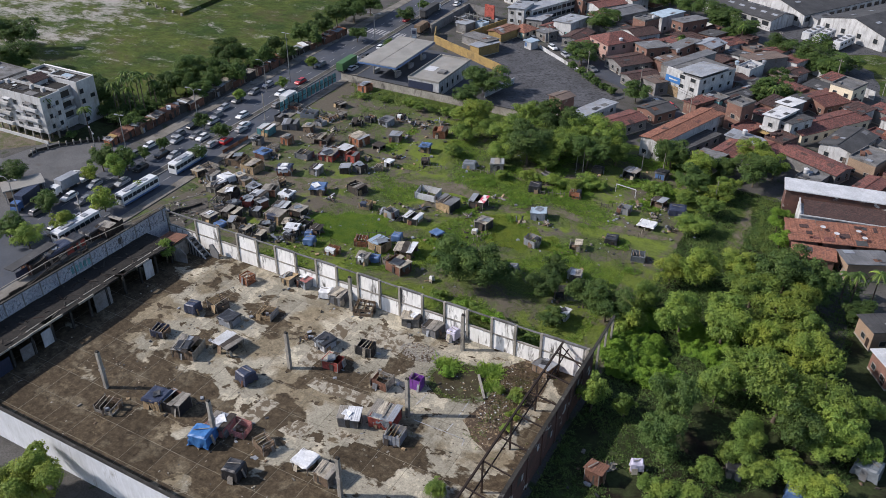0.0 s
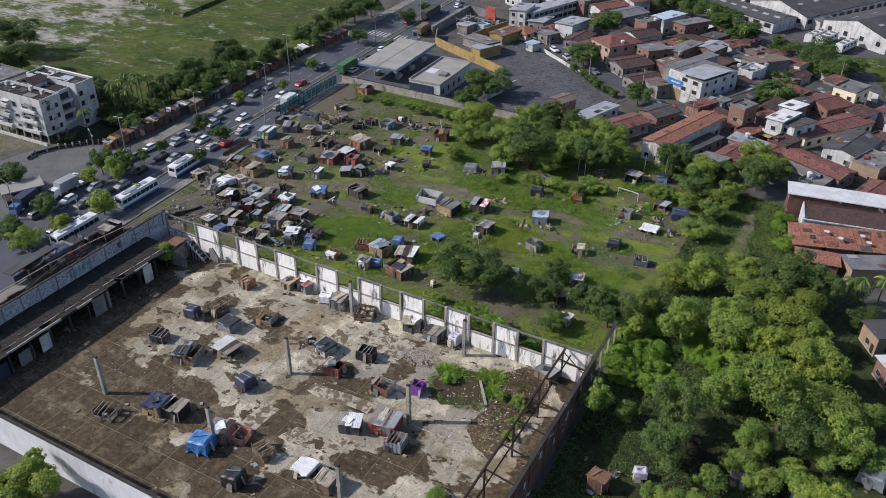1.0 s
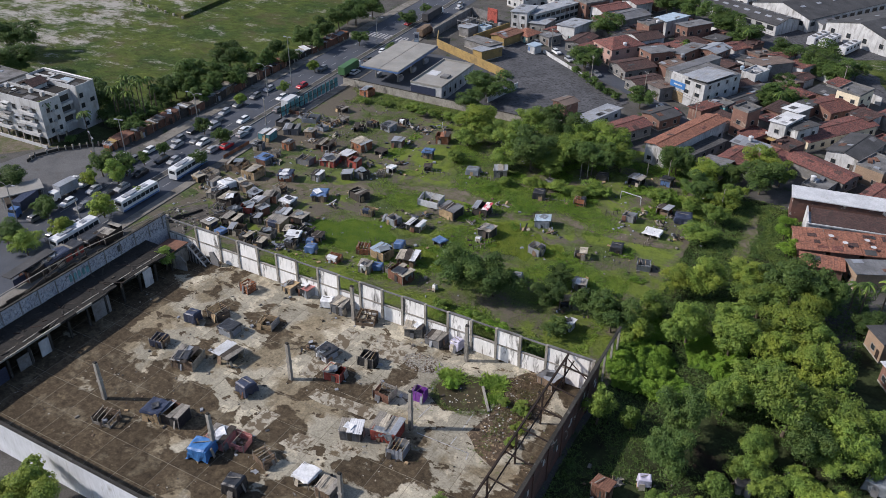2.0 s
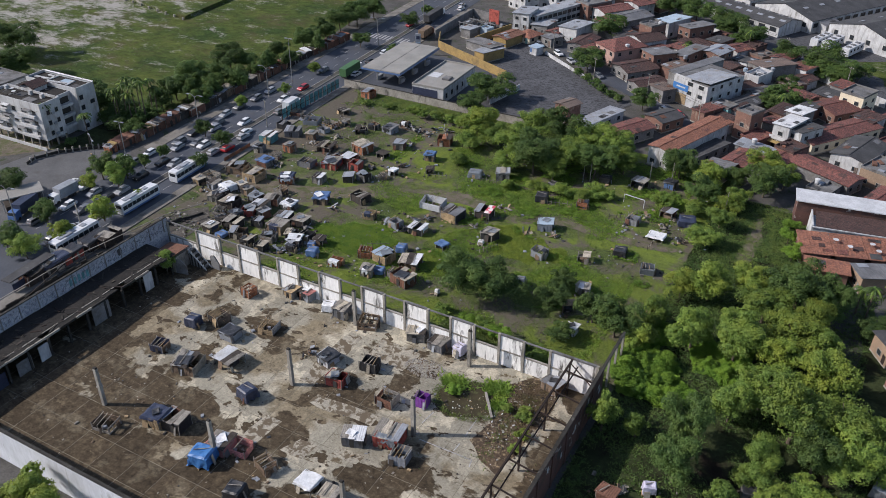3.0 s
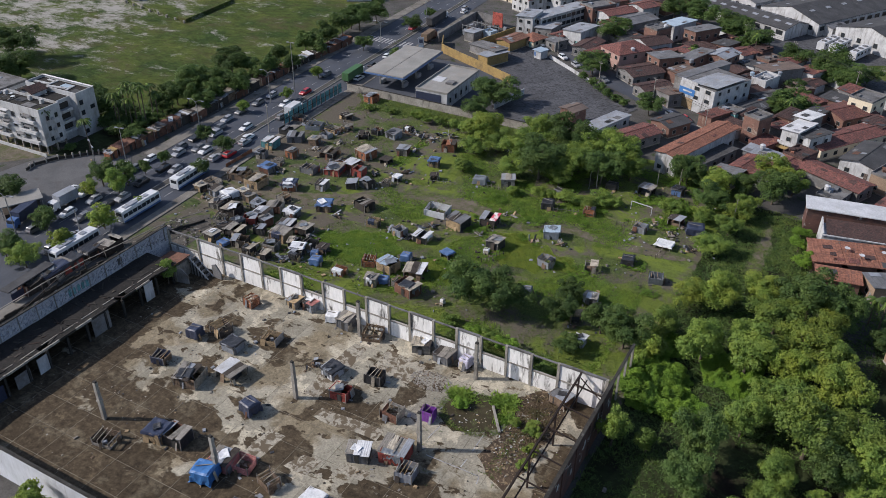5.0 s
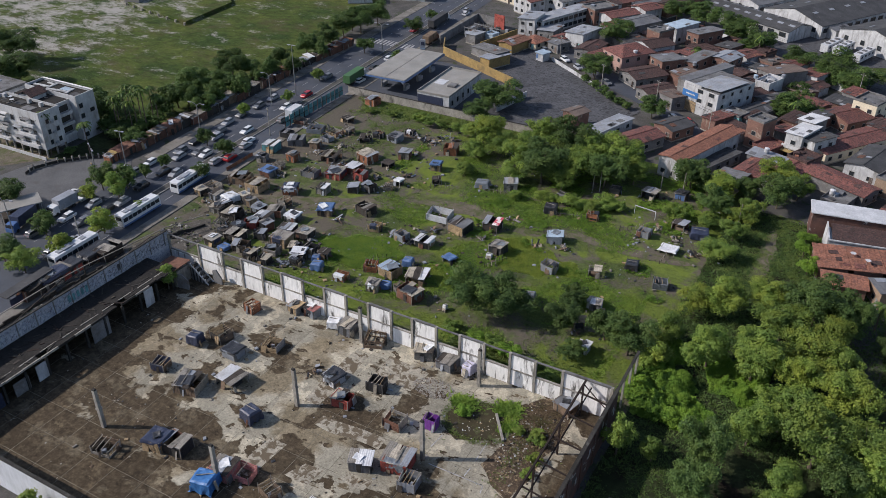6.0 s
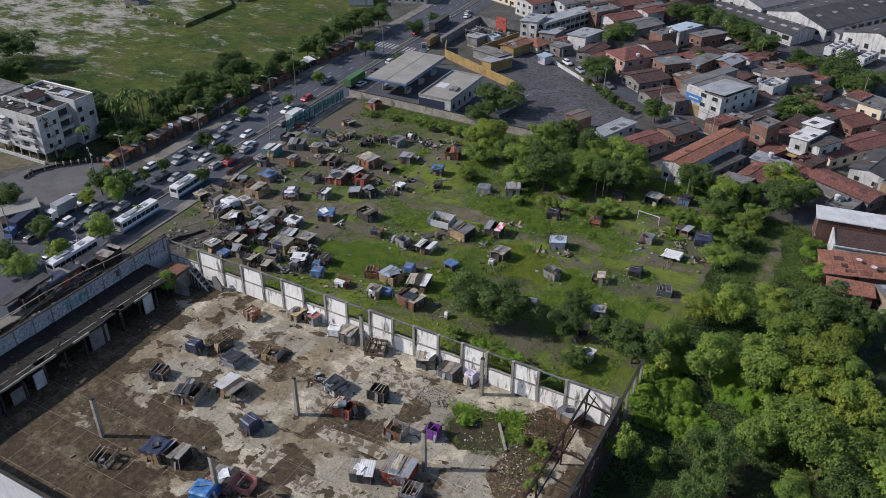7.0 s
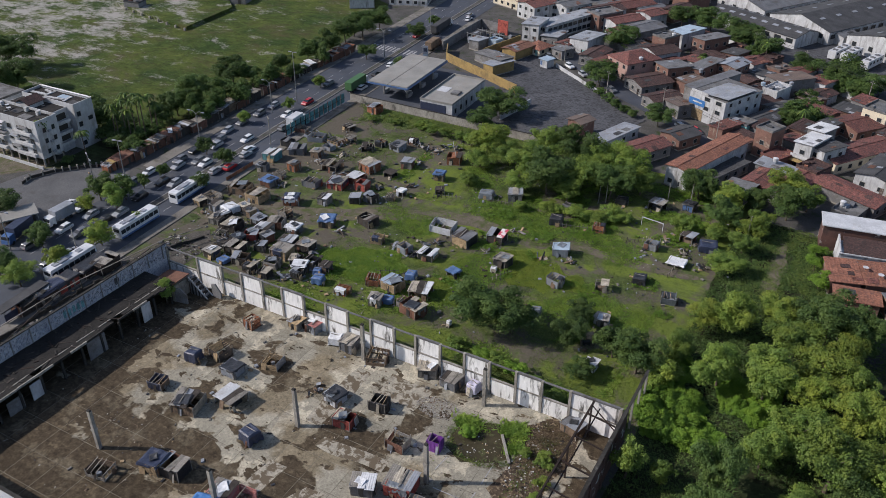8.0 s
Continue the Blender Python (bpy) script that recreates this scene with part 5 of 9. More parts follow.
for x, y, z in ((-76.5, 295.0, 7.65), (-41.0, 268.0, 5.7), (-33.5, 272.0, 5.9), (-28.0, 219.5, 4.03), (-10.0, 206.0, 2.95), (-80.0, 270.0, 6.15), (-60.0, 268.0, 6.4), (-96.0, 300.0, 5.6)):
    water_tank(x, y, z, rng.choice(("sheet_blue", "sheet_light", "sheet_white")))

# three-storey shop with a blue fascia
shop = thing("shop_building", -48.6, 252.4, 0, -24.7, "white three-storey shop with a blue sign panel", "shop building")
part("wall", Shape().box(0, 0, 0, 12.5, 17.0, 8.0), "plaster_white", shop)
part("roof", roof_shape("shed", 9.0, 12.0, 8.1), "sheet_light", shop, at=pose(1.6, -1.5, 0))
part("terrace", Shape().box(0, 0, 8.0, 12.3, 16.8, 0.08), "concrete_roof", shop)
part("terrace_parapet", Shape().box(-3.0, -8.4, 8.08, 6.0, 0.2, 0.7), "plaster_white", shop)
part("annex_wall", Shape().box(-8.0, 4.0, 0, 3.4, 22.0, 8.0), "plaster_grey", shop)
part("annex_roof", Shape().box(-8.0, 4.0, 8.0, 3.9, 22.6, 0.2), "sheet_grey", shop)
part("fascia", Shape().box(-3.4, -8.56, 4.4, 5.6, 0.14, 1.9), "tarp_blue", shop)
part("sign_bar", Shape().box(-3.2, -8.66, 5.2, 3.2, 0.06, 0.4), "sheet_white", shop)
part("shutter", Shape().box(-3.4, -8.54, 0.2, 5.0, 0.1, 3.2), "wood_tan", shop)
face_windows(shop, 0, 8.51, 6.6, 12.0, 1.8, 1.1, 0, 3, (0,))
face_windows(shop, 0, 8.51, 3.8, 12.0, 1.6, 1.1, 0, 3, (0,))
face_windows(shop, 0, 6.26, 6.4, 16.0, 1.0, 1.0, 90, 4)
face_windows(shop, 0, 6.26, 3.4, 16.0, 1.0, 1.0, 90, 4)
kiosk = thing("gate_kiosk", -110.4, 265.0, 0.1, -20, "small white gatehouse with a blue roof", "kiosk")
part("wall", Shape().box(0, 0, 0, 3.2, 3.4, 2.7), "plaster_white", kiosk)
part("roof", Shape().box(0, 0, 2.7, 4.0, 4.2, 0.25), "sheet_blue", kiosk)
part("band", Shape().box(-1.0, -1.74, 0.8, 0.9, 0.06, 1.4), "tarp_blue2", kiosk)

office2 = house(-119.6, 303.4, -20, 7.4, 28.0, 5.0, "shed", "sheet_light", "plaster_white", "long white two-storey office with bluish windows", "houses of the neighbourhood", False, "office_building")
for z in (0.9, 3.4):
    face_windows(office2, 0, 3.71, z, 27.0, 2.2, 1.3, 90, 10)
    face_windows(office2, 0, 14.01, z, 7.0, 2.0, 1.3, 0, 2)
part("sign_panel", Shape().box(-2.2, -14.1, 2.6, 2.4, 0.12, 2.2), "tarp_navy", office2)

# ---- far side of the field and avenue head ----
platform = Shape()
platform.v = [(x, y, z) for z in (0.0, 1.3) for x, y in ((-292, 243), (-243.6, 233.5), (-246, 262), (-288, 300))]
platform.f = [(4, 5, 6, 7), (0, 1, 5, 4), (1, 2, 6, 5), (2, 3, 7, 6), (3, 0, 4, 7)]
structure("raised_platform", platform, "grass_field", "overgrown raised platform in the field", "platform")
for k in range(8):
    tagged(part("marker_post", Shape().box(-283 + k * 5.6, 240.4 - k * 1.1, 0, 0.7, 0.7, 1.0), "concrete"), "short concrete post in the grass", "post", "marker posts")
ruin = thing("ruined_building", -258.0, 267.0, 0, 18, "roofless grey ruin in the field", "ruin")
part("wall", Shape().box(0, 0, 0, 24.0, 0.4, 3.2), "plaster_grey", ruin)
part("wall", Shape().box(0, 7.0, 0, 24.0, 0.4, 3.2), "plaster_grey", ruin)
for k in range(5):
    part("cross_wall", Shape().box(-11.8 + k * 5.9, 3.5, 0, 0.4, 6.6, 3.2), "plaster_grey", ruin)
    part("doorway", Shape().box(-9 + k * 4.6, -0.24, 0, 1.2, 0.06, 2.2), "opening", ruin)
house(-281.0, 244.0, 10, 7.0, 5.0, 3.0, "flat", "sheet_dark", "plaster_grey", "small dark hut in the field", "field huts", False, "hut")
house(-212.0, 304.0, 35, 10, 34, 4.0, "shed", "sheet_white", "plaster_white", "long white building beyond the field", "distant buildings", False, "shed_building")
house(-190.0, 308.0, 20, 16, 12, 6.0, "flat", "sheet_light", "plaster_white", "white commercial building by the avenue", "distant buildings")
house(-198.0, 330.0, 20, 20, 16, 6.0, "gable", "sheet_light", "plaster_white", "white commercial building by the avenue", "distant buildings")
house(-150.0, 330.0, -20, 14, 18, 6.0, "flat", "concrete_roof", "plaster_cream", "cream commercial building by the avenue", "distant buildings")
house(-136.0, 315.0, -25, 10, 12, 6.0, "gable", "tile_red", "plaster_white", "white house with a red tile roof", "distant buildings")
far_rng = random.Random(31)
for k in range(44):
    x, y = -140 + (k % 11) * 13.5 + far_rng.uniform(-3, 3), 338 + (k // 11) * 15 + far_rng.uniform(-4, 4)
    if x < -88 + (y - 338) * 0.3:
        house(x, y, -28 + far_rng.uniform(-6, 6), far_rng.uniform(7, 11), far_rng.uniform(9, 14), far_rng.choice((4, 4.5, 6)), far_rng.choice(("gable", "gable", "shed", "flat")),
              far_rng.choice(("tile_red", "tile_dark", "sheet_grey", "sheet_light")), far_rng.choice(("plaster_white", "brick_wall", "plaster_grey")), "distant low house among others", "distant buildings", False)

# low huts and yard roofs that fill the blocks
fill_rng = random.Random(17)
for k in range(900):
    x, y = fill_rng.uniform(-100, 14), fill_rng.uniform(203, 318)
    if y > 316 - (x + 65) * 0.7 or y < 262 - (x + 90) * 0.62 - (0 if x > -45 else -6) or (x < -58 and y < 252) or (x > -14 and y < 200):
        continue
    w, d = fill_rng.uniform(4.5, 7.0), fill_rng.uniform(5.0, 9.0)
    if any(math.hypot(x - hx, y - hy) < hr * 0.85 + 3.4 for hx, hy, hr in HOUSES) or math.hypot(x + 48.6, y - 252.4) < 13:
        continue
    house(x, y, -28 + fill_rng.choice((0, 90)) + fill_rng.uniform(-5, 5), w, d, fill_rng.uniform(2.8, 4.2), fill_rng.choice(("gable", "shed", "shed", "flat")),
          fill_rng.choice(("tile_dark", "tile_dark", "tile_red", "tile_red", "sheet_dark", "sheet_brown")), fill_rng.choice(("plaster_grey", "brick_wall", "plaster_white")),
          "low back-yard house with a patched roof", "back-yard houses", False)

# ---- roofs and hoardings outside the left wall ----
sheet("rubble_strip", [(-141.6, 52), (-129.5, 52), (-129.5, 109), (-129.5, 122), (-135, 127), (-139.5, 121), (-141.4, 108)], 0.09, "rubble_soil", "brown rubble and soil where sheds have fallen down", "ground", 0.5, 2.5)
ruin_rng = random.Random(53)
broken = thing("broken_wall", -140.0, 90.0, 0, 0, "jagged stump of a dark fallen shed wall with a long pale rail", "wall")
LINE = [(-0.6, -38.0), (-0.8, -4.0), (-0.2, 6.0), (3.0, 25.5), (6.6, 34.0)]
for (ax, ay), (bx, by) in zip(LINE, LINE[1:]):
    n = int(math.hypot(bx - ax, by - ay) / 1.3)
    s = Shape()
    for k in range(n):
        q = (k + 0.5) / n
        s.box(ax + (bx - ax) * q, ay + (by - ay) * q, 0, 0.24, 1.32, 0.5 + 1.9 * abs(noise.noise(Vector((ax + k * 0.37, ay, 4.0)))), math.degrees(math.atan2(by - ay, bx - ax)) - 90)
    part("stump", s, "concrete_dark", broken)
    part("rail", Shape().beam((ax, ay, 2.9), (bx, by, 2.85), 0.16, 0.14), "wood_grey", broken)
    part("post", Shape().box(ax, ay, 0, 0.2, 0.2, 2.9), "concrete_dark", broken)
part("fallen_rail", Shape().beam((0.6, -13.0, 0.3), (-0.4, 1.0, 2.7), 0.14, 0.14), "wood_dark", broken)
part("fallen_rail", Shape().beam((1.4, 4.0, 0.3), (2.6, 22.0, 2.5), 0.14, 0.14), "wood_dark", broken)
for k in range(9):
    g = thing("fallen_sheet", ruin_rng.uniform(-139, -131), 60 + k * 6.6, 0.12, ruin_rng.uniform(0, 180), "bent grey roofing sheet lying in the rubble", "roofing sheet", "fallen sheets")
    part("sheet", Shape().box(0, 0, 0, ruin_rng.uniform(1.2, 2.6), ruin_rng.uniform(0.7, 1.4), 0.05), ruin_rng.choice(("sheet_grey", "concrete_dark", "sheet_dark", "wood_grey")), g, at=pose(0, 0, 0.25, ruin_rng.uniform(4, 12), ruin_rng.uniform(-8, 8), 0))
    part("batten", Shape().box(0, 0, 0, 0.12, 2.2, 0.12), "wood_dark", g)
stop = thing("bus_shelter", -145.2, 86.2, 0, 4.0, "long bus shelter with a dark flat roof", "bus shelter", "bus shelters")
part("roof", Shape().box(0, 0, 2.9, 2.4, 11.5, 0.25), "sheet_dark", stop)
for k in range(5):
    part("post", Shape().box(0.9, -5 + k * 2.5, 0, 0.15, 0.15, 2.9), "steel", stop)
part("back_panel", Shape().box(1.0, 0, 0.4, 0.08, 10.5, 1.8), "tarp_navy", stop)
stop2 = thing("market_canopy", -173.7, 106.5, 0, -28.0, "pale flat canopy on posts beside the road", "canopy")
part("roof", Shape().box(0, 0, 3.4, 5.6, 9.5, 0.25), "canopy", stop2)
for x in (-2.5, 2.5):
    for y in (-4.4, 0, 4.4):
        part("post", Shape().box(x, y, 0, 0.15, 0.15, 3.4), "steel", stop2)
part("counter", Shape().box(0, 0, 0, 4.0, 8.0, 1.2), "wood_dark", stop2)
# hut with a red roof and an outside stair in the warehouse's corner
hut = thing("corner_hut", -123.6, 104.6, 0, 0, "small ruined hut with a rust-red roof and stair", "hut")
part("wall", Shape().box(0, 0, 0, 5.0, 4.0, 3.6), "concrete", hut)
part("roof", Shape().prism([(-2.8, 3.6), (2.8, 4.4), (2.8, 4.55), (-2.8, 3.75)], -2.3, 2.3), "rust_board", hut)
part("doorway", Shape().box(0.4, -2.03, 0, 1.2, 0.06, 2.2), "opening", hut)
part("gable_wall", Shape().prism([(0, 0), (2.6, 0), (2.6, 2.2), (1.3, 3.6), (0, 3.2)], -0.15, 0.15), "plaster_grey", hut, at=pose(2.6, -1.8, 0, 0, 0, 10))
part("gable_wall", Shape().prism([(0, 0), (2.2, 0), (2.2, 1.6), (1.0, 3.4), (0, 3.0)], -0.15, 0.15), "plaster_grey", hut, at=pose(7.6, 3.2, 0))
for k in range(10):
    part("step", Shape().box(3.2 + k * 0.42, 2.4, 0, 0.42, 1.4, 3.9 - k * 0.39), "concrete_dark" if k % 2 else "plaster_grey", hut)
for y in (1.65, 3.15):
    part("stringer", Shape().beam((2.9, y, 4.1), (7.5, y, 0.15), 0.14, 0.3), "plaster_white", hut)
for k in range(6):
    part("baluster", Shape().box(3.4 + k * 0.7, 1.6, 3.4 - k * 0.6, 0.07, 0.07, 1.1), "plaster_white", hut)


# ---- shacks ----
shack_rng = random.Random(11)


def board_wall(length, h, thick=0.05, gap=0.0):
    """A wall of upright boards that step in and out, in the plane y = 0."""
    n = max(3, int(length / 0.32))
    s = Shape()
    outline = []
    for k in range(n):
        y = -thick * (1.0 + (k % 2) * 0.7)
        outline += [(-length / 2 + length * k / n, y), (-length / 2 + length * (k + 1) / n, y)]
    outline += [(length / 2, thick), (-length / 2, thick)]
    m = len(outline)
    tops = []
    for k in range(n):
        t = h * shack_rng.uniform(0.93, 1.03)
        tops += [t, t]
    tops += [h, h]
    s.v = [(x, y, 0) for x, y in outline] + [(x, y, z) for (x, y), z in zip(outline, tops)]
    s.f = [(i, (i + 1) % m, m + (i + 1) % m, m + i) for i in range(m)]
    back0, back1 = m - 2, m - 1
    for k in range(n):
        s.f.append((m + 2 * k, m + 2 * k + 1, m + back0, m + back1) if k == n - 1 else (m + 2 * k, m + 2 * k + 1, m + back1))
    return s


def slat_wall(length, h):
    """A crate side: level slats with gaps between uprights, one lattice in the plane y = 0."""
    n = max(4, int(h / 0.34))
    xs = [-0.5 * length]
    for q in (-0.46, -0.17, -0.13, 0.13, 0.17, 0.46, 0.5):
        xs.append(q * length)
    zs = [0.0]
    for k in range(n):
        z = 0.04 + k * h / n
        zs += [z, z + h / n * shack_rng.uniform(0.5, 0.84)]
    rows = [k % 2 == 1 and (k < 2 or shack_rng.random() > 0.12) for k in range(2 * n)]
    full = [[rows[k] or c % 2 == 0 for c in range(7)] for k in range(2 * n)]
    s, seen = Shape(), {}

    def at(c, k, y):
        if (c, k, y) not in seen:
            seen[c, k, y] = len(s.v)
            s.v.append((xs[c], (-0.05, 0.05)[y], zs[k] + 0.02 * math.sin(c * 2.1 + k)))
        return seen[c, k, y]

    for k in range(2 * n):
        for c in range(7):
            if not full[k][c]:
                continue
            s.f += [(at(c, k, 0), at(c + 1, k, 0), at(c + 1, k + 1, 0), at(c, k + 1, 0)), (at(c, k + 1, 1), at(c + 1, k + 1, 1), at(c + 1, k, 1), at(c, k, 1))]
            for dc, dk, a, b in ((-1, 0, (c, k + 1), (c, k)), (1, 0, (c + 1, k), (c + 1, k + 1)), (0, -1, (c, k), (c + 1, k)), (0, 1, (c + 1, k + 1), (c, k + 1))):
                if not (0 <= c + dc < 7 and 0 <= k + dk < 2 * n and full[k + dk][c + dc]):
                    s.f.append((at(*a, 1), at(*b, 1), at(*b, 0), at(*a, 0)))
    return s


def ribbed_sheet(w, d, pitch=0.3, amp=0.035):
    """A corrugated roofing sheet, ribs along y."""
    n = max(3, int(w / pitch))
    prof = [(-w / 2 + w * k / (2 * n), amp * (k % 2)) for k in range(2 * n + 1)]
    prof = prof + [(x, z - 0.03) for x, z in reversed(prof)]
    return Shape().prism(prof, -d / 2, d / 2)


def cloth(w, d, h, seed, drop=0.85):
    """A tarpaulin thrown over a frame: sagging top, creased sides, ragged hem."""
    n = 12
    s = Shape()
    for i in range(n + 1):
        for j in range(n + 1):
            u, v = i / n * 2 - 1, j / n * 2 - 1
            e = max(abs(u), abs(v))
            k = min(1.0, e / 0.62)
            x, y = (u / e if e else 0) * k * w / 2, (v / e if e else 0) * k * d / 2
            q = noise.noise(Vector((u * 2.3, v * 2.3, seed * 3.7)))
            z = h * (1.0 + 0.07 * q) - 0.18 * (1 - k) + 0.1 * u
            if e > 0.62:
                f = (e - 0.62) / 0.38
                z -= h * drop * f * (1 + 0.18 * q)
                x *= 1 + 0.1 * f * (1 + q * 2.0)
                y *= 1 + 0.1 * f * (1 + q * 2.0)
            s.v.append((x, y, max(0.03, z)))
    for i in range(n):
        for j in range(n):
            a = i * (n + 1) + j
            s.f.append((a, a + n + 1, a + n + 2, a + 1))
    return s


def roof_sheets(g, w, d, h, roof, n, slope):
    """Overlapping sheets laid across the walls, none quite square."""
    other = {"sheet_white": "sheet_light", "sheet_light": "wood_grey", "wood_pale": "wood_grey", "wood_grey": "wood_pale", "sheet_grey": "sheet_light"}
    for k in range(n):
        q = (k + 0.5) / n
        sw = (w + 0.5) / n * 1.12
        m = roof
        if shack_rng.random() < 0.42:
            m = shack_rng.choice((other.get(roof, roof), other.get(roof, roof), "wood_grey", "wood_dark", "sheet_light", "wood_pale"))
        if shack_rng.random() < 0.17:
            continue
        sheet_shape = ribbed_sheet(sw * shack_rng.uniform(0.8, 1.12), (d + 0.5) * shack_rng.uniform(0.92, 1.08))
        x = -(w + 0.5) / 2 + (w + 0.5) * q
        part("roof_sheet", sheet_shape, m, g,
             at=pose(x, shack_rng.uniform(-0.1, 0.1), h + 0.08 + 0.035 * (k % 2) + slope * (q - 0.5) * w, shack_rng.uniform(-3, 3) + 2, -math.degrees(math.atan(slope)) + shack_rng.uniform(-3, 3), shack_rng.uniform(-5, 5)))
    if shack_rng.random() < 0.6:
        part("roof_plank", Shape().box(0, 0, 0, 0.16, d * 0.95, 0.08), "wood_grey", g, at=pose(shack_rng.uniform(-0.3, 0.3) * w, 0, h + 0.26, 0, 0, shack_rng.uniform(-20, 20)))


def drape(w, h, seed):
    """A creased cloth hung over the top of a wall, ragged at its hem; the wall is the plane y = 0."""
    n, m = 9, 8
    s = Shape()
    for i in range(n + 1):
        x = (i / n - 0.5) * w
        fall = h * (0.55 + 0.4 * noise.noise(Vector((i * 0.6, seed * 5.1, 0))))
        for j in range(m + 1):
            q = j / m
            fold = noise.noise(Vector((i * 0.9, j * 0.5, seed * 3.3)))
            if q < 0.3:
                s.v.append((x, 0.9 * (0.3 - q) / 0.3, h + 0.12 + 0.10 * fold - 0.2 * (0.3 - q)))
            else:
                s.v.append((x + 0.12 * fold, -0.16 - 0.16 * (0.5 + fold) * (q - 0.2), max(0.04, h + 0.1 - fall * (q - 0.3) / 0.7)))
    for i in range(n):
        for j in range(m):
            a = i * (m + 1) + j
            s.f.append((a, a + 1, a + m + 2, a + m + 1))
    return s


SHACKS = []
SCRAP_WALL = ("wood_grey", "wood_dark", "wood_brown", "sheet_grey", "wood_tan", "rust_board")


def shack(style, x, y, yaw, w, d, h, wall, roof, label):
    SHACKS.append((x, y))
    h *= shack_rng.uniform(0.84, 1.04)
    if y > Y1 and style != "junk":
        w, d, h = w * 0.92, d * 0.92, h * 0.93
    g = thing("scrap_heap" if style == "junk" else "shack", x, y, 0.115 if X0 < x < X1 and y < Y1 else 0.04, yaw, label, "scrap heap" if style == "junk" else "shack", "shacks of the lot")
    r = shack_rng
    corners = [(-w / 2, -d / 2), (w / 2, -d / 2), (w / 2, d / 2), (-w / 2, d / 2)]
    if style != "junk":
        for k in range(r.randint(1, 2)):
            e = r.choice((-1, 1))
            part("leaning_board", Shape().box(0, 0, 0, r.uniform(0.3, 1.1), 0.06, h * r.uniform(0.5, 1.05)), r.choice(SCRAP_WALL + ("sheet_light", "wood_pale")), g,
                 at=pose(r.uniform(-0.4, 0.4) * w, -d / 2 - 0.38, 0, -r.uniform(8, 16), 0, r.uniform(-8, 8)) if e < 0 else pose(w / 2 + 0.38, r.uniform(-0.4, 0.4) * d, 0, r.uniform(-3, 3), -r.uniform(8, 16), 90))
    if style == "shed" and r.random() < 0.45:
        part("roof_scrap", cloth(w * r.uniform(0.35, 0.6), d * r.uniform(0.35, 0.7), 0.22, r.random() * 9, 0.6), r.choice(("tarp_black", "tarp_grey", "tarp_grey", "tarp_white", "tarp_black")), g,
             at=pose(r.uniform(-0.2, 0.2) * w, r.uniform(-0.2, 0.2) * d, h + 0.12, 0, 0, r.uniform(0, 90)))
    if (style == "shed" or (style == "pen" and y > Y1)) and X0 < x and r.random() < 0.42:
        front_side = r.random() < 0.6
        cw = (w if front_side else d) * r.uniform(0.4, 0.9)
        part("draped_cloth", drape(cw, h * 1.02, r.random() * 9), r.choice(("tarp_white", "tarp_black", "tarp_grey", "tarp_grey", "tarp_navy", "tarp_black", "lilac_cloth")), g,
             at=pose(r.uniform(-0.05, 0.05) * w, -d / 2 - 0.06, 0) if front_side else pose(w / 2 + 0.06, 0, 0, 0, 0, 90))
    if style in ("shed", "pen"):
        sides = [(0, -d / 2, 0, w), (w / 2, 0, 90, d), (0, d / 2, 180, w), (-w / 2, 0, 270, d)]
        for k, (px, py, a, length) in enumerate(sides):
            hh = h * (r.uniform(0.8, 1.02) if style == "pen" else 1.0)
            m = wall
            if r.random() < 0.3 and ("wood" in wall or "tarp" in wall):
                m = r.choice(SCRAP_WALL)
            part("wall", slat_wall(length - 0.06, hh) if style == "pen" and ("wood" in wall or "board" in wall) else board_wall(length - 0.06, hh), m, g, at=pose(px, py, 0, r.uniform(-6, 6), 0, a + r.uniform(-4, 4)))
        for px, py in corners:
            part("post", Shape().box(0, 0, 0, 0.1, 0.1, h * 1.06), "wood_grey", g, at=pose(px * 1.03, py * 1.03, 0, r.uniform(-2, 2), r.uniform(-2, 2), 0))
        if style == "shed":
            if roof.startswith("tarp"):
                part("tarpaulin", cloth(w + 0.35, d + 0.35, h + 0.1, r.random() * 9, 0.22), roof, g)
            else:
                roof_sheets(g, w, d, h, roof, max(2, int(w / 0.9)), r.uniform(0.03, 0.14))
            # no hole is cut: the plate's near-black paints the shade indoors
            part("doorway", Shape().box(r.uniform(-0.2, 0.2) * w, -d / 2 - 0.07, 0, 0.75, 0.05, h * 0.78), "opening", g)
        else:
            for k in range(r.randint(2, 4)):
                q = (k + 0.5) / 4 - 0.5
                part("crossbar", Shape().beam((q * w, -d / 2 - 0.1, h * 0.98), (q * w + r.uniform(-0.4, 0.4), d / 2 + 0.1, h * 0.98), 0.08), r.choice(("wood_grey", "wood_tan", "wood_pale")), g)
            for k in range(2):
                part("scrap", Shape().box(0, 0, 0, r.uniform(0.3, 0.9), r.uniform(0.3, 0.8), r.uniform(0.2, 0.8)), r.choice(("wood_dark", "wood_brown", "tarp_black", "sheet_light")), g,
                     at=pose(r.uniform(-0.25, 0.25) * w, r.uniform(-0.25, 0.25) * d, 0, 0, 0, r.uniform(0, 90)))
    elif style == "tarp":
        part("tarpaulin", cloth(w, d, h, r.random() * 9), wall, g)
        for px, py in corners:
            part("post", Shape().box(0, 0, 0, 0.09, 0.09, h * 0.9), "wood_grey", g, at=pose(px * 0.93, py * 0.93, 0))
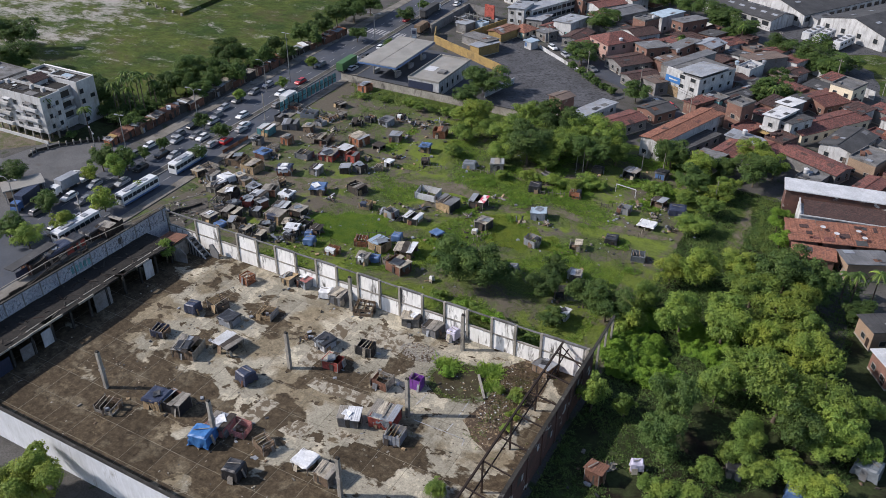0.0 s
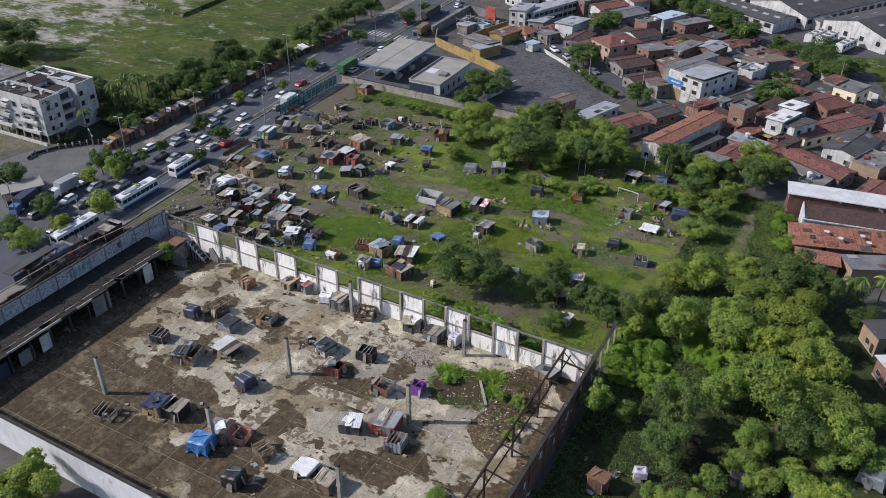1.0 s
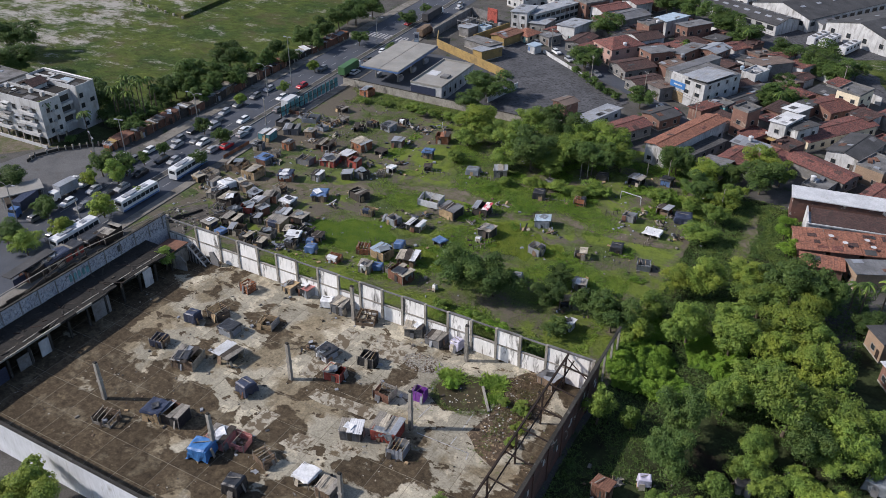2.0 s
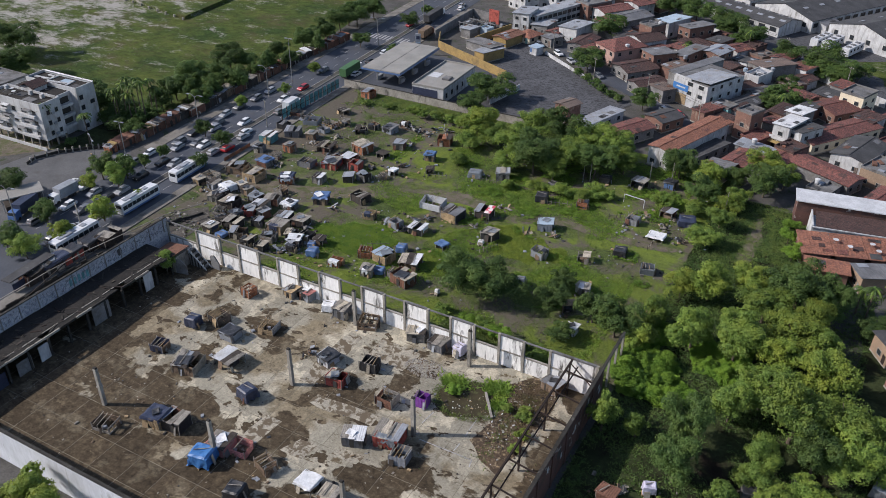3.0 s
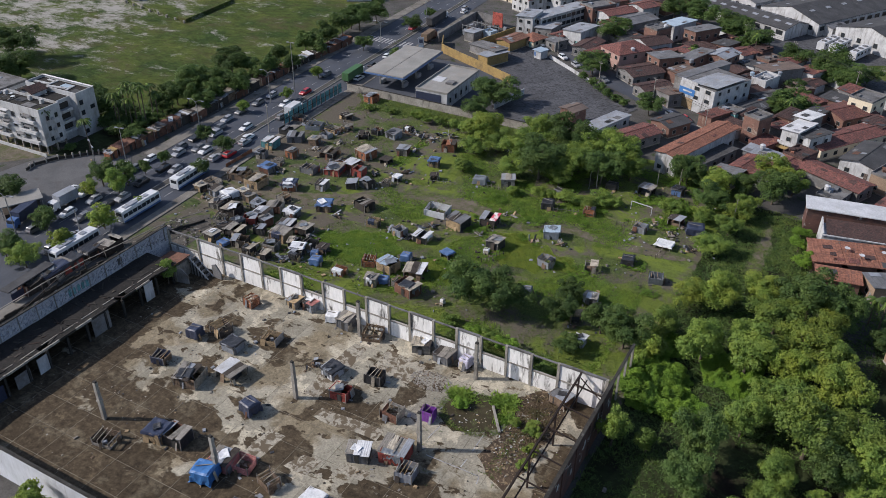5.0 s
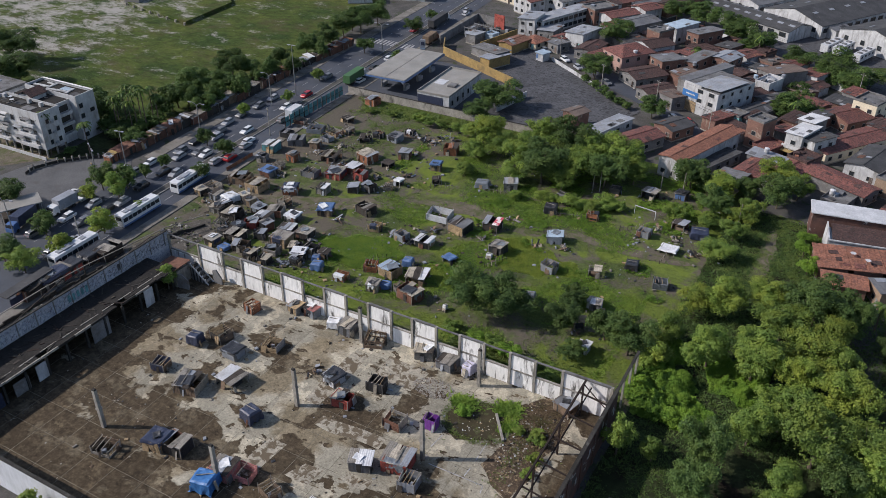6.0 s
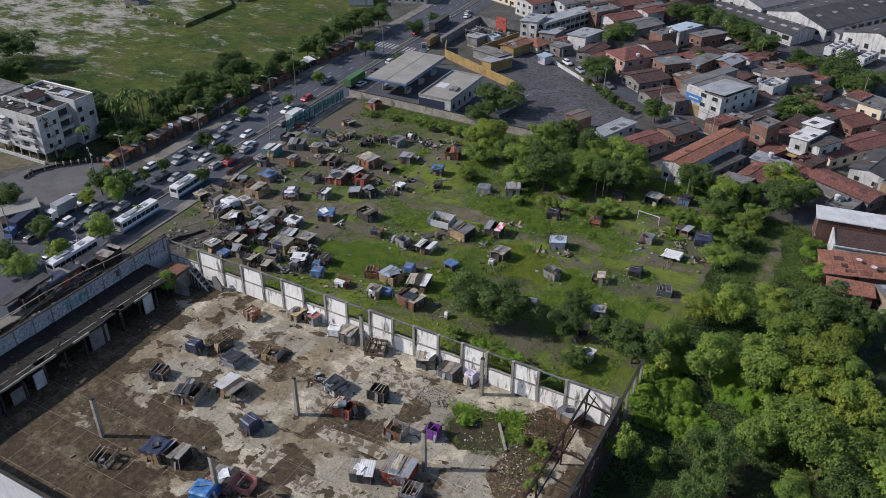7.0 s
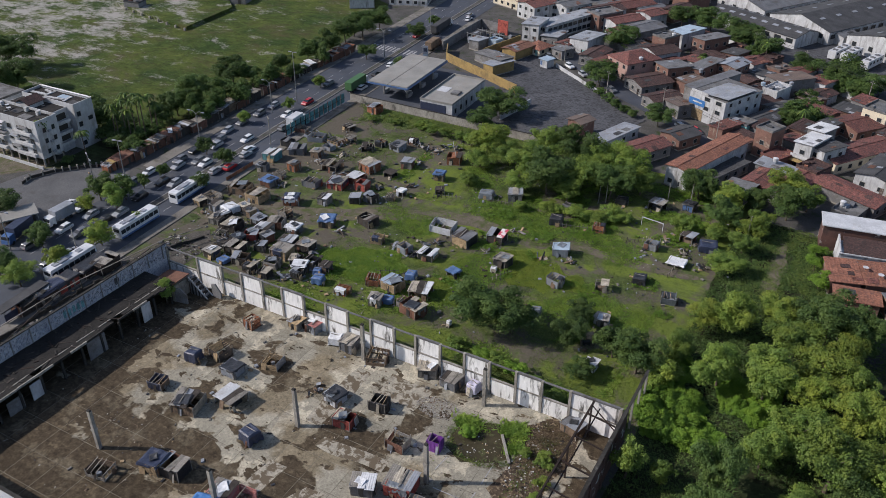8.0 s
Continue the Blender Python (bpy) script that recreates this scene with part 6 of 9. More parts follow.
        part("plank", Shape().box(0, 0, 0, w * 0.8, 0.14, 0.06), "wood_grey", g, at=pose(0, d * 0.1, h * 0.98, 0, r.uniform(-6, 6), r.uniform(-30, 30)))
    elif style == "frame":
        for px, py in corners:
            part("post", Shape().box(0, 0, 0, 0.11, 0.11, h), "wood_grey", g, at=pose(px, py, 0, r.uniform(-3, 3), r.uniform(-3, 3), 0))
        for k in range(4):
            a, b = corners[k], corners[(k + 1) % 4]
            part("rail", Shape().beam((*a, h * 0.97), (*b, h * 0.97), 0.09), "wood_grey", g)
        part("side_panel", board_wall(w, h * 0.7), wall, g, at=pose(0, d / 2, 0, 0, 0, 180))
        part("side_panel", board_wall(d, h * 0.6), wall, g, at=pose(-w / 2, 0, 0, 0, 0, 270))
        part("bench", Shape().box(0, 0, 0, w * 0.7, d * 0.5, h * 0.4), r.choice(("wood_dark", "wood_brown", "tarp_black")), g, at=pose(0, 0, 0, 0, 0, r.uniform(-10, 10)))
        if roof.startswith("tarp"):
            part("tarpaulin", cloth(w + 0.4, d + 0.4, h + 0.1, r.random() * 9, 0.25), roof, g)
        else:
            roof_sheets(g, w, d, h, roof, max(2, int(w / 1.0)), r.uniform(0.03, 0.12))
    else:
        for k in range(10):
            m = r.choice((wall, wall, "wood_grey", "sheet_light", "wood_brown", "tarp_black", "wood_pale"))
            sx, sy, sz = r.uniform(0.7, 2.2), r.uniform(0.12, 0.8), r.uniform(0.03, 0.14)
            part("board", Shape().box(0, 0, 0, sx, sy, sz), m, g,
                 at=pose(r.gauss(0, 0.28) * w, r.gauss(0, 0.28) * d, r.uniform(0, h * 0.6), r.uniform(-50, 50), r.uniform(-40, 40), r.uniform(0, 180)))
    return g


# shacks: place, turn, width, depth, height, walls, roof
shack("pen", -98.6, 63.7, 9, 3.3, 2.7, 1.7, "wood_grey", "", "grey weathered open-topped pen on concrete")
shack("shed", -92.1, 68.6, 7, 3.0, 3.0, 2.4, "wood_tan", "tarp_navy", "tan plywood shack with a dark blue roof on concrete")
shack("shed", -88.9, 69.4, 3, 3.9, 3.0, 2.4, "tarp_black", "wood_grey", "black plastic shack with a grey weathered roof on concrete")
shack("tarp", -79.6, 65.7, 10, 3.4, 3.0, 2.6, "tarp_blue", "", "small shack wrapped in a bright blue tarpaulin on concrete")
shack("shed", -79.0, 69.2, 6, 3.2, 3.2, 2.0, "pink_board", "sheet_light", "faded pink shack with a pale grey roof on concrete")
shack("pen", -75.9, 70.2, 7, 3.0, 2.6, 1.6, "pink_board", "", "faded pink open-topped pen on concrete")
shack("pen", -70.2, 69.4, -17, 2.9, 2.2, 2.2, "wood_brown", "", "brown plank open-topped pen on concrete")
shack("tarp", -70.4, 62.6, 8, 2.7, 2.7, 2.6, "tarp_black", "", "small shack wrapped in a black plastic tarpaulin on concrete")
shack("frame", -62.1, 69.4, -3, 2.8, 2.6, 2.2, "tarp_black", "tarp_white", "black plastic open pole shelter with a white roof on concrete")
shack("shed", -57.8, 68.9, -2, 2.7, 2.6, 2.1, "wood_grey", "wood_pale", "grey weathered shack with a pale plank roof on concrete")
shack("shed", -61.5, 80.7, 18, 3.2, 2.5, 2.4, "sheet_grey", "sheet_white", "grey shack with a white roof on concrete")
shack("shed", -56.6, 83.7, 8, 4.2, 3.8, 2.6, "red_board", "wood_grey", "red painted shack with a grey weathered roof on concrete")
shack("pen", -53.1, 81.0, 8, 2.8, 2.7, 2.2, "sheet_light", "", "pale grey open-topped pen on concrete")
shack("pen", -56.4, 93.6, 3, 2.1, 1.9, 2.3, "purple_cloth", "", "purple open-topped pen on concrete")
shack("pen", -61.8, 91.0, -0, 3.2, 2.5, 2.2, "wood_grey", "", "grey weathered open-topped pen on concrete")
shack("tarp", -83.1, 80.4, -15, 2.9, 2.4, 2.4, "tarp_navy", "", "small shack wrapped in a dark blue tarpaulin on concrete")
shack("frame", -91.9, 85.8, -9, 4.1, 3.7, 1.9, "wood_pale", "sheet_white", "pale plank open pole shelter with a white roof on concrete")
shack("shed", -97.3, 81.3, 11, 4.2, 4.0, 2.3, "wood_pale", "wood_pale", "pale plank shack with a pale plank roof on concrete")
shack("pen", -105.7, 82.7, 10, 2.6, 2.3, 2.0, "tarp_navy", "", "dark blue open-topped pen on concrete")
shack("tarp", -105.1, 90.9, 3, 2.5, 2.1, 2.4, "tarp_navy", "", "small shack wrapped in a dark blue tarpaulin on concrete")
shack("pen", -101.9, 94.4, -12, 2.9, 2.9, 2.2, "wood_dark", "", "dark blackened open-topped pen on concrete")
shack("shed", -96.7, 91.7, -4, 2.9, 2.7, 2.0, "sheet_light", "tarp_black", "pale grey shack with a black plastic roof on concrete")
shack("pen", -91.8, 96.9, 9, 3.0, 2.9, 1.9, "wood_tan", "", "tan plywood open-topped pen on concrete")
shack("pen", -102.7, 104.0, -11, 2.4, 2.2, 2.3, "orange_board", "", "orange-brown open-topped pen on concrete")
shack("shed", -95.2, 108.2, -11, 2.5, 2.3, 1.9, "wood_tan", "wood_tan", "tan plywood shack with a tan plywood roof on concrete")
shack("shed", -91.6, 108.8, -10, 2.5, 2.2, 1.9, "sheet_light", "pink_board", "pale grey shack with a faded pink roof on concrete")
shack("tarp", -85.6, 107.6, 17, 2.6, 2.0, 2.0, "tarp_white", "", "small shack wrapped in a white tarpaulin on concrete")
shack("shed", -82.5, 107.6, -2, 2.7, 2.6, 2.3, "sheet_grey", "wood_grey", "grey shack with a grey weathered roof on concrete")
shack("pen", -76.2, 107.3, 17, 3.5, 3.3, 2.1, "wood_brown", "", "brown plank open-topped pen on concrete")
shack("shed", -66.3, 108.7, 16, 3.2, 2.8, 2.0, "wood_grey", "wood_pale", "grey weathered shack with a pale plank roof on concrete")
shack("shed", -61.3, 108.2, -8, 3.1, 2.9, 2.0, "sheet_grey", "wood_grey", "grey shack with a grey weathered roof on concrete")
shack("tarp", -57.1, 108.3, -8, 1.9, 1.9, 2.2, "lilac_cloth", "", "small shack wrapped in a pale lilac tarpaulin on concrete")
shack("shed", -76.7, 94.9, -12, 2.8, 2.8, 2.0, "sheet_white", "tarp_black", "white shack with a black plastic roof on concrete")
shack("pen", -69.2, 97.0, 8, 3.0, 2.3, 2.2, "tarp_black", "", "black plastic open-topped pen on concrete")
shack("shed", -72.1, 91.0, 4, 3.1, 2.5, 2.0, "red_board", "wood_dark", "red painted shack with a dark blackened roof on concrete")
shack("shed", -38.6, 108.0, -18, 3.1, 2.5, 2.0, "wood_brown", "sheet_grey", "brown plank shack with a grey roof on concrete")
shack("junk", -80.8, 95.0, -9, 1.9, 1.9, 1.0, "wood_brown", "", "heap of scrap boards and sheets on concrete")
shack("shed", -106.7, 124.2, 19, 3.1, 2.4, 2.1, "tarp_black", "tarp_white", "black plastic shack with a white roof in weeds")
shack("tarp", -100.5, 122.2, 11, 2.5, 2.2, 2.0, "tarp_blue2", "", "small shack wrapped in a blue tarpaulin in weeds")
shack("pen", -102.4, 127.2, -14, 1.9, 1.9, 1.8, "sheet_light", "", "pale grey open-topped pen in weeds")
shack("pen", -90.6, 127.8, 20, 2.9, 2.6, 2.0, "orange_board", "", "orange-brown open-topped pen in weeds")
shack("shed", -86.0, 128.2, -12, 4.0, 3.5, 2.3, "wood_tan", "sheet_blue", "tan plywood shack with a bluish roof in weeds")
shack("tarp", -84.6, 133.0, 10, 2.2, 2.2, 2.2, "tarp_blue2", "", "small shack wrapped in a blue tarpaulin in weeds")
shack("frame", -79.9, 129.0, 11, 4.3, 3.8, 2.3, "wood_brown", "sheet_white", "brown plank open pole shelter with a white roof in weeds")
shack("shed", -86.1, 121.9, 11, 2.5, 2.4, 2.2, "wood_pale", "wood_grey", "pale plank shack with a grey weathered roof in weeds")
shack("tarp", -84.2, 123.5, 13, 2.3, 1.9, 1.6, "tarp_blue2", "", "small shack wrapped in a blue tarpaulin in weeds")
shack("shed", -78.1, 123.0, -15, 4.6, 3.5, 2.4, "rust_board", "wood_pale", "rust-red shack with a pale plank roof in weeds")
shack("pen", -80.8, 123.9, -7, 2.4, 2.0, 2.0, "wood_brown", "", "brown plank open-topped pen in weeds")
shack("pen", -94.1, 121.8, 2, 2.9, 2.4, 1.6, "orange_board", "", "orange-brown open-topped pen in weeds")
shack("frame", -77.5, 138.4, -18, 2.4, 1.9, 1.8, "wood_grey", "tarp_blue2", "grey weathered open pole shelter with a blue roof in weeds")
shack("tarp", -70.0, 122.9, -14, 0.9, 0.8, 1.6, "tarp_white", "", "small shack wrapped in a white tarpaulin in weeds")
shack("shed", -22.1, 88.8, -11, 2.4, 2.1, 2.4, "rust_board", "rust_board", "rust-red shack with a rust-red roof in weeds")
shack("tarp", -17.1, 93.7, 19, 1.9, 1.5, 2.2, "lilac_cloth", "", "small shack wrapped in a pale lilac tarpaulin in weeds")
shack("junk", -20.7, 91.9, -6, 1.4, 1.3, 1.0, "wood_grey", "", "heap of scrap boards and sheets in weeds")
shack("shed", -3.8, 99.8, 16, 2.0, 1.5, 2.2, "wood_grey", "tarp_black", "grey weathered shack with a black plastic roof in weeds")
shack("tarp", 2.7, 106.0, -17, 2.4, 2.1, 2.2, "tarp_black", "", "small shack wrapped in a black plastic tarpaulin in weeds")
shack("tarp", 14.1, 110.2, -12, 3.9, 3.4, 2.6, "tarp_grey", "", "small shack wrapped in a grey tarpaulin in weeds")
shack("tarp", 5.2, 100.0, 1, 2.7, 2.2, 2.2, "tarp_blue2", "", "small shack wrapped in a blue tarpaulin in weeds")
shack("shed", -44.9, 138.2, -3, 2.2, 2.0, 2.0, "sheet_white", "wood_grey", "white shack with a grey weathered roof in weeds")
shack("shed", -41.8, 124.4, -7, 2.4, 2.0, 2.2, "sheet_white", "sheet_white", "white shack with a white roof in weeds")
shack("frame", -44.9, 130.6, 23, 2.2, 1.8, 2.0, "wood_brown", "wood_tan", "brown plank open pole shelter with a tan plywood roof in weeds")
shack("shed", -30.0, 137.8, -6, 1.7, 1.3, 2.0, "wood_pale", "wood_pale", "pale plank shack with a pale plank roof in weeds")
shack("tarp", -56.7, 134.0, 12, 2.1, 1.7, 2.2, "tarp_grey", "", "small shack wrapped in a grey tarpaulin in weeds")
shack("pen", -144.1, 138.4, -4, 4.0, 3.2, 2.0, "wood_grey", "", "grey weathered open-topped pen on soil")
shack("shed", -140.0, 135.3, -6, 2.8, 2.7, 2.0, "sheet_light", "wood_grey", "pale grey shack with a grey weathered roof on soil")
shack("shed", -145.8, 163.3, 3, 4.0, 3.9, 2.3, "sheet_teal", "sheet_white", "teal shack with a white roof on soil")
shack("shed", -142.2, 169.6, 21, 4.3, 3.6, 2.2, "sheet_grey", "sheet_grey", "grey shack with a grey roof on soil")
shack("shed", -136.9, 161.1, -7, 2.8, 2.6, 2.1, "orange_board", "rust_board", "orange-brown shack with a rust-red roof on soil")
shack("shed", -143.6, 156.9, 14, 2.7, 2.3, 2.0, "sheet_grey", "sheet_light", "grey shack with a pale grey roof on soil")
shack("shed", -137.2, 151.4, -7, 3.8, 3.1, 2.1, "wood_grey", "tarp_blue2", "grey weathered shack with a blue roof on soil")
shack("shed", -141.0, 145.2, 11, 5.2, 4.2, 2.3, "wood_brown", "wood_grey", "brown plank shack with a grey weathered roof on soil")
shack("shed", -134.6, 143.9, -2, 4.5, 4.4, 2.4, "wood_tan", "wood_pale", "tan plywood shack with a pale plank roof on soil")
shack("shed", -126.3, 146.5, 23, 3.5, 3.1, 2.2, "orange_board", "tarp_navy", "orange-brown shack with a dark blue roof on soil")
shack("shed", -119.4, 150.5, 6, 2.7, 2.7, 2.2, "wood_grey", "sheet_white", "grey weathered shack with a white roof on soil")
shack("tarp", -136.1, 135.8, -16, 3.6, 3.6, 2.2, "tarp_white", "", "small shack wrapped in a white tarpaulin on soil")
shack("shed", -113.3, 154.6, 22, 2.6, 2.4, 2.2, "wood_dark", "sheet_white", "dark blackened shack with a white roof on soil")
shack("shed", -110.4, 157.0, -8, 3.0, 2.8, 1.9, "wood_dark", "sheet_light", "dark blackened shack with a pale grey roof on soil")
shack("pen", -106.6, 159.8, 17, 1.9, 1.9, 1.6, "wood_grey", "", "grey weathered open-topped pen in weeds")
shack("frame", -105.3, 163.0, -11, 1.8, 1.6, 2.0, "wood_grey", "tarp_white", "grey weathered open pole shelter with a white roof in weeds")
shack("pen", -127.6, 156.4, 3, 4.2, 3.4, 2.0, "sheet_grey", "", "grey open-topped pen on soil")
shack("frame", -128.2, 166.1, 3, 4.6, 4.3, 2.0, "wood_brown", "wood_dark", "brown plank open pole shelter with a dark blackened roof on soil")
shack("shed", -121.7, 159.1, 8, 4.4, 4.3, 1.9, "red_board", "sheet_light", "red painted shack with a pale grey roof on soil")
shack("shed", -119.1, 163.6, -3, 4.1, 3.6, 2.0, "rust_board", "sheet_white", "rust-red shack with a white roof on soil")
shack("shed", -119.9, 170.8, -18, 4.8, 4.0, 2.3, "orange_board", "wood_pale", "orange-brown shack with a pale plank roof on soil")
shack("shed", -115.7, 161.1, 4, 3.2, 2.8, 2.0, "red_board", "sheet_grey", "red painted shack with a grey roof on soil")
shack("frame", -113.0, 170.1, -11, 2.7, 2.5, 1.6, "tarp_black", "wood_dark", "black plastic open pole shelter with a dark blackened roof on soil")
shack("shed", -112.0, 177.0, 12, 2.9, 2.9, 2.3, "tarp_black", "sheet_light", "black plastic shack with a pale grey roof on soil")
shack("shed", -120.0, 184.9, -10, 3.6, 3.4, 2.0, "sheet_light", "sheet_grey", "pale grey shack with a grey roof on soil")
shack("junk", -112.6, 188.3, 17, 5.1, 4.0, 1.3, "tarp_black", "", "heap of scrap boards and sheets on soil")
shack("junk", -108.5, 192.3, -5, 4.3, 3.5, 1.3, "sheet_light", "", "heap of scrap boards and sheets in weeds")
shack("frame", -126.7, 180.2, 23, 3.1, 3.0, 2.0, "wood_dark", "wood_dark", "dark blackened open pole shelter with a dark blackened roof on soil")
shack("pen", -142.7, 179.0, 15, 4.6, 4.0, 1.6, "sheet_light", "", "pale grey open-topped pen on soil")
shack("pen", -136.7, 179.7, -10, 4.2, 3.2, 1.6, "wood_grey", "", "grey weathered open-topped pen on soil")
shack("shed", -101.5, 175.1, 11, 2.5, 2.3, 2.3, "wood_dark", "tarp_blue2", "dark blackened shack with a blue roof in weeds")
shack("frame", -97.7, 168.4, 23, 2.0, 1.7, 1.6, "wood_pale", "wood_dark", "pale plank open pole shelter with a dark blackened roof in weeds")
shack("shed", -102.8, 185.5, 17, 3.7, 3.6, 2.4, "orange_board", "orange_board", "orange-brown shack with a orange-brown roof in weeds")
shack("pen", -149.6, 181.5, -0, 3.8, 3.0, 1.8, "wood_grey", "", "grey weathered open-topped pen on soil")
shack("frame", -138.9, 189.0, -17, 3.3, 2.5, 1.6, "wood_brown", "wood_dark", "brown plank open pole shelter with a dark blackened roof on soil")
shack("shed", -139.3, 203.2, -11, 3.8, 3.3, 2.3, "orange_board", "sheet_light", "orange-brown shack with a pale grey roof on soil")
shack("pen", -88.5, 153.7, 7, 5.6, 4.3, 2.4, "sheet_white", "", "white open-topped pen in weeds")
shack("shed", -81.7, 151.2, -10, 4.6, 4.1, 2.2, "tarp_black", "sheet_grey", "black plastic shack with a grey roof in weeds")
shack("shed", -75.7, 155.5, 3, 3.7, 3.7, 2.4, "wood_dark", "red_white", "dark blackened shack with a red and white roof in weeds")
shack("shed", -70.2, 147.2, -12, 3.3, 2.9, 2.2, "tarp_black", "wood_grey", "black plastic shack with a grey weathered roof in weeds")
shack("tarp", -70.9, 144.1, 9, 1.3, 1.2, 1.2, "tarp_white", "", "small shack wrapped in a white tarpaulin in weeds")
shack("pen", -98.7, 141.8, 13, 2.9, 2.4, 1.9, "wood_tan", "", "tan plywood open-topped pen in weeds")
shack("pen", -91.3, 141.4, -12, 2.8, 2.5, 2.2, "sheet_light", "", "pale grey open-topped pen in weeds")
shack("shed", -85.6, 141.8, 2, 3.5, 3.2, 2.0, "tarp_black", "sheet_white", "black plastic shack with a white roof in weeds")
shack("shed", -112.8, 142.4, 22, 3.5, 3.2, 2.2, "wood_brown", "tarp_blue2", "brown plank shack with a blue roof on soil")
shack("shed", -104.9, 147.5, -15, 4.0, 3.4, 1.9, "wood_dark", "wood_grey", "dark blackened shack with a grey weathered roof in weeds")
shack("junk", -108.5, 141.0, 0, 2.0, 1.5, 1.2, "sheet_white", "", "heap of scrap boards and sheets in weeds")
shack("shed", -117.6, 136.2, 2, 3.1, 2.8, 2.2, "sheet_grey", "tarp_white", "grey shack with a white roof on soil")
shack("shed", -130.9, 130.2, 3, 4.8, 3.9, 2.2, "wood_dark", "wood_grey", "dark blackened shack with a grey weathered roof on soil")
shack("shed", -126.8, 135.0, -4, 2.9, 2.8, 2.0, "wood_dark", "sheet_light", "dark blackened shack with a pale grey roof on soil")
shack("shed", -122.5, 136.2, 18, 3.6, 3.2, 2.2, "wood_grey", "wood_grey", "grey weathered shack with a grey weathered roof on soil")
shack("shed", -122.9, 132.3, 4, 3.6, 3.1, 2.1, "wood_dark", "sheet_white", "dark blackened shack with a white roof on soil")
shack("shed", -124.0, 129.2, 23, 2.9, 2.7, 2.1, "red_board", "sheet_white", "red painted shack with a white roof on soil")
shack("shed", -120.3, 130.1, -17, 2.6, 2.5, 2.0, "wood_grey", "sheet_grey", "grey weathered shack with a grey roof on soil")
shack("shed", -115.0, 130.8, 9, 3.7, 3.1, 2.0, "wood_grey", "sheet_white", "grey weathered shack with a white roof on soil")
shack("shed", -110.6, 131.5, -0, 3.6, 3.2, 2.1, "wood_dark", "wood_pale", "dark blackened shack with a pale plank roof on soil")
shack("shed", -113.5, 126.8, 2, 4.3, 3.5, 2.2, "wood_tan", "wood_pale", "tan plywood shack with a pale plank roof on soil")
shack("shed", -123.5, 123.1, 1, 4.2, 3.3, 2.0, "wood_dark", "wood_grey", "dark blackened shack with a grey weathered roof on soil")
shack("shed", -119.6, 120.5, 16, 3.4, 2.9, 2.0, "wood_dark", "sheet_light", "dark blackened shack with a pale grey roof on soil")
shack("junk", -116.4, 121.5, -4, 2.5, 2.4, 1.2, "sheet_light", "", "heap of scrap boards and sheets on soil")
shack("shed", -112.8, 122.5, 9, 3.5, 2.7, 2.0, "wood_grey", "sheet_white", "grey weathered shack with a white roof on soil")
shack("shed", -119.2, 126.4, 10, 2.3, 2.3, 2.0, "tarp_black", "wood_dark", "black plastic shack with a dark blackened roof on soil")
shack("shed", -108.8, 125.8, 21, 2.7, 2.1, 2.0, "wood_dark", "sheet_grey", "dark blackened shack with a grey roof in weeds")
shack("pen", -105.8, 127.0, -3, 3.3, 2.9, 2.0, "tarp_black", "", "black plastic open-topped pen in weeds")
shack("pen", -130.2, 126.0, 8, 2.7, 2.5, 2.0, "wood_grey", "", "grey weathered open-topped pen on soil")
shack("shed", -135.7, 130.6, 9, 2.9, 2.4, 2.0, "wood_grey", "wood_dark", "grey weathered shack with a dark blackened roof on soil")
shack("shed", -105.6, 121.7, 1, 2.4, 1.8, 2.0, "wood_dark", "sheet_light", "dark blackened shack with a pale grey roof in weeds")
shack("shed", -131.1, 137.0, -12, 2.6, 2.3, 2.0, "wood_grey", "wood_grey", "grey weathered shack with a grey weathered roof on soil")
shack("pen", -123.6, 140.7, -7, 2.8, 2.4, 2.0, "wood_dark", "", "dark blackened open-topped pen on soil")
shack("frame", -101.7, 126.6, 11, 2.2, 2.2, 2.0, "wood_grey", "wood_dark", "grey weathered open pole shelter with a dark blackened roof in weeds")
shack("tarp", -86.8, 172.5, 10, 3.5, 2.7, 1.8, "tarp_grey", "", "small shack wrapped in a grey tarpaulin in weeds")
shack("shed", -80.2, 174.9, 22, 3.4, 3.3, 2.6, "wood_grey", "sheet_light", "grey weathered shack with a pale grey roof in weeds")
shack("tarp", -66.9, 176.3, -13, 2.7, 2.1, 2.4, "tarp_black", "", "small shack wrapped in a black plastic tarpaulin in weeds")
shack("tarp", -67.0, 169.1, 13, 3.1, 2.8, 2.2, "tarp_black", "", "small shack wrapped in a black plastic tarpaulin in weeds")
shack("pen", -57.3, 170.8, 9, 2.6, 2.0, 2.0, "orange_board", "", "orange-brown open-topped pen in weeds")
shack("tarp", -56.9, 186.0, -0, 2.8, 2.2, 2.0, "tarp_black", "", "small shack wrapped in a black plastic tarpaulin in weeds")
shack("frame", -48.6, 187.4, -14, 3.6, 3.1, 2.4, "wood_dark", "sheet_light", "dark blackened open pole shelter with a pale grey roof in weeds")
shack("shed", -41.9, 191.2, -11, 2.7, 2.3, 2.2, "tarp_blue2", "tarp_black", "blue shack with a black plastic roof in weeds")
shack("shed", -61.1, 157.4, 18, 3.5, 2.7, 2.4, "sheet_light", "sheet_blue", "pale grey shack with a bluish roof in weeds")
shack("pen", -44.5, 169.7, -5, 2.9, 2.6, 2.0, "sheet_light", "", "pale grey open-topped pen in weeds")
shack("junk", -42.4, 173.2, 16, 2.0, 1.9, 1.2, "sheet_white", "", "heap of scrap boards and sheets in weeds")
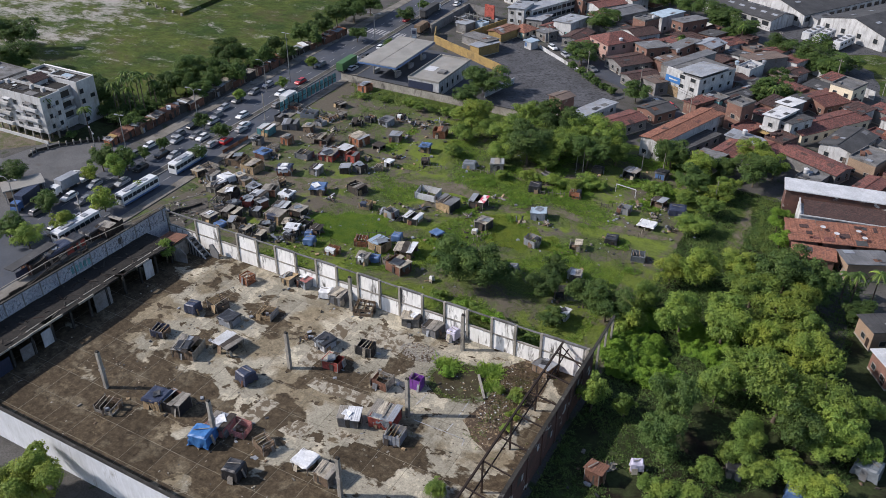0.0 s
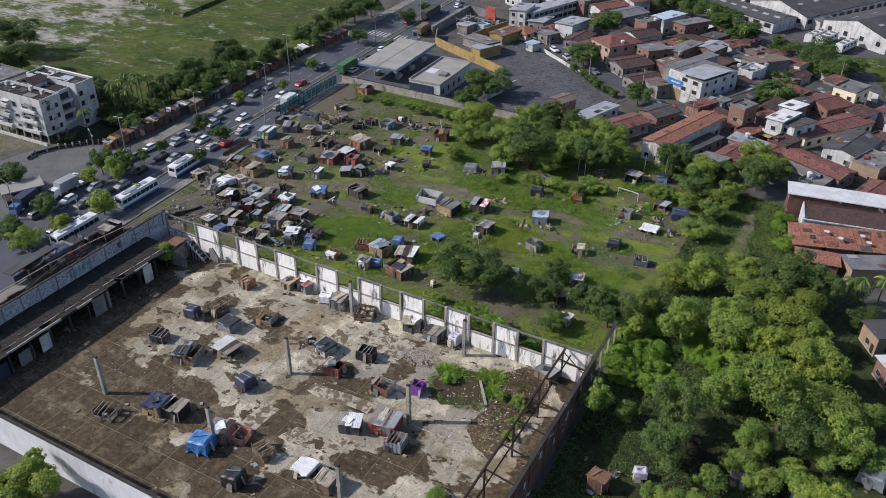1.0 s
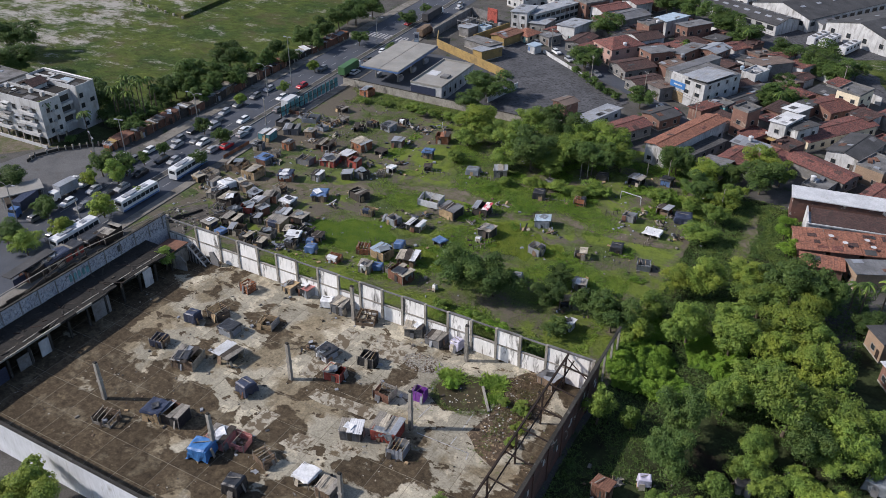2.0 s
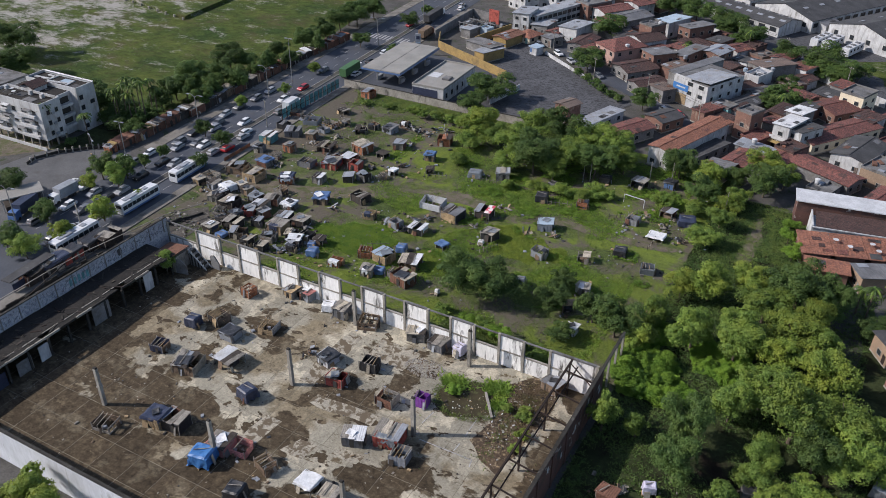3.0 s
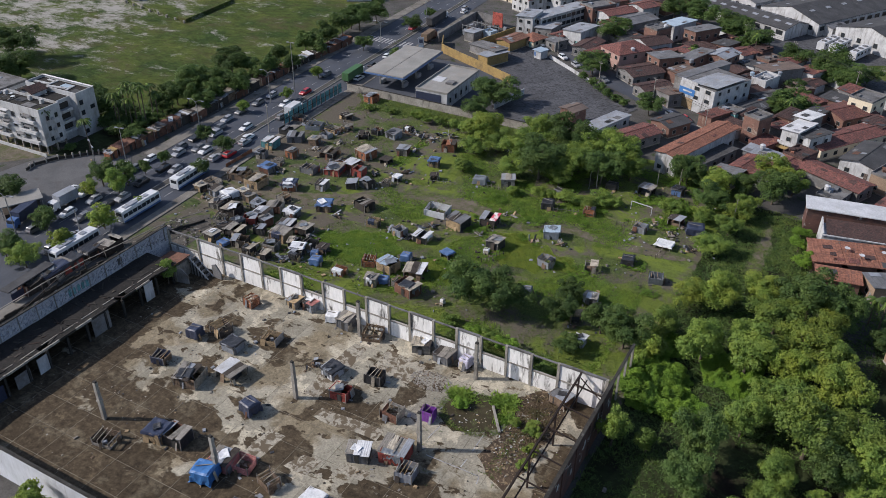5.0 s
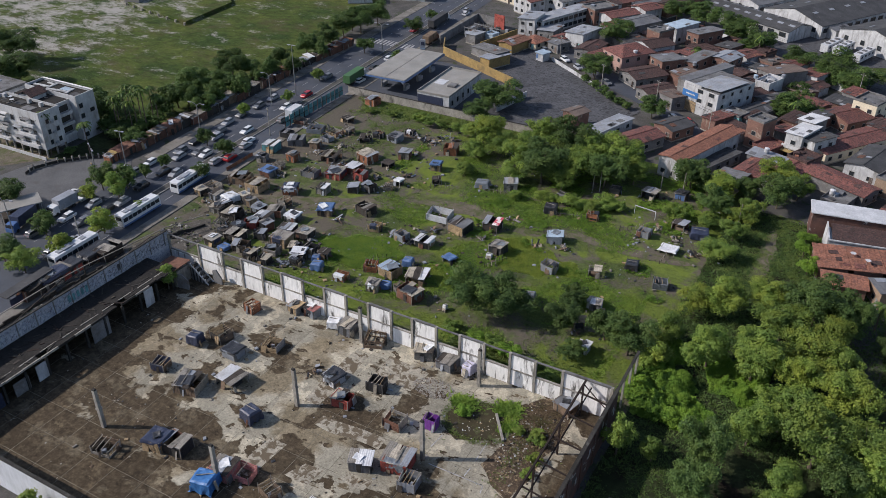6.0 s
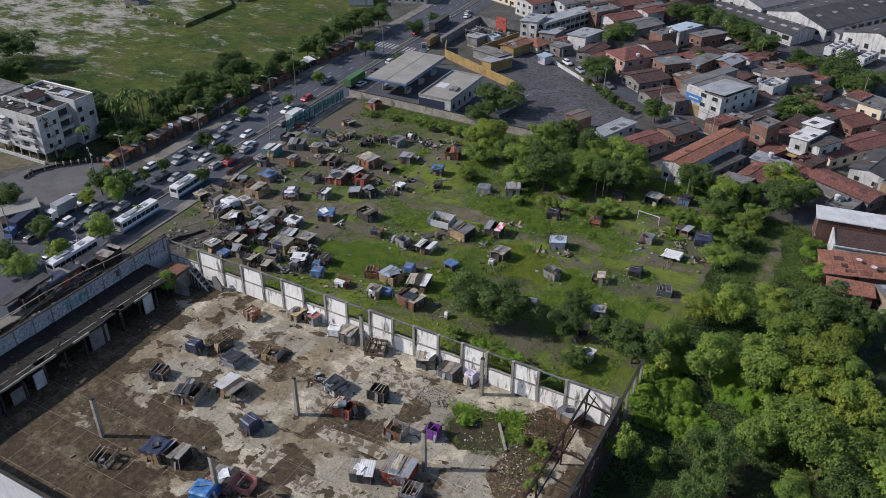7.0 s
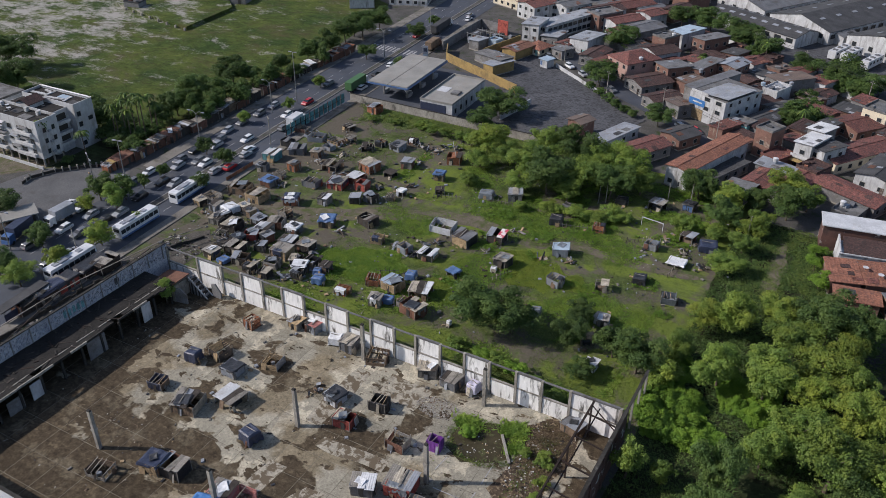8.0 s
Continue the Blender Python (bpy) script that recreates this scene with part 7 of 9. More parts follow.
shack("frame", -38.2, 176.2, -11, 3.2, 2.6, 2.2, "rust_board", "wood_dark", "rust-red open pole shelter with a dark blackened roof in weeds")
shack("tarp", -33.4, 175.1, 13, 4.1, 3.7, 2.2, "tarp_navy", "", "small shack wrapped in a dark blue tarpaulin in weeds")
shack("frame", -37.7, 165.6, -2, 3.5, 2.8, 1.2, "wood_grey", "tarp_white", "grey weathered open pole shelter with a white roof in weeds")
shack("junk", -32.0, 166.7, 19, 2.7, 2.2, 1.0, "wood_dark", "", "heap of scrap boards and sheets in weeds")
shack("pen", -57.6, 145.9, -10, 3.1, 2.5, 2.1, "sheet_light", "", "pale grey open-topped pen in weeds")
shack("frame", -48.7, 148.9, 17, 2.5, 2.1, 1.8, "wood_grey", "wood_pale", "grey weathered open pole shelter with a pale plank roof in weeds")
shack("tarp", -42.7, 155.4, 8, 2.8, 2.8, 2.0, "tarp_black", "", "small shack wrapped in a black plastic tarpaulin in weeds")
shack("pen", -35.4, 151.5, 15, 3.1, 2.5, 2.0, "tarp_grey", "", "grey open-topped pen in weeds")
shack("shed", -44.2, 137.7, 8, 1.9, 1.8, 2.0, "wood_grey", "sheet_white", "grey weathered shack with a white roof in weeds")
shack("shed", -136.4, 170.4, 3, 2.6, 2.6, 2.0, "wood_brown", "wood_grey", "brown plank shack with a grey weathered roof on soil")
shack("junk", -130.3, 173.9, -11, 3.2, 2.7, 1.1, "wood_brown", "", "heap of scrap boards and sheets on soil")
shack("pen", -137.4, 155.8, 3, 2.7, 2.1, 1.6, "wood_grey", "", "grey weathered open-topped pen on soil")
shack("junk", -133.7, 152.3, 21, 2.3, 2.1, 0.9, "wood_grey", "", "heap of scrap boards and sheets on soil")
shack("junk", -110.5, 180.2, 18, 2.3, 2.3, 0.9, "tarp_black", "", "heap of scrap boards and sheets on soil")
shack("junk", -94.2, 142.6, 18, 1.6, 1.5, 0.8, "sheet_light", "", "heap of scrap boards and sheets in weeds")
shack("junk", -89.5, 146.2, -13, 2.1, 1.7, 0.5, "wood_pale", "", "heap of scrap boards and sheets in weeds")
shack("junk", -81.7, 155.1, -11, 2.4, 1.8, 0.9, "wood_brown", "", "heap of scrap boards and sheets in weeds")
shack("junk", -73.0, 161.5, -1, 2.6, 2.0, 0.4, "wood_tan", "", "heap of scrap boards and sheets in weeds")
shack("junk", -146.5, 180.0, -3, 3.8, 3.5, 1.4, "sheet_light", "", "heap of scrap boards and sheets on soil")
shack("junk", -141.8, 181.3, -12, 3.7, 3.0, 1.4, "tarp_black", "", "heap of scrap boards and sheets on soil")
shack("junk", -134.9, 179.0, -13, 3.3, 2.8, 1.2, "sheet_light", "", "heap of scrap boards and sheets on soil")
shack("pen", -136.3, 175.6, -9, 3.1, 2.3, 1.6, "sheet_light", "", "pale grey open-topped pen on soil")
shack("junk", -116.9, 189.3, -2, 3.0, 2.6, 1.2, "sheet_white", "", "heap of scrap boards and sheets on soil")
shack("junk", -109.6, 187.8, 5, 3.1, 2.8, 1.4, "tarp_black", "", "heap of scrap boards and sheets in weeds")
shack("junk", -105.3, 192.4, 3, 2.7, 2.4, 1.2, "tarp_black", "", "heap of scrap boards and sheets in weeds")
shack("shed", -147.3, 171.9, 3, 3.4, 2.6, 2.0, "tarp_black", "sheet_grey", "black plastic shack with a grey roof on soil")
shack("frame", -134.1, 182.6, -11, 2.7, 2.6, 1.8, "wood_dark", "wood_grey", "dark blackened open pole shelter with a grey weathered roof on soil")
shack("pen", -125.2, 184.5, -7, 2.6, 2.6, 1.8, "tarp_black", "", "black plastic open-topped pen on soil")
shack("pen", -118.4, 190.2, 4, 2.5, 2.1, 1.6, "tarp_black", "", "black plastic open-topped pen on soil")
shack("junk", -133.1, 167.3, -10, 2.4, 2.2, 1.0, "wood_dark", "", "heap of scrap boards and sheets on soil")
shack("junk", -123.6, 164.8, 2, 2.7, 2.6, 1.0, "rust_board", "", "heap of scrap boards and sheets on soil")
shack("junk", -112.5, 163.6, -13, 2.2, 2.1, 1.0, "tarp_black", "", "heap of scrap boards and sheets on soil")
shack("junk", -105.9, 168.1, -14, 2.0, 1.8, 0.9, "tarp_black", "", "heap of scrap boards and sheets in weeds")
shack("shed", -133.9, 138.1, -16, 2.7, 2.2, 1.9, "wood_dark", "wood_grey", "dark blackened shack with a grey weathered roof on soil")
shack("junk", -130.5, 138.4, -17, 2.1, 2.0, 1.0, "wood_grey", "", "heap of scrap boards and sheets on soil")
shack("shed", -135.7, 133.1, -17, 2.6, 2.4, 1.9, "wood_dark", "sheet_grey", "dark blackened shack with a grey roof on soil")
shack("shed", -144.9, 135.2, -14, 2.7, 2.3, 1.9, "wood_dark", "wood_grey", "dark blackened shack with a grey weathered roof on soil")
shack("junk", -140.7, 132.6, 9, 2.5, 2.0, 1.0, "sheet_light", "", "heap of scrap boards and sheets on soil")
shack("shed", -125.6, 126.5, -13, 2.7, 2.3, 1.9, "wood_dark", "tarp_black", "dark blackened shack with a black plastic roof on soil")
shack("shed", -127.0, 123.3, -7, 2.5, 2.1, 1.9, "wood_grey", "sheet_light", "grey weathered shack with a pale grey roof on soil")
shack("shed", -115.7, 118.7, -6, 2.6, 2.2, 1.9, "wood_dark", "wood_grey", "dark blackened shack with a grey weathered roof on soil")
shack("shed", -111.8, 118.8, 2, 2.5, 2.3, 1.9, "tarp_black", "sheet_grey", "black plastic shack with a grey roof on soil")
shack("junk", -107.8, 120.5, 13, 2.1, 1.9, 1.2, "sheet_light", "", "heap of scrap boards and sheets in weeds")
shack("junk", -108.4, 130.5, -2, 1.8, 1.5, 1.0, "tarp_black", "", "heap of scrap boards and sheets in weeds")
shack("tarp", -102.6, 124.8, 17, 1.8, 1.5, 1.6, "tarp_blue2", "", "small shack wrapped in a blue tarpaulin in weeds")
shack("tarp", -122.9, 118.7, -10, 2.6, 2.3, 1.2, "tarp_blue2", "", "small shack wrapped in a blue tarpaulin on soil")
shack("shed", -126.7, 119.2, -5, 2.8, 2.6, 1.9, "wood_dark", "concrete", "dark blackened shack with a pale cement roof on soil")
shack("junk", -37.6, 170.7, 6, 2.2, 2.1, 1.2, "wood_dark", "", "heap of scrap boards and sheets in weeds")
shack("junk", -35.7, 175.3, -8, 1.8, 1.7, 1.2, "tarp_black", "", "heap of scrap boards and sheets in weeds")
shack("junk", -58.2, 155.4, -2, 1.9, 1.9, 1.0, "wood_dark", "", "heap of scrap boards and sheets in weeds")
shack("junk", -64.2, 153.3, 1, 1.6, 1.3, 1.0, "tarp_black", "", "heap of scrap boards and sheets in weeds")
shack("junk", -75.8, 149.6, -3, 1.7, 1.7, 0.8, "wood_grey", "", "heap of scrap boards and sheets in weeds")
shack("junk", -88.6, 140.9, 7, 1.8, 1.5, 1.0, "tarp_black", "", "heap of scrap boards and sheets in weeds")
shack("junk", -86.1, 148.1, -17, 2.2, 1.9, 0.8, "sheet_light", "", "heap of scrap boards and sheets in weeds")


# ---- trees ----
CROWN = {}


def crown_mesh(kind, seed, leaf, count, squat):
    """A crown of radius 1: leaf clumps on the skins of many lobes, with gaps."""
    r = np.random.RandomState(seed)
    lobes = r.randint(26, 37)
    c = r.normal(size=(lobes, 3))
    c /= np.linalg.norm(c, axis=1)[:, None]
    c *= (r.uniform(0.2, 0.82, lobes))[:, None]
    c[:, 2] = np.where(c[:, 2] < 0, c[:, 2] * 0.7, c[:, 2])
    rad = r.uniform(0.12, 0.34, lobes)
    k = r.choice(lobes, count, p=rad ** 2 / (rad ** 2).sum())
    d = r.normal(size=(count, 3))
    d /= np.linalg.norm(d, axis=1)[:, None]
    d[:, 2] = np.where(d[:, 2] < -0.55, -d[:, 2], d[:, 2])
    p = c[k] + d * (rad[k] * r.uniform(0.62, 1.22, count))[:, None]
    gap = np.array([noise.noise(Vector(q * 4.3)) for q in p])
    keep = gap > -0.24
    p, d = p[keep], d[keep]
    n = len(p)
    p[:, 2] *= squat
    nor = d * 0.9 + r.normal(size=(n, 3)) * 0.5 + np.array((0, 0, 0.3))
    nor /= np.linalg.norm(nor, axis=1)[:, None]
    t = np.cross(nor, r.normal(size=(n, 3)))
    t /= np.linalg.norm(t, axis=1)[:, None]
    b = np.cross(nor, t)
    s = (leaf * r.uniform(0.55, 1.25, n))[:, None]
    tri = np.stack([p - t * s, p + t * s * 0.5 - b * s * 0.7, p + t * s * 0.5 + b * s * 0.7 + nor * s * 0.2], 1).reshape(-1, 3)
    m = bpy.data.meshes.new("crown")
    m.from_pydata(tri.tolist(), [], np.arange(3 * n).reshape(-1, 3).tolist())
    m.materials.append(MAT["leaf_" + kind])
    return m


def trunk_mesh(seed):
    """A trunk of height 1 that divides into limbs; radius about 0.03."""
    r = random.Random(seed)
    s = Shape()
    lean = (r.uniform(-0.05, 0.05), r.uniform(-0.05, 0.05))
    s.tube([(0, 0, 0, 0.034), (0, 0, 0.05, 0.026), (lean[0] * 0.6, lean[1] * 0.6, 0.3, 0.021), (lean[0], lean[1], 0.55, 0.014)], 7)
    for k in range(5):
        a = k * 1.26 + r.uniform(-0.4, 0.4)
        l = r.uniform(0.18, 0.3)
        z = r.uniform(0.28, 0.5)
        s.tube([(lean[0] * z, lean[1] * z, z, 0.014), (math.cos(a) * l * 0.5, math.sin(a) * l * 0.5, z + 0.14, 0.009), (math.cos(a) * l, math.sin(a) * l, z + 0.3, 0.004)], 5)
    m = s.mesh("trunk")
    m.materials.append(MAT["bark"])
    return m


TRUNKS = [trunk_mesh(k) for k in range(4)]
TREE_WORDS = {"green": "broadleaf tree with a full mid-green crown", "dark": "dense dark-green broadleaf tree", "olive": "tree with a yellowish olive crown", "bright": "bright green leafy shrub"}
tree_rng = random.Random(21)


def tree(x, y, h, radius, kind):
    size = 0 if radius > 3.6 else (1 if radius > 2.0 else 2)
    key = (kind, size, tree_rng.randrange(3))
    if key not in CROWN:
        leaf, count = ((0.036, 17500), (0.052, 7800), (0.075, 3600))[size]
        CROWN[key] = crown_mesh(kind, len(CROWN) * 7 + 3, leaf, count, 0.85)
    shrub = h < 4.2
    g = thing("shrub" if shrub else "tree", x, y, 0.0, tree_rng.uniform(0, 360),
              TREE_WORDS[kind] if not shrub else "bushy %s shrub growing wild" % {"bright": "bright green", "green": "green", "dark": "dark green", "olive": "olive green"}[kind],
              "shrub" if shrub else "tree", "shrubs" if shrub else "trees")
    tr = part("trunk", TRUNKS[tree_rng.randrange(4)], "bark", g, at=Matrix.Diagonal((h * 0.9, h * 0.9, h * 0.95, 1)))
    top = 0.46 * h
    part("crown", CROWN[key], "leaf_green", g, at=Matrix.Translation((0, 0, h - top)) @ Matrix.Diagonal((radius * 1.08, radius * 1.08, max(top * 1.12, radius * 0.7), 1)))
    return g


PALM = {}


def palm(x, y, h):
    """A coconut palm: ringed stem and drooping feathered fronds."""
    if not PALM:
        r = random.Random(5)
        for k in range(14):
            a = k * 2.4
            f = Shape()
            pts = []
            up = r.uniform(0.1, 0.9)
            for i in range(7):
                q = i / 6
                rr = 2.6 * q
                pts.append(Vector((math.cos(a) * rr, math.sin(a) * rr, up * 1.6 * q - 2.4 * q * q * (1.1 - up * 0.4))))
            side = Vector((-math.sin(a), math.cos(a), 0))
            for i in range(1, 7):
                for e in (-1, 1):
                    for u in (0.0, 0.2, 0.4, 0.6, 0.8):
                        b = pts[i - 1].lerp(pts[i], u)
                        tip = b + side * e * (0.95 - 0.1 * i) + (pts[i] - pts[i - 1]) * 0.6 + Vector((0, 0, -0.3))
                        n = len(f.v)
                        f.v += [tuple(b), tuple(b + (pts[i] - pts[i - 1]) * 0.28), tuple(tip)]
                        f.f.append((n, n + 1, n + 2))
                f.beam(pts[i - 1], pts[i], 0.06)
            PALM[k] = f.mesh("frond")
            PALM[k].materials.append(MAT["leaf_dark" if k % 3 else "leaf_green"])
        PALM["stem"] = Shape().tube([(0, 0, 0, 0.24), (0.02, 0, 0.1, 0.17), (0.03, 0.01, 0.5, 0.14), (0, 0, 1.0, 0.11)], 8).mesh("stem")
        PALM["stem"].materials.append(MAT["bark"])
    g = thing("palm_tree", x, y, 0, tree_rng.uniform(0, 360), "tall palm tree with drooping feathery fronds", "palm tree", "palms")
    part("stem", PALM["stem"], "bark", g, at=Matrix.Diagonal((1, 1, h, 1)))
    for k in range(14):
        part("frond", PALM[k], "leaf_olive", g, at=Matrix.Translation((0, 0, h)) @ Matrix.Diagonal((0.78, 0.78, 0.9, 1)))

# trees and shrubs: place, height, crown radius
tree(-21.8, 147.7, 9.5, 5.0, "olive")
tree(-10.9, 145.5, 9.6, 5.7, "green")
tree(-6.1, 151.7, 12.3, 6.7, "dark")
tree(-27.0, 145.9, 7.0, 4.2, "olive")
tree(-13.1, 131.0, 11.7, 6.1, "green")
tree(-4.3, 136.9, 10.6, 6.2, "olive")
tree(-20.8, 130.5, 9.6, 5.0, "green")
tree(-6.4, 120.3, 9.7, 5.4, "green")
tree(1.1, 127.0, 11.7, 5.5, "olive")
tree(6.1, 118.4, 9.6, 5.4, "green")
tree(-0.6, 114.7, 13.4, 5.9, "green")
tree(-10.3, 114.8, 8.8, 4.9, "green")
tree(-15.2, 105.1, 11.7, 4.4, "dark")
tree(-14.7, 97.5, 9.0, 4.1, "dark")
tree(3.5, 109.7, 9.6, 4.5, "dark")
tree(9.0, 112.8, 10.1, 4.3, "green")
tree(-3.2, 105.3, 7.9, 4.4, "green")
tree(-27.9, 102.5, 8.0, 3.1, "green")
tree(-22.6, 103.9, 6.0, 2.5, "green")
tree(-34.2, 127.1, 9.0, 5.2, "dark")
tree(-39.4, 129.3, 7.0, 3.6, "dark")
tree(-65.2, 125.6, 10.0, 6.3, "dark")
tree(-58.6, 126.6, 9.0, 5.8, "dark")
tree(-7.4, 96.2, 5.0, 3.2, "green")
tree(-4.5, 101.8, 5.0, 3.1, "green")
tree(-0.8, 99.9, 5.0, 3.6, "green")
tree(7.5, 100.2, 6.0, 4.5, "olive")
tree(12.8, 112.1, 6.0, 3.4, "green")
tree(11.0, 120.3, 7.0, 4.4, "green")
tree(-28.6, 134.2, 7.0, 3.9, "green")
tree(-6.3, 129.9, 10.6, 4.1, "olive")
tree(7.2, 109.7, 7.0, 4.2, "green")
tree(-2.4, 144.9, 9.0, 4.0, "olive")
tree(-14.8, 152.2, 7.7, 4.6, "olive")
tree(-24.4, 123.2, 2.0, 3.7, "bright")
tree(-13.3, 89.8, 4.0, 3.1, "green")
tree(-8.6, 91.2, 4.0, 2.9, "green")
tree(3.5, 103.6, 5.0, 3.3, "green")
tree(9.1, 149.9, 5.0, 3.9, "dark")
tree(-47.6, 129.0, 6.0, 3.9, "dark")
tree(-48.2, 136.6, 5.0, 3.3, "dark")
tree(-28.8, 126.7, 6.0, 3.6, "green")
tree(0.4, 150.6, 10.1, 4.0, "dark")
tree(1.1, 137.9, 8.8, 4.1, "green")
tree(-2.9, 151.9, 7.0, 3.9, "dark")
tree(3.1, 127.9, 6.0, 3.5, "dark")
tree(-52.7, 98.6, 1.6, 1.6, "bright")
tree(-39.7, 98.6, 2.4, 1.9, "green")
tree(-38.4, 94.3, 1.8, 1.5, "olive")
tree(-38.3, 91.3, 1.6, 1.2, "green")
tree(-122.4, 101.4, 6.9, 2.6, "green")
tree(-92.6, 45.6, 9.0, 5.4, "olive")
tree(-94.7, 43.2, 8.0, 4.1, "olive")
tree(-42.2, 74.9, 2.0, 2.3, "green")
tree(-43.1, 99.2, 1.2, 1.3, "olive")
tree(-29.8, 117.3, 2.8, 3.0, "bright")
tree(-24.6, 114.3, 2.4, 3.3, "bright")
tree(-20.8, 114.8, 2.0, 3.1, "bright")
tree(-29.3, 115.9, 2.8, 2.5, "bright")
tree(-25.8, 121.5, 2.5, 3.0, "bright")
tree(-27.1, 115.8, 2.6, 3.0, "bright")
tree(-23.3, 118.4, 2.3, 3.0, "bright")
tree(-30.0, 121.1, 2.9, 2.6, "bright")
tree(-29.5, 125.0, 6.0, 3.0, "olive")
tree(-27.6, 115.2, 2.4, 2.3, "bright")
tree(-27.7, 124.2, 2.6, 2.4, "bright")
tree(-56.4, 116.3, 3.0, 2.5, "green")
tree(-52.5, 115.4, 3.2, 2.7, "bright")
tree(-48.2, 114.6, 3.0, 2.5, "green")
tree(-60.1, 116.6, 2.5, 2.1, "bright")
tree(-43.5, 112.8, 3.6, 2.9, "green")
tree(-42.5, 120.9, 3.9, 3.0, "dark")
tree(-65.7, 117.8, 2.2, 1.9, "green")
tree(-97.5, 194.1, 9.0, 6.1, "olive")
tree(-90.8, 191.8, 6.0, 5.0, "green")
tree(-81.0, 197.3, 11.0, 6.3, "green")
tree(-74.8, 181.4, 11.5, 7.6, "dark")
tree(-73.7, 197.3, 12.6, 6.6, "dark")
tree(-68.2, 187.4, 11.0, 6.9, "green")
tree(-65.0, 197.1, 11.0, 6.5, "green")
tree(-58.4, 195.7, 11.0, 6.4, "green")
tree(-54.4, 192.1, 8.0, 4.4, "green")
tree(-60.2, 186.4, 10.3, 5.9, "dark")
tree(-82.6, 186.5, 10.0, 5.4, "green")
tree(-68.9, 180.2, 8.0, 4.6, "green")
tree(-81.0, 179.8, 6.0, 4.4, "green")
tree(-95.7, 186.4, 5.0, 4.3, "green")
tree(-93.3, 175.5, 4.0, 3.5, "green")
tree(-42.6, 197.6, 8.6, 5.2, "dark")
tree(-33.6, 195.1, 8.0, 4.7, "olive")
tree(-32.5, 185.5, 8.0, 5.0, "dark")
tree(-33.6, 180.8, 4.0, 3.6, "green")
tree(-26.2, 184.1, 6.0, 3.6, "olive")
tree(-22.7, 208.4, 8.0, 5.3, "olive")
tree(-20.7, 197.4, 9.2, 5.6, "dark")
tree(-17.2, 204.1, 7.0, 3.9, "green")
tree(-25.6, 185.4, 4.0, 2.6, "olive")
tree(-26.6, 177.2, 5.6, 3.6, "green")
tree(-11.6, 178.0, 4.6, 2.3, "bright")
tree(-9.8, 171.0, 4.6, 2.5, "bright")
tree(-28.2, 168.0, 5.0, 4.4, "green")
tree(-40.7, 179.8, 4.0, 3.3, "green")
tree(-12.2, 184.0, 3.6, 2.2, "bright")
tree(-37.0, 197.0, 6.0, 3.6, "dark")
tree(-64.1, 174.7, 2.6, 3.3, "green")
tree(-61.7, 174.6, 2.2, 2.4, "green")
tree(-58.9, 173.8, 2.8, 3.0, "green")
tree(-70.2, 173.2, 2.4, 2.7, "green")
tree(-56.3, 177.0, 3.0, 3.3, "green")
tree(-53.5, 177.3, 2.2, 2.4, "green")
tree(-67.7, 174.3, 1.8, 2.1, "green")
tree(-76.7, 171.0, 2.5, 2.4, "green")
tree(-120.9, 200.8, 2.2, 2.9, "green")
tree(-105.6, 219.1, 8.0, 7.9, "dark")
tree(-106.6, 209.2, 5.8, 4.8, "dark")
tree(-90.0, 259.4, 8.0, 6.0, "dark")
tree(-62.9, 235.1, 6.9, 5.0, "dark")
tree(-89.8, 252.9, 2.5, 2.3, "dark")
tree(-85.6, 249.5, 2.5, 2.2, "dark")
tree(-81.8, 245.9, 2.6, 2.4, "dark")
tree(-78.0, 242.6, 2.6, 2.4, "dark")
tree(-74.9, 240.5, 2.4, 2.1, "dark")
tree(-71.8, 238.1, 2.4, 2.1, "dark")
tree(-93.7, 293.0, 9.2, 7.2, "dark")
tree(-58.0, 321.4, 9.2, 8.2, "dark")
tree(-47.3, 308.8, 9.2, 6.8, "dark")
tree(-50.0, 304.4, 6.0, 4.7, "dark")
tree(-56.8, 316.6, 8.0, 6.5, "dark")
tree(-23.7, 290.4, 6.9, 5.9, "dark")
tree(-18.2, 287.7, 6.0, 4.8, "dark")
tree(-13.6, 284.6, 6.0, 4.8, "dark")
tree(-28.4, 272.3, 5.8, 3.7, "dark")
tree(-25.7, 265.9, 5.8, 3.6, "dark")
tree(-30.4, 255.5, 5.8, 4.0, "dark")
tree(-88.7, 257.1, 8.0, 6.0, "dark")
tree(-64.3, 291.3, 5.0, 2.7, "dark")
tree(-31.5, 299.6, 7.0, 6.8, "dark")
tree(-21.8, 293.8, 9.2, 8.9, "dark")
tree(-16.1, 290.0, 7.0, 7.1, "dark")
tree(-71.1, 327.7, 10.3, 7.8, "dark")
tree(-82.6, 330.2, 9.2, 7.4, "dark")
tree(-27.7, 257.8, 6.0, 6.0, "dark")
tree(-30.0, 253.2, 5.0, 3.9, "dark")
tree(-21.2, 258.2, 5.0, 4.0, "dark")
tree(-9.5, 292.7, 6.0, 5.3, "dark")
tree(-167.0, 124.6, 7.5, 4.0, "dark")
tree(-160.9, 123.9, 7.4, 4.0, "green")
tree(-162.1, 128.0, 6.9, 3.6, "dark")
tree(-150.7, 110.3, 6.0, 3.6, "olive")
tree(-151.9, 99.6, 6.0, 3.5, "olive")
tree(-152.5, 90.9, 6.5, 4.0, "green")
tree(-150.3, 120.6, 4.0, 2.0, "olive")
tree(-165.5, 119.5, 4.5, 2.3, "olive")
tree(-161.7, 140.3, 4.6, 1.9, "dark")
tree(-162.5, 134.2, 4.6, 1.8, "dark")
tree(-161.1, 103.2, 5.2, 2.7, "dark")
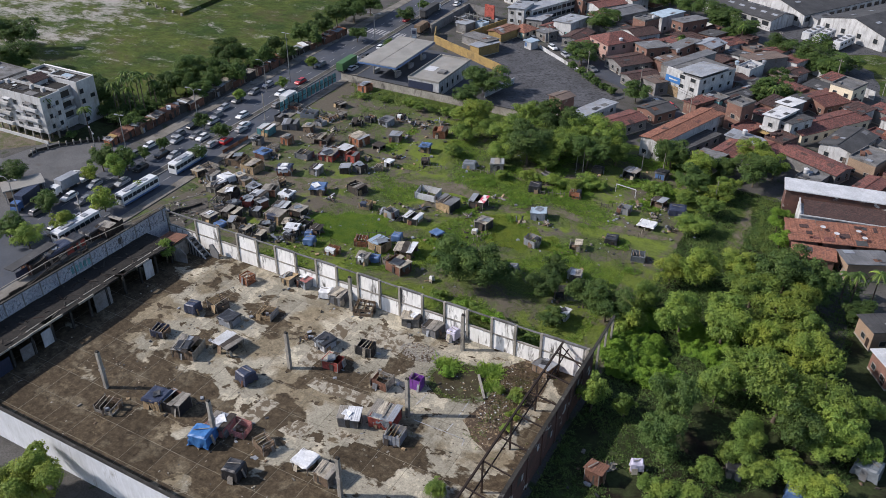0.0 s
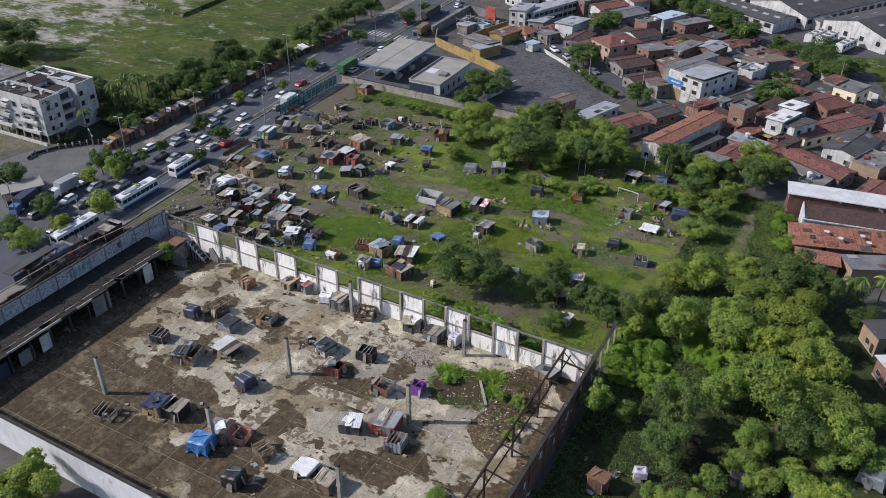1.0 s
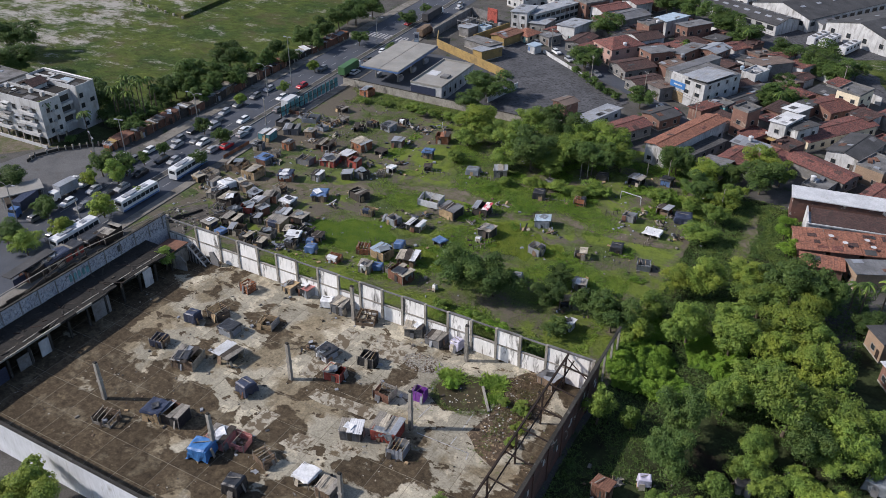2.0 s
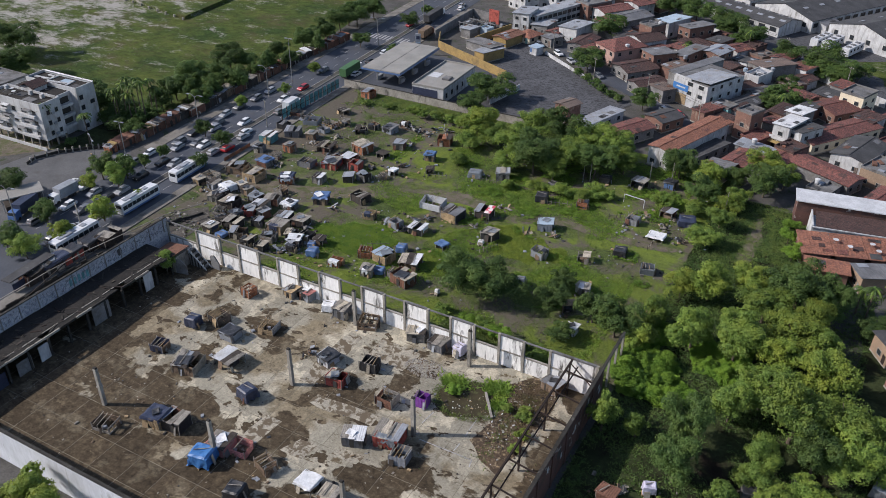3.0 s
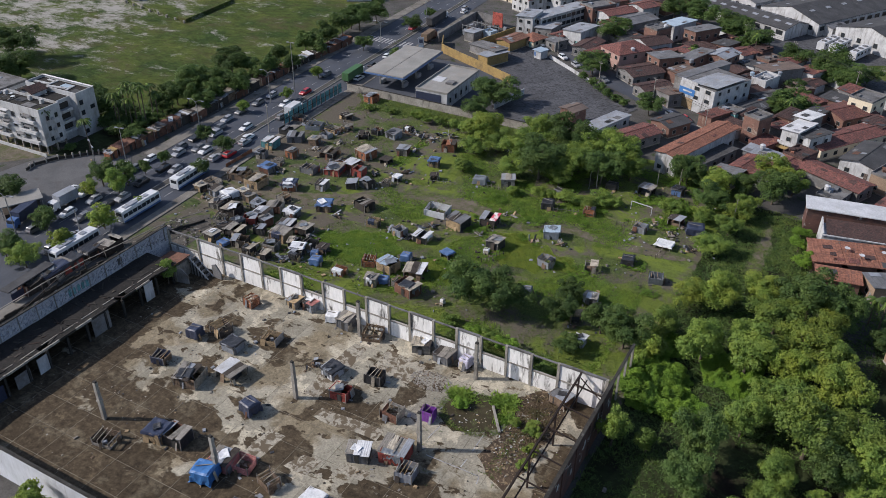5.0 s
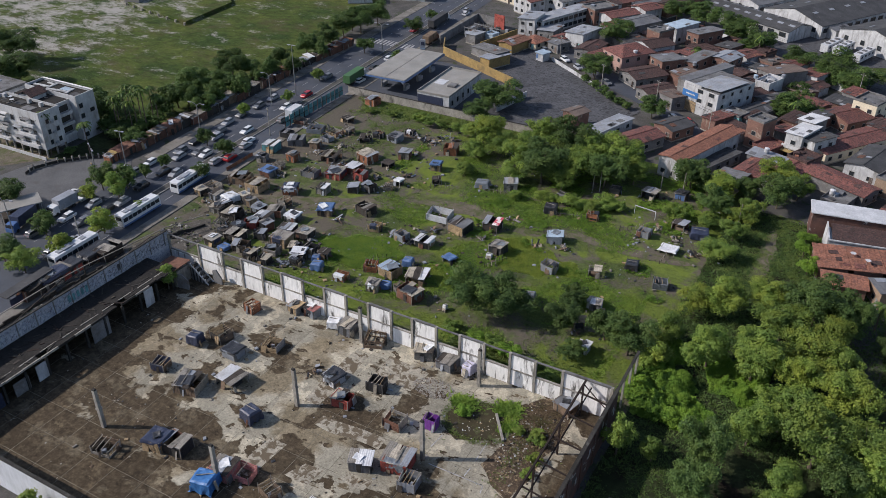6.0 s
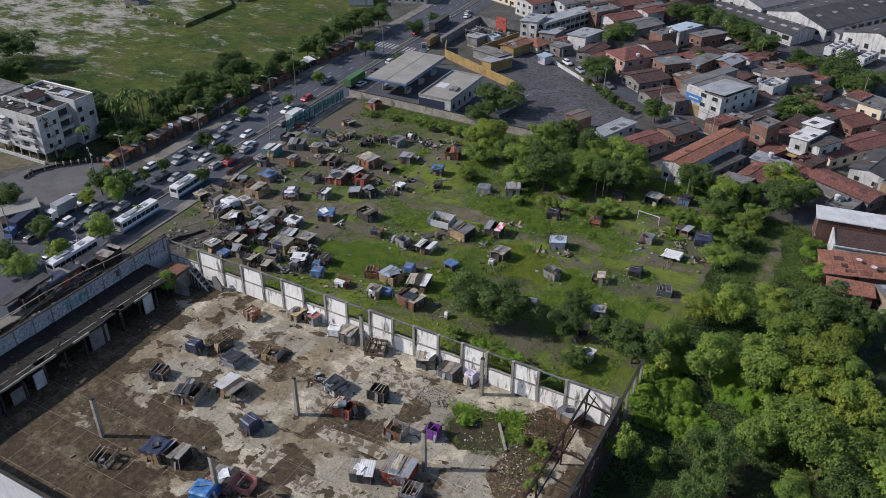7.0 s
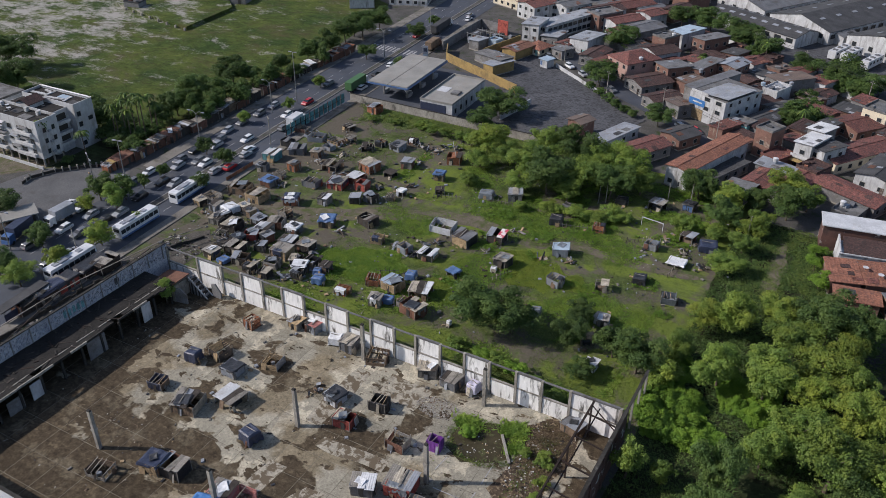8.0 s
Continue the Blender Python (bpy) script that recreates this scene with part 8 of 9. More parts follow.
tree(-153.4, 153.2, 6.0, 3.2, "dark")
tree(-162.6, 156.5, 5.8, 2.7, "dark")
tree(-149.9, 140.6, 5.2, 2.7, "dark")
tree(-166.7, 177.2, 5.0, 2.6, "green")
tree(-162.0, 191.0, 4.5, 2.3, "green")
tree(-164.9, 210.9, 5.0, 2.9, "green")
tree(-151.4, 237.6, 5.0, 2.6, "dark")
tree(-164.2, 268.2, 6.0, 4.3, "dark")
tree(-167.0, 240.2, 6.0, 4.0, "dark")
tree(-163.8, 105.2, 4.6, 3.1, "dark")
tree(-180.1, 107.6, 6.9, 5.5, "dark")
tree(-158.2, 90.7, 6.9, 4.2, "dark")
tree(-164.1, 283.0, 5.0, 2.9, "dark")
tree(-197.4, 154.6, 9.2, 5.5, "dark")
tree(-187.3, 150.3, 4.8, 3.6, "dark")
tree(-186.2, 155.5, 4.8, 4.0, "dark")
tree(-184.9, 158.6, 4.8, 3.7, "dark")
tree(-184.0, 157.6, 4.8, 3.1, "dark")
tree(-185.6, 163.7, 8.0, 3.6, "dark")
tree(-188.1, 169.7, 8.0, 4.0, "dark")
tree(-184.2, 172.7, 9.2, 4.0, "dark")
tree(-179.6, 179.7, 8.0, 3.7, "dark")
tree(-182.5, 186.9, 9.2, 4.1, "dark")
tree(-176.0, 187.0, 8.0, 3.4, "dark")
tree(-179.4, 205.0, 8.0, 3.5, "dark")
tree(-180.7, 229.9, 8.0, 4.2, "dark")
tree(-184.9, 258.9, 9.2, 5.0, "dark")
tree(-190.4, 134.6, 2.3, 2.0, "dark")
tree(-193.2, 149.8, 4.8, 4.3, "dark")
tree(-185.6, 146.7, 4.8, 3.6, "dark")
tree(-179.2, 147.6, 4.8, 3.8, "dark")
tree(-183.5, 152.7, 4.8, 3.6, "dark")
tree(-190.4, 183.0, 10.3, 7.1, "dark")
tree(-188.2, 172.1, 8.0, 4.4, "dark")
tree(-177.6, 172.4, 6.9, 4.0, "dark")
tree(-189.7, 198.2, 10.3, 6.7, "dark")
tree(-179.0, 188.0, 8.0, 4.5, "dark")
tree(-183.6, 214.9, 8.0, 4.5, "dark")
tree(-183.2, 228.5, 8.0, 4.6, "dark")
tree(-180.7, 238.4, 9.2, 5.5, "dark")
tree(-183.7, 251.6, 9.2, 5.8, "dark")
tree(-181.0, 258.8, 10.3, 6.3, "dark")
tree(-180.5, 269.6, 9.2, 6.0, "dark")
tree(-175.7, 212.0, 6.9, 4.0, "dark")
tree(-178.7, 198.4, 6.9, 3.4, "dark")
tree(-263.6, 173.8, 12.6, 10.0, "dark")
tree(-246.3, 162.3, 10.3, 7.4, "dark")
tree(-189.7, 165.5, 6.9, 3.6, "dark")
tree(-247.3, 157.8, 9.2, 6.4, "dark")
tree(-175.8, 228.0, 6.9, 3.3, "dark")
tree(-207.7, 158.6, 9.2, 4.9, "dark")
tree(-189.8, 155.8, 4.8, 3.7, "dark")
tree(-187.0, 178.0, 8.0, 4.5, "dark")
tree(-184.8, 201.8, 8.0, 4.7, "dark")
tree(-27.6, 198.7, 6.0, 3.7, "dark")
tree(-22.1, 204.7, 5.0, 3.2, "green")
tree(-25.2, 190.5, 5.0, 3.3, "green")
tree(-33.1, 197.1, 6.0, 3.1, "dark")
tree(-41.3, 196.5, 8.0, 4.0, "dark")
tree(-121.0, 198.9, 2.5, 2.1, "green")
tree(-116.7, 197.9, 3.0, 2.4, "green")
tree(-112.5, 198.5, 3.0, 2.4, "green")
tree(-108.4, 198.3, 3.0, 2.4, "green")
tree(-129.3, 198.6, 2.0, 1.8, "green")
tree(-136.3, 197.4, 2.0, 1.8, "green")
tree(-103.5, 196.6, 4.0, 2.7, "green")
palm(-188.8, 150.7, 9)
palm(-184.7, 151.4, 10)
palm(-182.1, 158.6, 10)
palm(-46.5, 302.4, 8)
palm(-62.9, 283.6, 6)
palm(-26.5, 253.1, 6)
palm(-187.4, 152.2, 12)
palm(-184.4, 152.9, 12)
palm(-182.3, 154.3, 13)
palm(-183.5, 158.2, 12)
palm(-189.0, 150.0, 11)
palm(-185.3, 155.5, 13)
palm(-190.3, 156.3, 12)
palm(-194.7, 132.0, 12)
palm(-185.9, 137.1, 9)
palm(6.5, 155.2, 8)
palm(10.1, 157.2, 8)
palm(4.7, 157.3, 6)
palm(-0.4, 157.1, 5)


# ---- vehicles ----
PAINT = {"white": (0.62, 0.63, 0.64), "silver": (0.30, 0.31, 0.33), "grey": (0.14, 0.145, 0.155), "black": (0.02, 0.02, 0.022), "red": (0.42, 0.025, 0.03)}
for nm, c in PAINT.items():
    MAT["paint_" + nm] = plain("paint_" + nm, c, 0.3, 0.0, 0.08)
MAT["lamp_glass"] = plain("lamp_glass", (0.6, 0.6, 0.58), 0.2)
MAT["tail_glass"] = plain("tail_glass", (0.4, 0.02, 0.02), 0.25)
MAT["bus_blue"] = plain("bus_blue", (0.06, 0.13, 0.3), 0.4)
MAT["box_green"] = plain("box_green", (0.05, 0.13, 0.045), 0.6)


def wheel_mesh(r, w):
    s = Shape()
    n = 12
    for y, q in ((-w / 2, 0.9), (-w / 2 + 0.04, 1.0), (w / 2 - 0.04, 1.0), (w / 2, 0.9)):
        s.v += [(r * q * math.cos(2 * math.pi * k / n), y, r + r * q * math.sin(2 * math.pi * k / n)) for k in range(n)]
    for i in range(3):
        s.f += [(i * n + k, i * n + (k + 1) % n, (i + 1) * n + (k + 1) % n, (i + 1) * n + k) for k in range(n)]
    s.f += [tuple(range(n)), tuple(reversed(range(3 * n, 4 * n)))]
    return s.mesh("wheel")


def tapered(profile, half, taper, z0, z1):
    """A side outline (x, z) given width, drawn in by taper towards z1."""
    s = Shape()
    n = len(profile)
    for e in (-1, 1):
        s.v += [(x, e * (half - taper * max(0.0, min(1.0, (z - z0) / (z1 - z0)))), z) for x, z in profile]
    s.f = [tuple(range(n)), tuple(reversed(range(n, 2 * n)))] + [(i, n + i, n + (i + 1) % n, (i + 1) % n) for i in range(n)]
    return s


CAR = {}


def car(x, y, yaw, paint):
    """A small hatchback or saloon, nose along +x."""
    if not CAR:
        CAR["body"] = tapered([(-2.05, 0.35), (-2.1, 0.75), (-1.95, 0.98), (0.95, 0.98), (1.9, 0.82), (2.08, 0.6), (2.05, 0.32), (1.75, 0.26), (-1.7, 0.26)], 0.86, 0.1, 0.5, 1.0)
        CAR["cabin"] = tapered([(-1.9, 0.97), (-1.55, 1.36), (0.15, 1.38), (0.95, 0.97)], 0.8, 0.2, 0.97, 1.4)
        CAR["roof"] = tapered([(-1.62, 1.34), (-1.5, 1.43), (0.05, 1.45), (0.25, 1.35)], 0.62, 0.05, 1.34, 1.45)
        CAR["wheel"] = wheel_mesh(0.31, 0.2)
        CAR["wheel"].materials.append(MAT["tyre"])
        for k in ("body", "cabin", "roof"):
            shape = CAR[k]
            for nm in PAINT:
                CAR[k, nm] = shape.mesh(k)
                CAR[k, nm].materials.append(MAT["glass" if k == "cabin" else "paint_" + nm])
        for k, m in (("headlight", "lamp_glass"), ("tail_light", "tail_glass")):
            CAR[k] = Shape().box(0, 0, 0, 0.08, 0.36, 0.16).mesh(k)
            CAR[k].materials.append(MAT[m])
    long = rng.uniform(0.96, 1.08)
    g = thing("car", x, y, 0.105, yaw + rng.uniform(-3, 3), "%s passenger car with dark windows on the road" % paint, "car", "cars")
    for k in ("body", "cabin", "roof"):
        part(k, CAR[k, paint], "tyre", g, at=Matrix.Diagonal((long, 1, 1.02, 1)))
    for px in (-1.3, 1.3):
        for py in (-0.74, 0.74):
            part("wheel", CAR["wheel"], "tyre", g, at=pose(px * long, py, 0))
    for py in (-0.56, 0.56):
        part("headlight", CAR["headlight"], "lamp_glass", g, at=pose(2.0 * long, py, 0.6))
        part("tail_light", CAR["tail_light"], "tail_glass", g, at=pose(-2.04 * long, py, 0.68))
    return g


def bus(x, y, yaw):
    g = thing("bus", x, y, 0.105, yaw, "white city bus with dark windows and blue skirt", "bus", "buses")
    part("body", tapered([(-5.9, 0.4), (-5.95, 1.3), (-5.85, 3.1), (-5.6, 3.22), (5.6, 3.22), (5.85, 3.05), (6.0, 1.4), (5.95, 0.4)], 1.25, 0.08, 2.8, 3.2), "paint_white", g)
    part("skirt", Shape().box(0, 0, 0.42, 11.6, 2.54, 0.45), "bus_blue", g)
    for e in (-1, 1):
        for k in range(8):
            part("window", Shape().box(-5.0 + k * 1.42, e * 1.24, 1.55, 1.25, 0.06, 0.95), "glass", g)
    part("windscreen", Shape().box(5.93, 0, 1.5, 0.06, 2.1, 1.2), "glass", g)
    part("rear_window", Shape().box(-5.93, 0, 1.9, 0.06, 1.7, 0.8), "glass", g)
    for px in (-3.6, -0.4, 2.6):
        part("roof_hatch", Shape().box(px, 0, 3.22, 1.3, 1.1, 0.16), "sheet_light", g)
    part("roof_unit", Shape().box(-1.9, 0, 3.22, 2.0, 1.6, 0.3), "sheet_light", g)
    wm = wheel_mesh(0.48, 0.3)
    for px in (-3.6, 3.4):
        for e in (-1, 1):
            part("wheel", wm, "tyre", g, at=pose(px, e * 1.08, 0))
    return g


def truck(x, y, yaw, length, box, cab, label):
    g = thing("truck", x, y, 0.105, yaw, label, "truck", "trucks")
    part("cargo_box", Shape().box(-1.0, 0, 0.95, length - 2.2, 2.4, 2.5), box, g)
    part("cab", tapered([(length / 2 - 2.0, 0.5), (length / 2 - 2.0, 2.4), (length / 2 - 0.6, 2.4), (length / 2 - 0.1, 1.4), (length / 2, 0.5)], 1.12, 0.12, 1.4, 2.4), cab, g)
    part("windscreen", Shape().box(length / 2 - 0.3, 0, 1.45, 0.3, 1.9, 0.75), "glass", g)
    part("chassis", Shape().box(-0.6, 0, 0.5, length - 1.6, 1.0, 0.4), "tyre", g)
    wm = wheel_mesh(0.46, 0.3)
    for px in (length / 2 - 1.2, -length / 2 + 1.4, -length / 2 + 2.6):
        for e in (-1, 1):
            part("wheel", wm, "tyre", g, at=pose(px, e * 0.98, 0))
    return g


bus(-150.6, 137.6, 94)
bus(-149.6, 119.6, 92)
bus(-148.6, 100.5, 92)
truck(-167.4, 113.0, 271, 7.5, "sheet_light", "paint_white", "white box truck in the traffic")
truck(-169.6, 103.6, 285, 8.5, "tarp_navy", "bus_blue", "blue tarpaulined lorry at the roadside")
truck(-155.0, 217.0, 94, 11.5, "box_green", "paint_white", "green and white box truck on the avenue")
truck(-160.6, 282.0, 94, 15.0, "sheet_dark", "paint_white", "long dark articulated truck on the avenue")
truck(-153.5, 184.0, 94, 7.5, "sheet_white", "paint_white", "white box truck beside the teal hoarding")
truck(-152.8, 262.0, 94, 9.0, "wood_brown", "rust_board", "rusty brown truck at the roadside")

# vehicles: place, heading, paint
car(-167.4, 140.5, 273, "white")
car(-163.6, 146.9, 273, "silver")
car(-165.8, 149.8, 273, "grey")
car(-160.6, 138.3, 273, "black")
car(-158.5, 151.5, 273, "white")
car(-153.3, 149.7, 93, "silver")
car(-166.3, 156.2, 273, "black")
car(-157.4, 139.3, 273, "silver")
car(-157.7, 122.1, 273, "silver")
car(-162.8, 117.9, 273, "silver")
car(-163.1, 110.5, 273, "white")
car(-158.5, 110.9, 273, "grey")
car(-163.8, 102.0, 93, "grey")
car(-153.6, 104.4, 93, "silver")
car(-171.4, 119.0, 110, "white")
car(-167.4, 119.2, 273, "white")
car(-159.5, 129.9, 273, "black")
car(-170.4, 133.8, 273, "white")
car(-166.9, 134.3, 273, "grey")
car(-158.2, 117.6, 273, "black")
car(-167.5, 170.3, 273, "silver")
car(-167.8, 176.8, 273, "grey")
car(-159.0, 168.6, 273, "white")
car(-154.1, 163.7, 93, "white")
car(-152.8, 160.9, 93, "silver")
car(-151.5, 153.1, 93, "red")
car(-165.3, 164.7, 273, "grey")
car(-160.0, 187.5, 273, "white")
car(-155.0, 179.8, 93, "grey")
car(-160.6, 198.3, 273, "red")
car(-156.2, 238.9, 93, "white")
car(-155.6, 228.8, 93, "black")
car(-155.7, 245.9, 93, "black")
car(-157.4, 297.7, 93, "white")
car(-167.7, 184.4, 273, "grey")
car(-167.8, 191.1, 273, "silver")
car(-164.1, 214.1, 273, "grey")
car(-164.5, 269.9, 273, "red")
car(-159.4, 302.3, 93, "silver")
car(-163.6, 161.2, 273, "silver")
car(-161.0, 151.7, 273, "grey")
car(-112.9, 273.4, -40, "grey")
car(-103.4, 268.0, -40, "white")
car(-83.7, 254.5, -40, "grey")
car(-67.9, 246.4, -40, "white")
car(-56.7, 237.1, -40, "white")
car(-52.3, 236.3, -40, "red")
car(-139.0, 221.5, -40, "white")
car(-152.9, 216.6, 93, "white")
car(-71.3, 344.6, -40, "white")
car(-153.7, 98.8, 93, "silver")
car(-158.7, 93.3, 93, "grey")
car(-96.6, 262.9, -40, "silver")
car(-181.9, 109.6, 110, "grey")
car(-174.8, 110.4, 110, "black")

# stalls along the far pavement
shack("shed", -177.6, 136.8, 90, 2.6, 2.4, 2.2, "orange_board", "plaster_yellow", "small orange and yellow stall at the end of the fence")
shack("shed", -178.0, 141.6, 90, 6, 3.4, 2.6, "rust_board", "rust_board", "roadside stall with a patched sheet roof")
shack("shed", -177.8, 162.8, 90, 8, 3.4, 2.8, "wood_dark", "sheet_white", "roadside stall with a patched sheet roof")
shack("shed", -176.9, 167.6, 90, 6, 3.4, 2.8, "rust_board", "wood_grey", "roadside stall with a patched sheet roof")
shack("shed", -177.4, 173.2, 90, 6, 3.4, 2.8, "wood_dark", "sheet_light", "roadside stall with a patched sheet roof")
shack("shed", -177.6, 178.1, 90, 6, 3.4, 2.8, "wood_dark", "sheet_grey", "roadside stall with a patched sheet roof")
shack("shed", -178.2, 182.4, 90, 6, 3.4, 2.8, "wood_brown", "wood_grey", "roadside stall with a patched sheet roof")
shack("shed", -177.6, 187.0, 90, 6, 3.4, 2.8, "rust_board", "rust_board", "roadside stall with a patched sheet roof")
shack("shed", -177.7, 192.4, 90, 6, 3.4, 2.8, "wood_dark", "wood_grey", "roadside stall with a patched sheet roof")
shack("shed", -177.7, 158.3, 90, 6, 3.4, 2.8, "rust_board", "rust_board", "roadside stall with a patched sheet roof")
shack("shed", -177.8, 152.9, 90, 6, 3.4, 2.8, "rust_board", "wood_brown", "roadside stall with a patched sheet roof")
shack("shed", -177.6, 147.4, 90, 7, 3.4, 2.8, "rust_board", "wood_brown", "roadside stall with a patched sheet roof")
shack("shed", -178.0, 199.6, 90, 6, 3.4, 2.8, "wood_dark", "rust_board", "roadside stall with a patched sheet roof")
shack("shed", -177.9, 206.7, 90, 7, 3.4, 2.8, "rust_board", "rust_board", "roadside stall with a patched sheet roof")
shack("shed", -178.2, 214.5, 90, 7, 3.4, 2.8, "wood_dark", "wood_pale", "roadside stall with a patched sheet roof")
shack("shed", -178.2, 222.2, 90, 7, 3.4, 2.8, "wood_dark", "sheet_light", "roadside stall with a patched sheet roof")
shack("shed", -177.6, 227.9, 90, 7, 3.4, 2.8, "rust_board", "sheet_light", "roadside stall with a patched sheet roof")
shack("shed", -176.8, 235.1, 90, 7, 3.4, 2.8, "rust_board", "rust_board", "roadside stall with a patched sheet roof")
shack("shed", -176.5, 241.6, 90, 6, 3.4, 2.8, "rust_board", "orange_board", "roadside stall with a patched sheet roof")
shack("shed", -144.5, 92.0, 92, 6, 3.0, 2.6, "wood_dark", "wood_grey", "dark roadside stall with a patched roof")
shack("shed", -144.5, 91.4, 92, 6, 3.0, 2.6, "tarp_navy", "tarp_navy", "dark roadside stall with a patched roof")
shack("shed", -144.5, 95.3, 92, 5, 3.0, 2.6, "red_board", "tarp_black", "dark roadside stall with a patched roof")
shack("shed", -144.5, 102.2, 92, 6, 3.0, 2.6, "wood_dark", "tarp_black", "dark roadside stall with a patched roof")
shack("shed", -142.5, 104.3, 92, 5, 3.0, 2.6, "wood_dark", "wood_grey", "dark roadside stall with a patched roof")
shack("shed", -144.5, 87.4, 92, 7, 3.0, 2.6, "wood_dark", "concrete_dark", "dark roadside stall with a patched roof")


# ---- street furniture ----
def street_lamp(x, y, h, arms=2, yaw=0.0):
    g = thing("street_lamp", x, y, 0.1, yaw, "tall grey street lamp with %s" % ("two curved arms" if arms == 2 else "a flat twin head"), "street lamp", "street lamps")
    part("pole", Shape().tube([(0, 0, 0, 0.16), (0, 0, h * 0.5, 0.12), (0, 0, h, 0.08)], 8), "steel", g)
    if arms == 2:
        for e in (-1, 1):
            a = Shape()
            pts = [(e * 1.9 * q, 0, h - 0.3 + 0.9 * math.sin(q * 2.2)) for q in (0.0, 0.35, 0.7, 1.0)]
            for p, q in zip(pts, pts[1:]):
                a.beam(p, q, 0.1)
            part("arm", a, "steel", g)
            part("lantern", Shape().box(e * 2.3, 0, h + 0.38, 0.9, 0.34, 0.16), "sheet_light", g)
    else:
        part("arm", Shape().box(0, 0, h, 2.2, 0.1, 0.1), "steel", g)
        for e in (-1, 1):
            part("lantern", Shape().box(e * 0.9, 0, h - 0.02, 0.9, 0.4, 0.18), "sheet_light", g)


for x, y, h, n, a in ((-169.4, 134.6, 11.2, 1, 10), (-165.3, 187.4, 9.5, 2, 5), (-163.6, 197.0, 16.0, 1, 5), (-162.5, 244.7, 9.5, 2, 5), (-166.4, 99.0, 9.5, 2, 5), (-168.0, 160.0, 9.5, 2, 5), (-161.5, 275.0, 9.5, 2, 5),
                      (-173.5, 128.5, 8.0, 2, -30)):
    street_lamp(x, y, h, n, a)


def utility_pole(x, y, h, label="slim grey utility pole with a crossarm"):
    g = thing("utility_pole", x, y, 0.0, -30, label, "utility pole", "utility poles")
    part("pole", Shape().tube([(0, 0, 0, 0.15), (0, 0, h, 0.09)], 7), "concrete", g)
    part("crossarm", Shape().box(0, 0, h - 0.6, 1.6, 0.12, 0.12), "wood_grey", g)
    for e in (-0.7, 0.7):
        part("insulator", Shape().tube([(e, 0, h - 0.48, 0.06), (e, 0, h - 0.3, 0.05)], 6), "sheet_white", g)


POLES = [(-105.5, 268.5), (-83.5, 249.0), (-64.5, 244.0), (-45.0, 228.0), (-33.7, 300.0), (-12.0, 280.5), (-52.0, 311.0), (2.0, 270.5), (-150.0, 103.5), (-151.8, 170.0)]
for x, y in POLES:
    utility_pole(x, y, 8.5)
for x, y, h in ((-62.2, 184.2, 4.2), (-60.5, 184.5, 9.0), (-47.6, 192.8, 5.0), (-42.2, 192.8, 6.0), (-26.8, 183.0, 6.5)):
    g = thing("pole", x, y, 0.03, 0, "bare pale pole standing in the weeds", "pole", "bare poles")
    part("shaft", Shape().tube([(0, 0, 0, 0.11), (0.1, 0.05, h, 0.08)], 7), "wood_grey", g)
    part("cap", Shape().tube([(0.1, 0.05, h, 0.1), (0.1, 0.05, h + 0.08, 0.09)], 7), "concrete", g)


def cable(a, b, sag):
    g = Shape()
    pts = [(a[0] + (b[0] - a[0]) * q, a[1] + (b[1] - a[1]) * q, a[2] + (b[2] - a[2]) * q - sag * 4 * q * (1 - q)) for q in [k / 8 for k in range(9)]]
    for p, q in zip(pts, pts[1:]):
        g.beam(p, q, 0.05)
    tagged(part("overhead_cable", g, "tyre"), "thin dark overhead cable between poles", "cable", "cables")


for i, j in ((0, 1), (1, 2), (2, 3), (4, 5), (4, 6), (5, 7)):
    for e in (-0.5, 0.5):
        cable((POLES[i][0] + e, POLES[i][1] + e, 8.35), (POLES[j][0] + e, POLES[j][1] + e, 8.35), 0.6)

# rows of stakes left of old plots
for x, y, yaw, n in ((-120.5, 164.0, 60, 7), (-112.0, 158.0, 10, 7), (-129.0, 171.0, 75, 6), (-98.0, 166.0, 20, 8), (-84.0, 171.0, 5, 9), (-66.0, 168.0, 15, 8), (-50.0, 169.0, 40, 7), (-38.0, 160.0, 85, 8), (-92.0, 131.0, 30, 6), (-70.0, 140.0, 60, 7)):
    g = thing("stake_fence", x, y, 0.03, yaw, "row of crooked stakes with a single rail", "fence", "stake fences")
    for k in range(n):
        part("stake", Shape().box(0, 0, 0, 0.09, 0.09, rng.uniform(0.9, 1.6)), rng.choice(("wood_grey", "wood_pale", "wood_dark")), g, at=pose(k * 0.95, 0, 0, rng.uniform(-6, 6), rng.uniform(-6, 6), 0))
    part("rail", Shape().beam((0, 0, 0.8), ((n - 1) * 0.95, 0, 0.75), 0.07), "wood_grey", g)

# white goal frame in the lot
goal = thing("pipe_frame", -47.0, 178.0, 0.03, -8, "white pipe frame standing in the grass", "pipe frame")
for x in (-2.6, 2.6):
    part("upright", Shape().tube([(x, 0, 0, 0.07), (x, 0, 2.2, 0.07)], 7), "sheet_white", goal)
part("bar", Shape().beam((-2.6, 0, 2.2), (2.6, 0, 2.2), 0.14), "sheet_white", goal)

# scrawls on the weathered wall, as plain bars and strokes
scrawl_rng = random.Random(4)
for k in (60, 62, 64, 66, 68, 26, 27, 84, 85):
    y = 54 + k * 0.5
    part("scrawl", Shape().box(X0 + 0.17, y, 5.2 + scrawl_rng.uniform(0, 0.4), 0.02, 0.62 if k > 50 else 0.4, 1.5), "sheet_teal" if 50 < k < 80 else "sheet_dark", left)
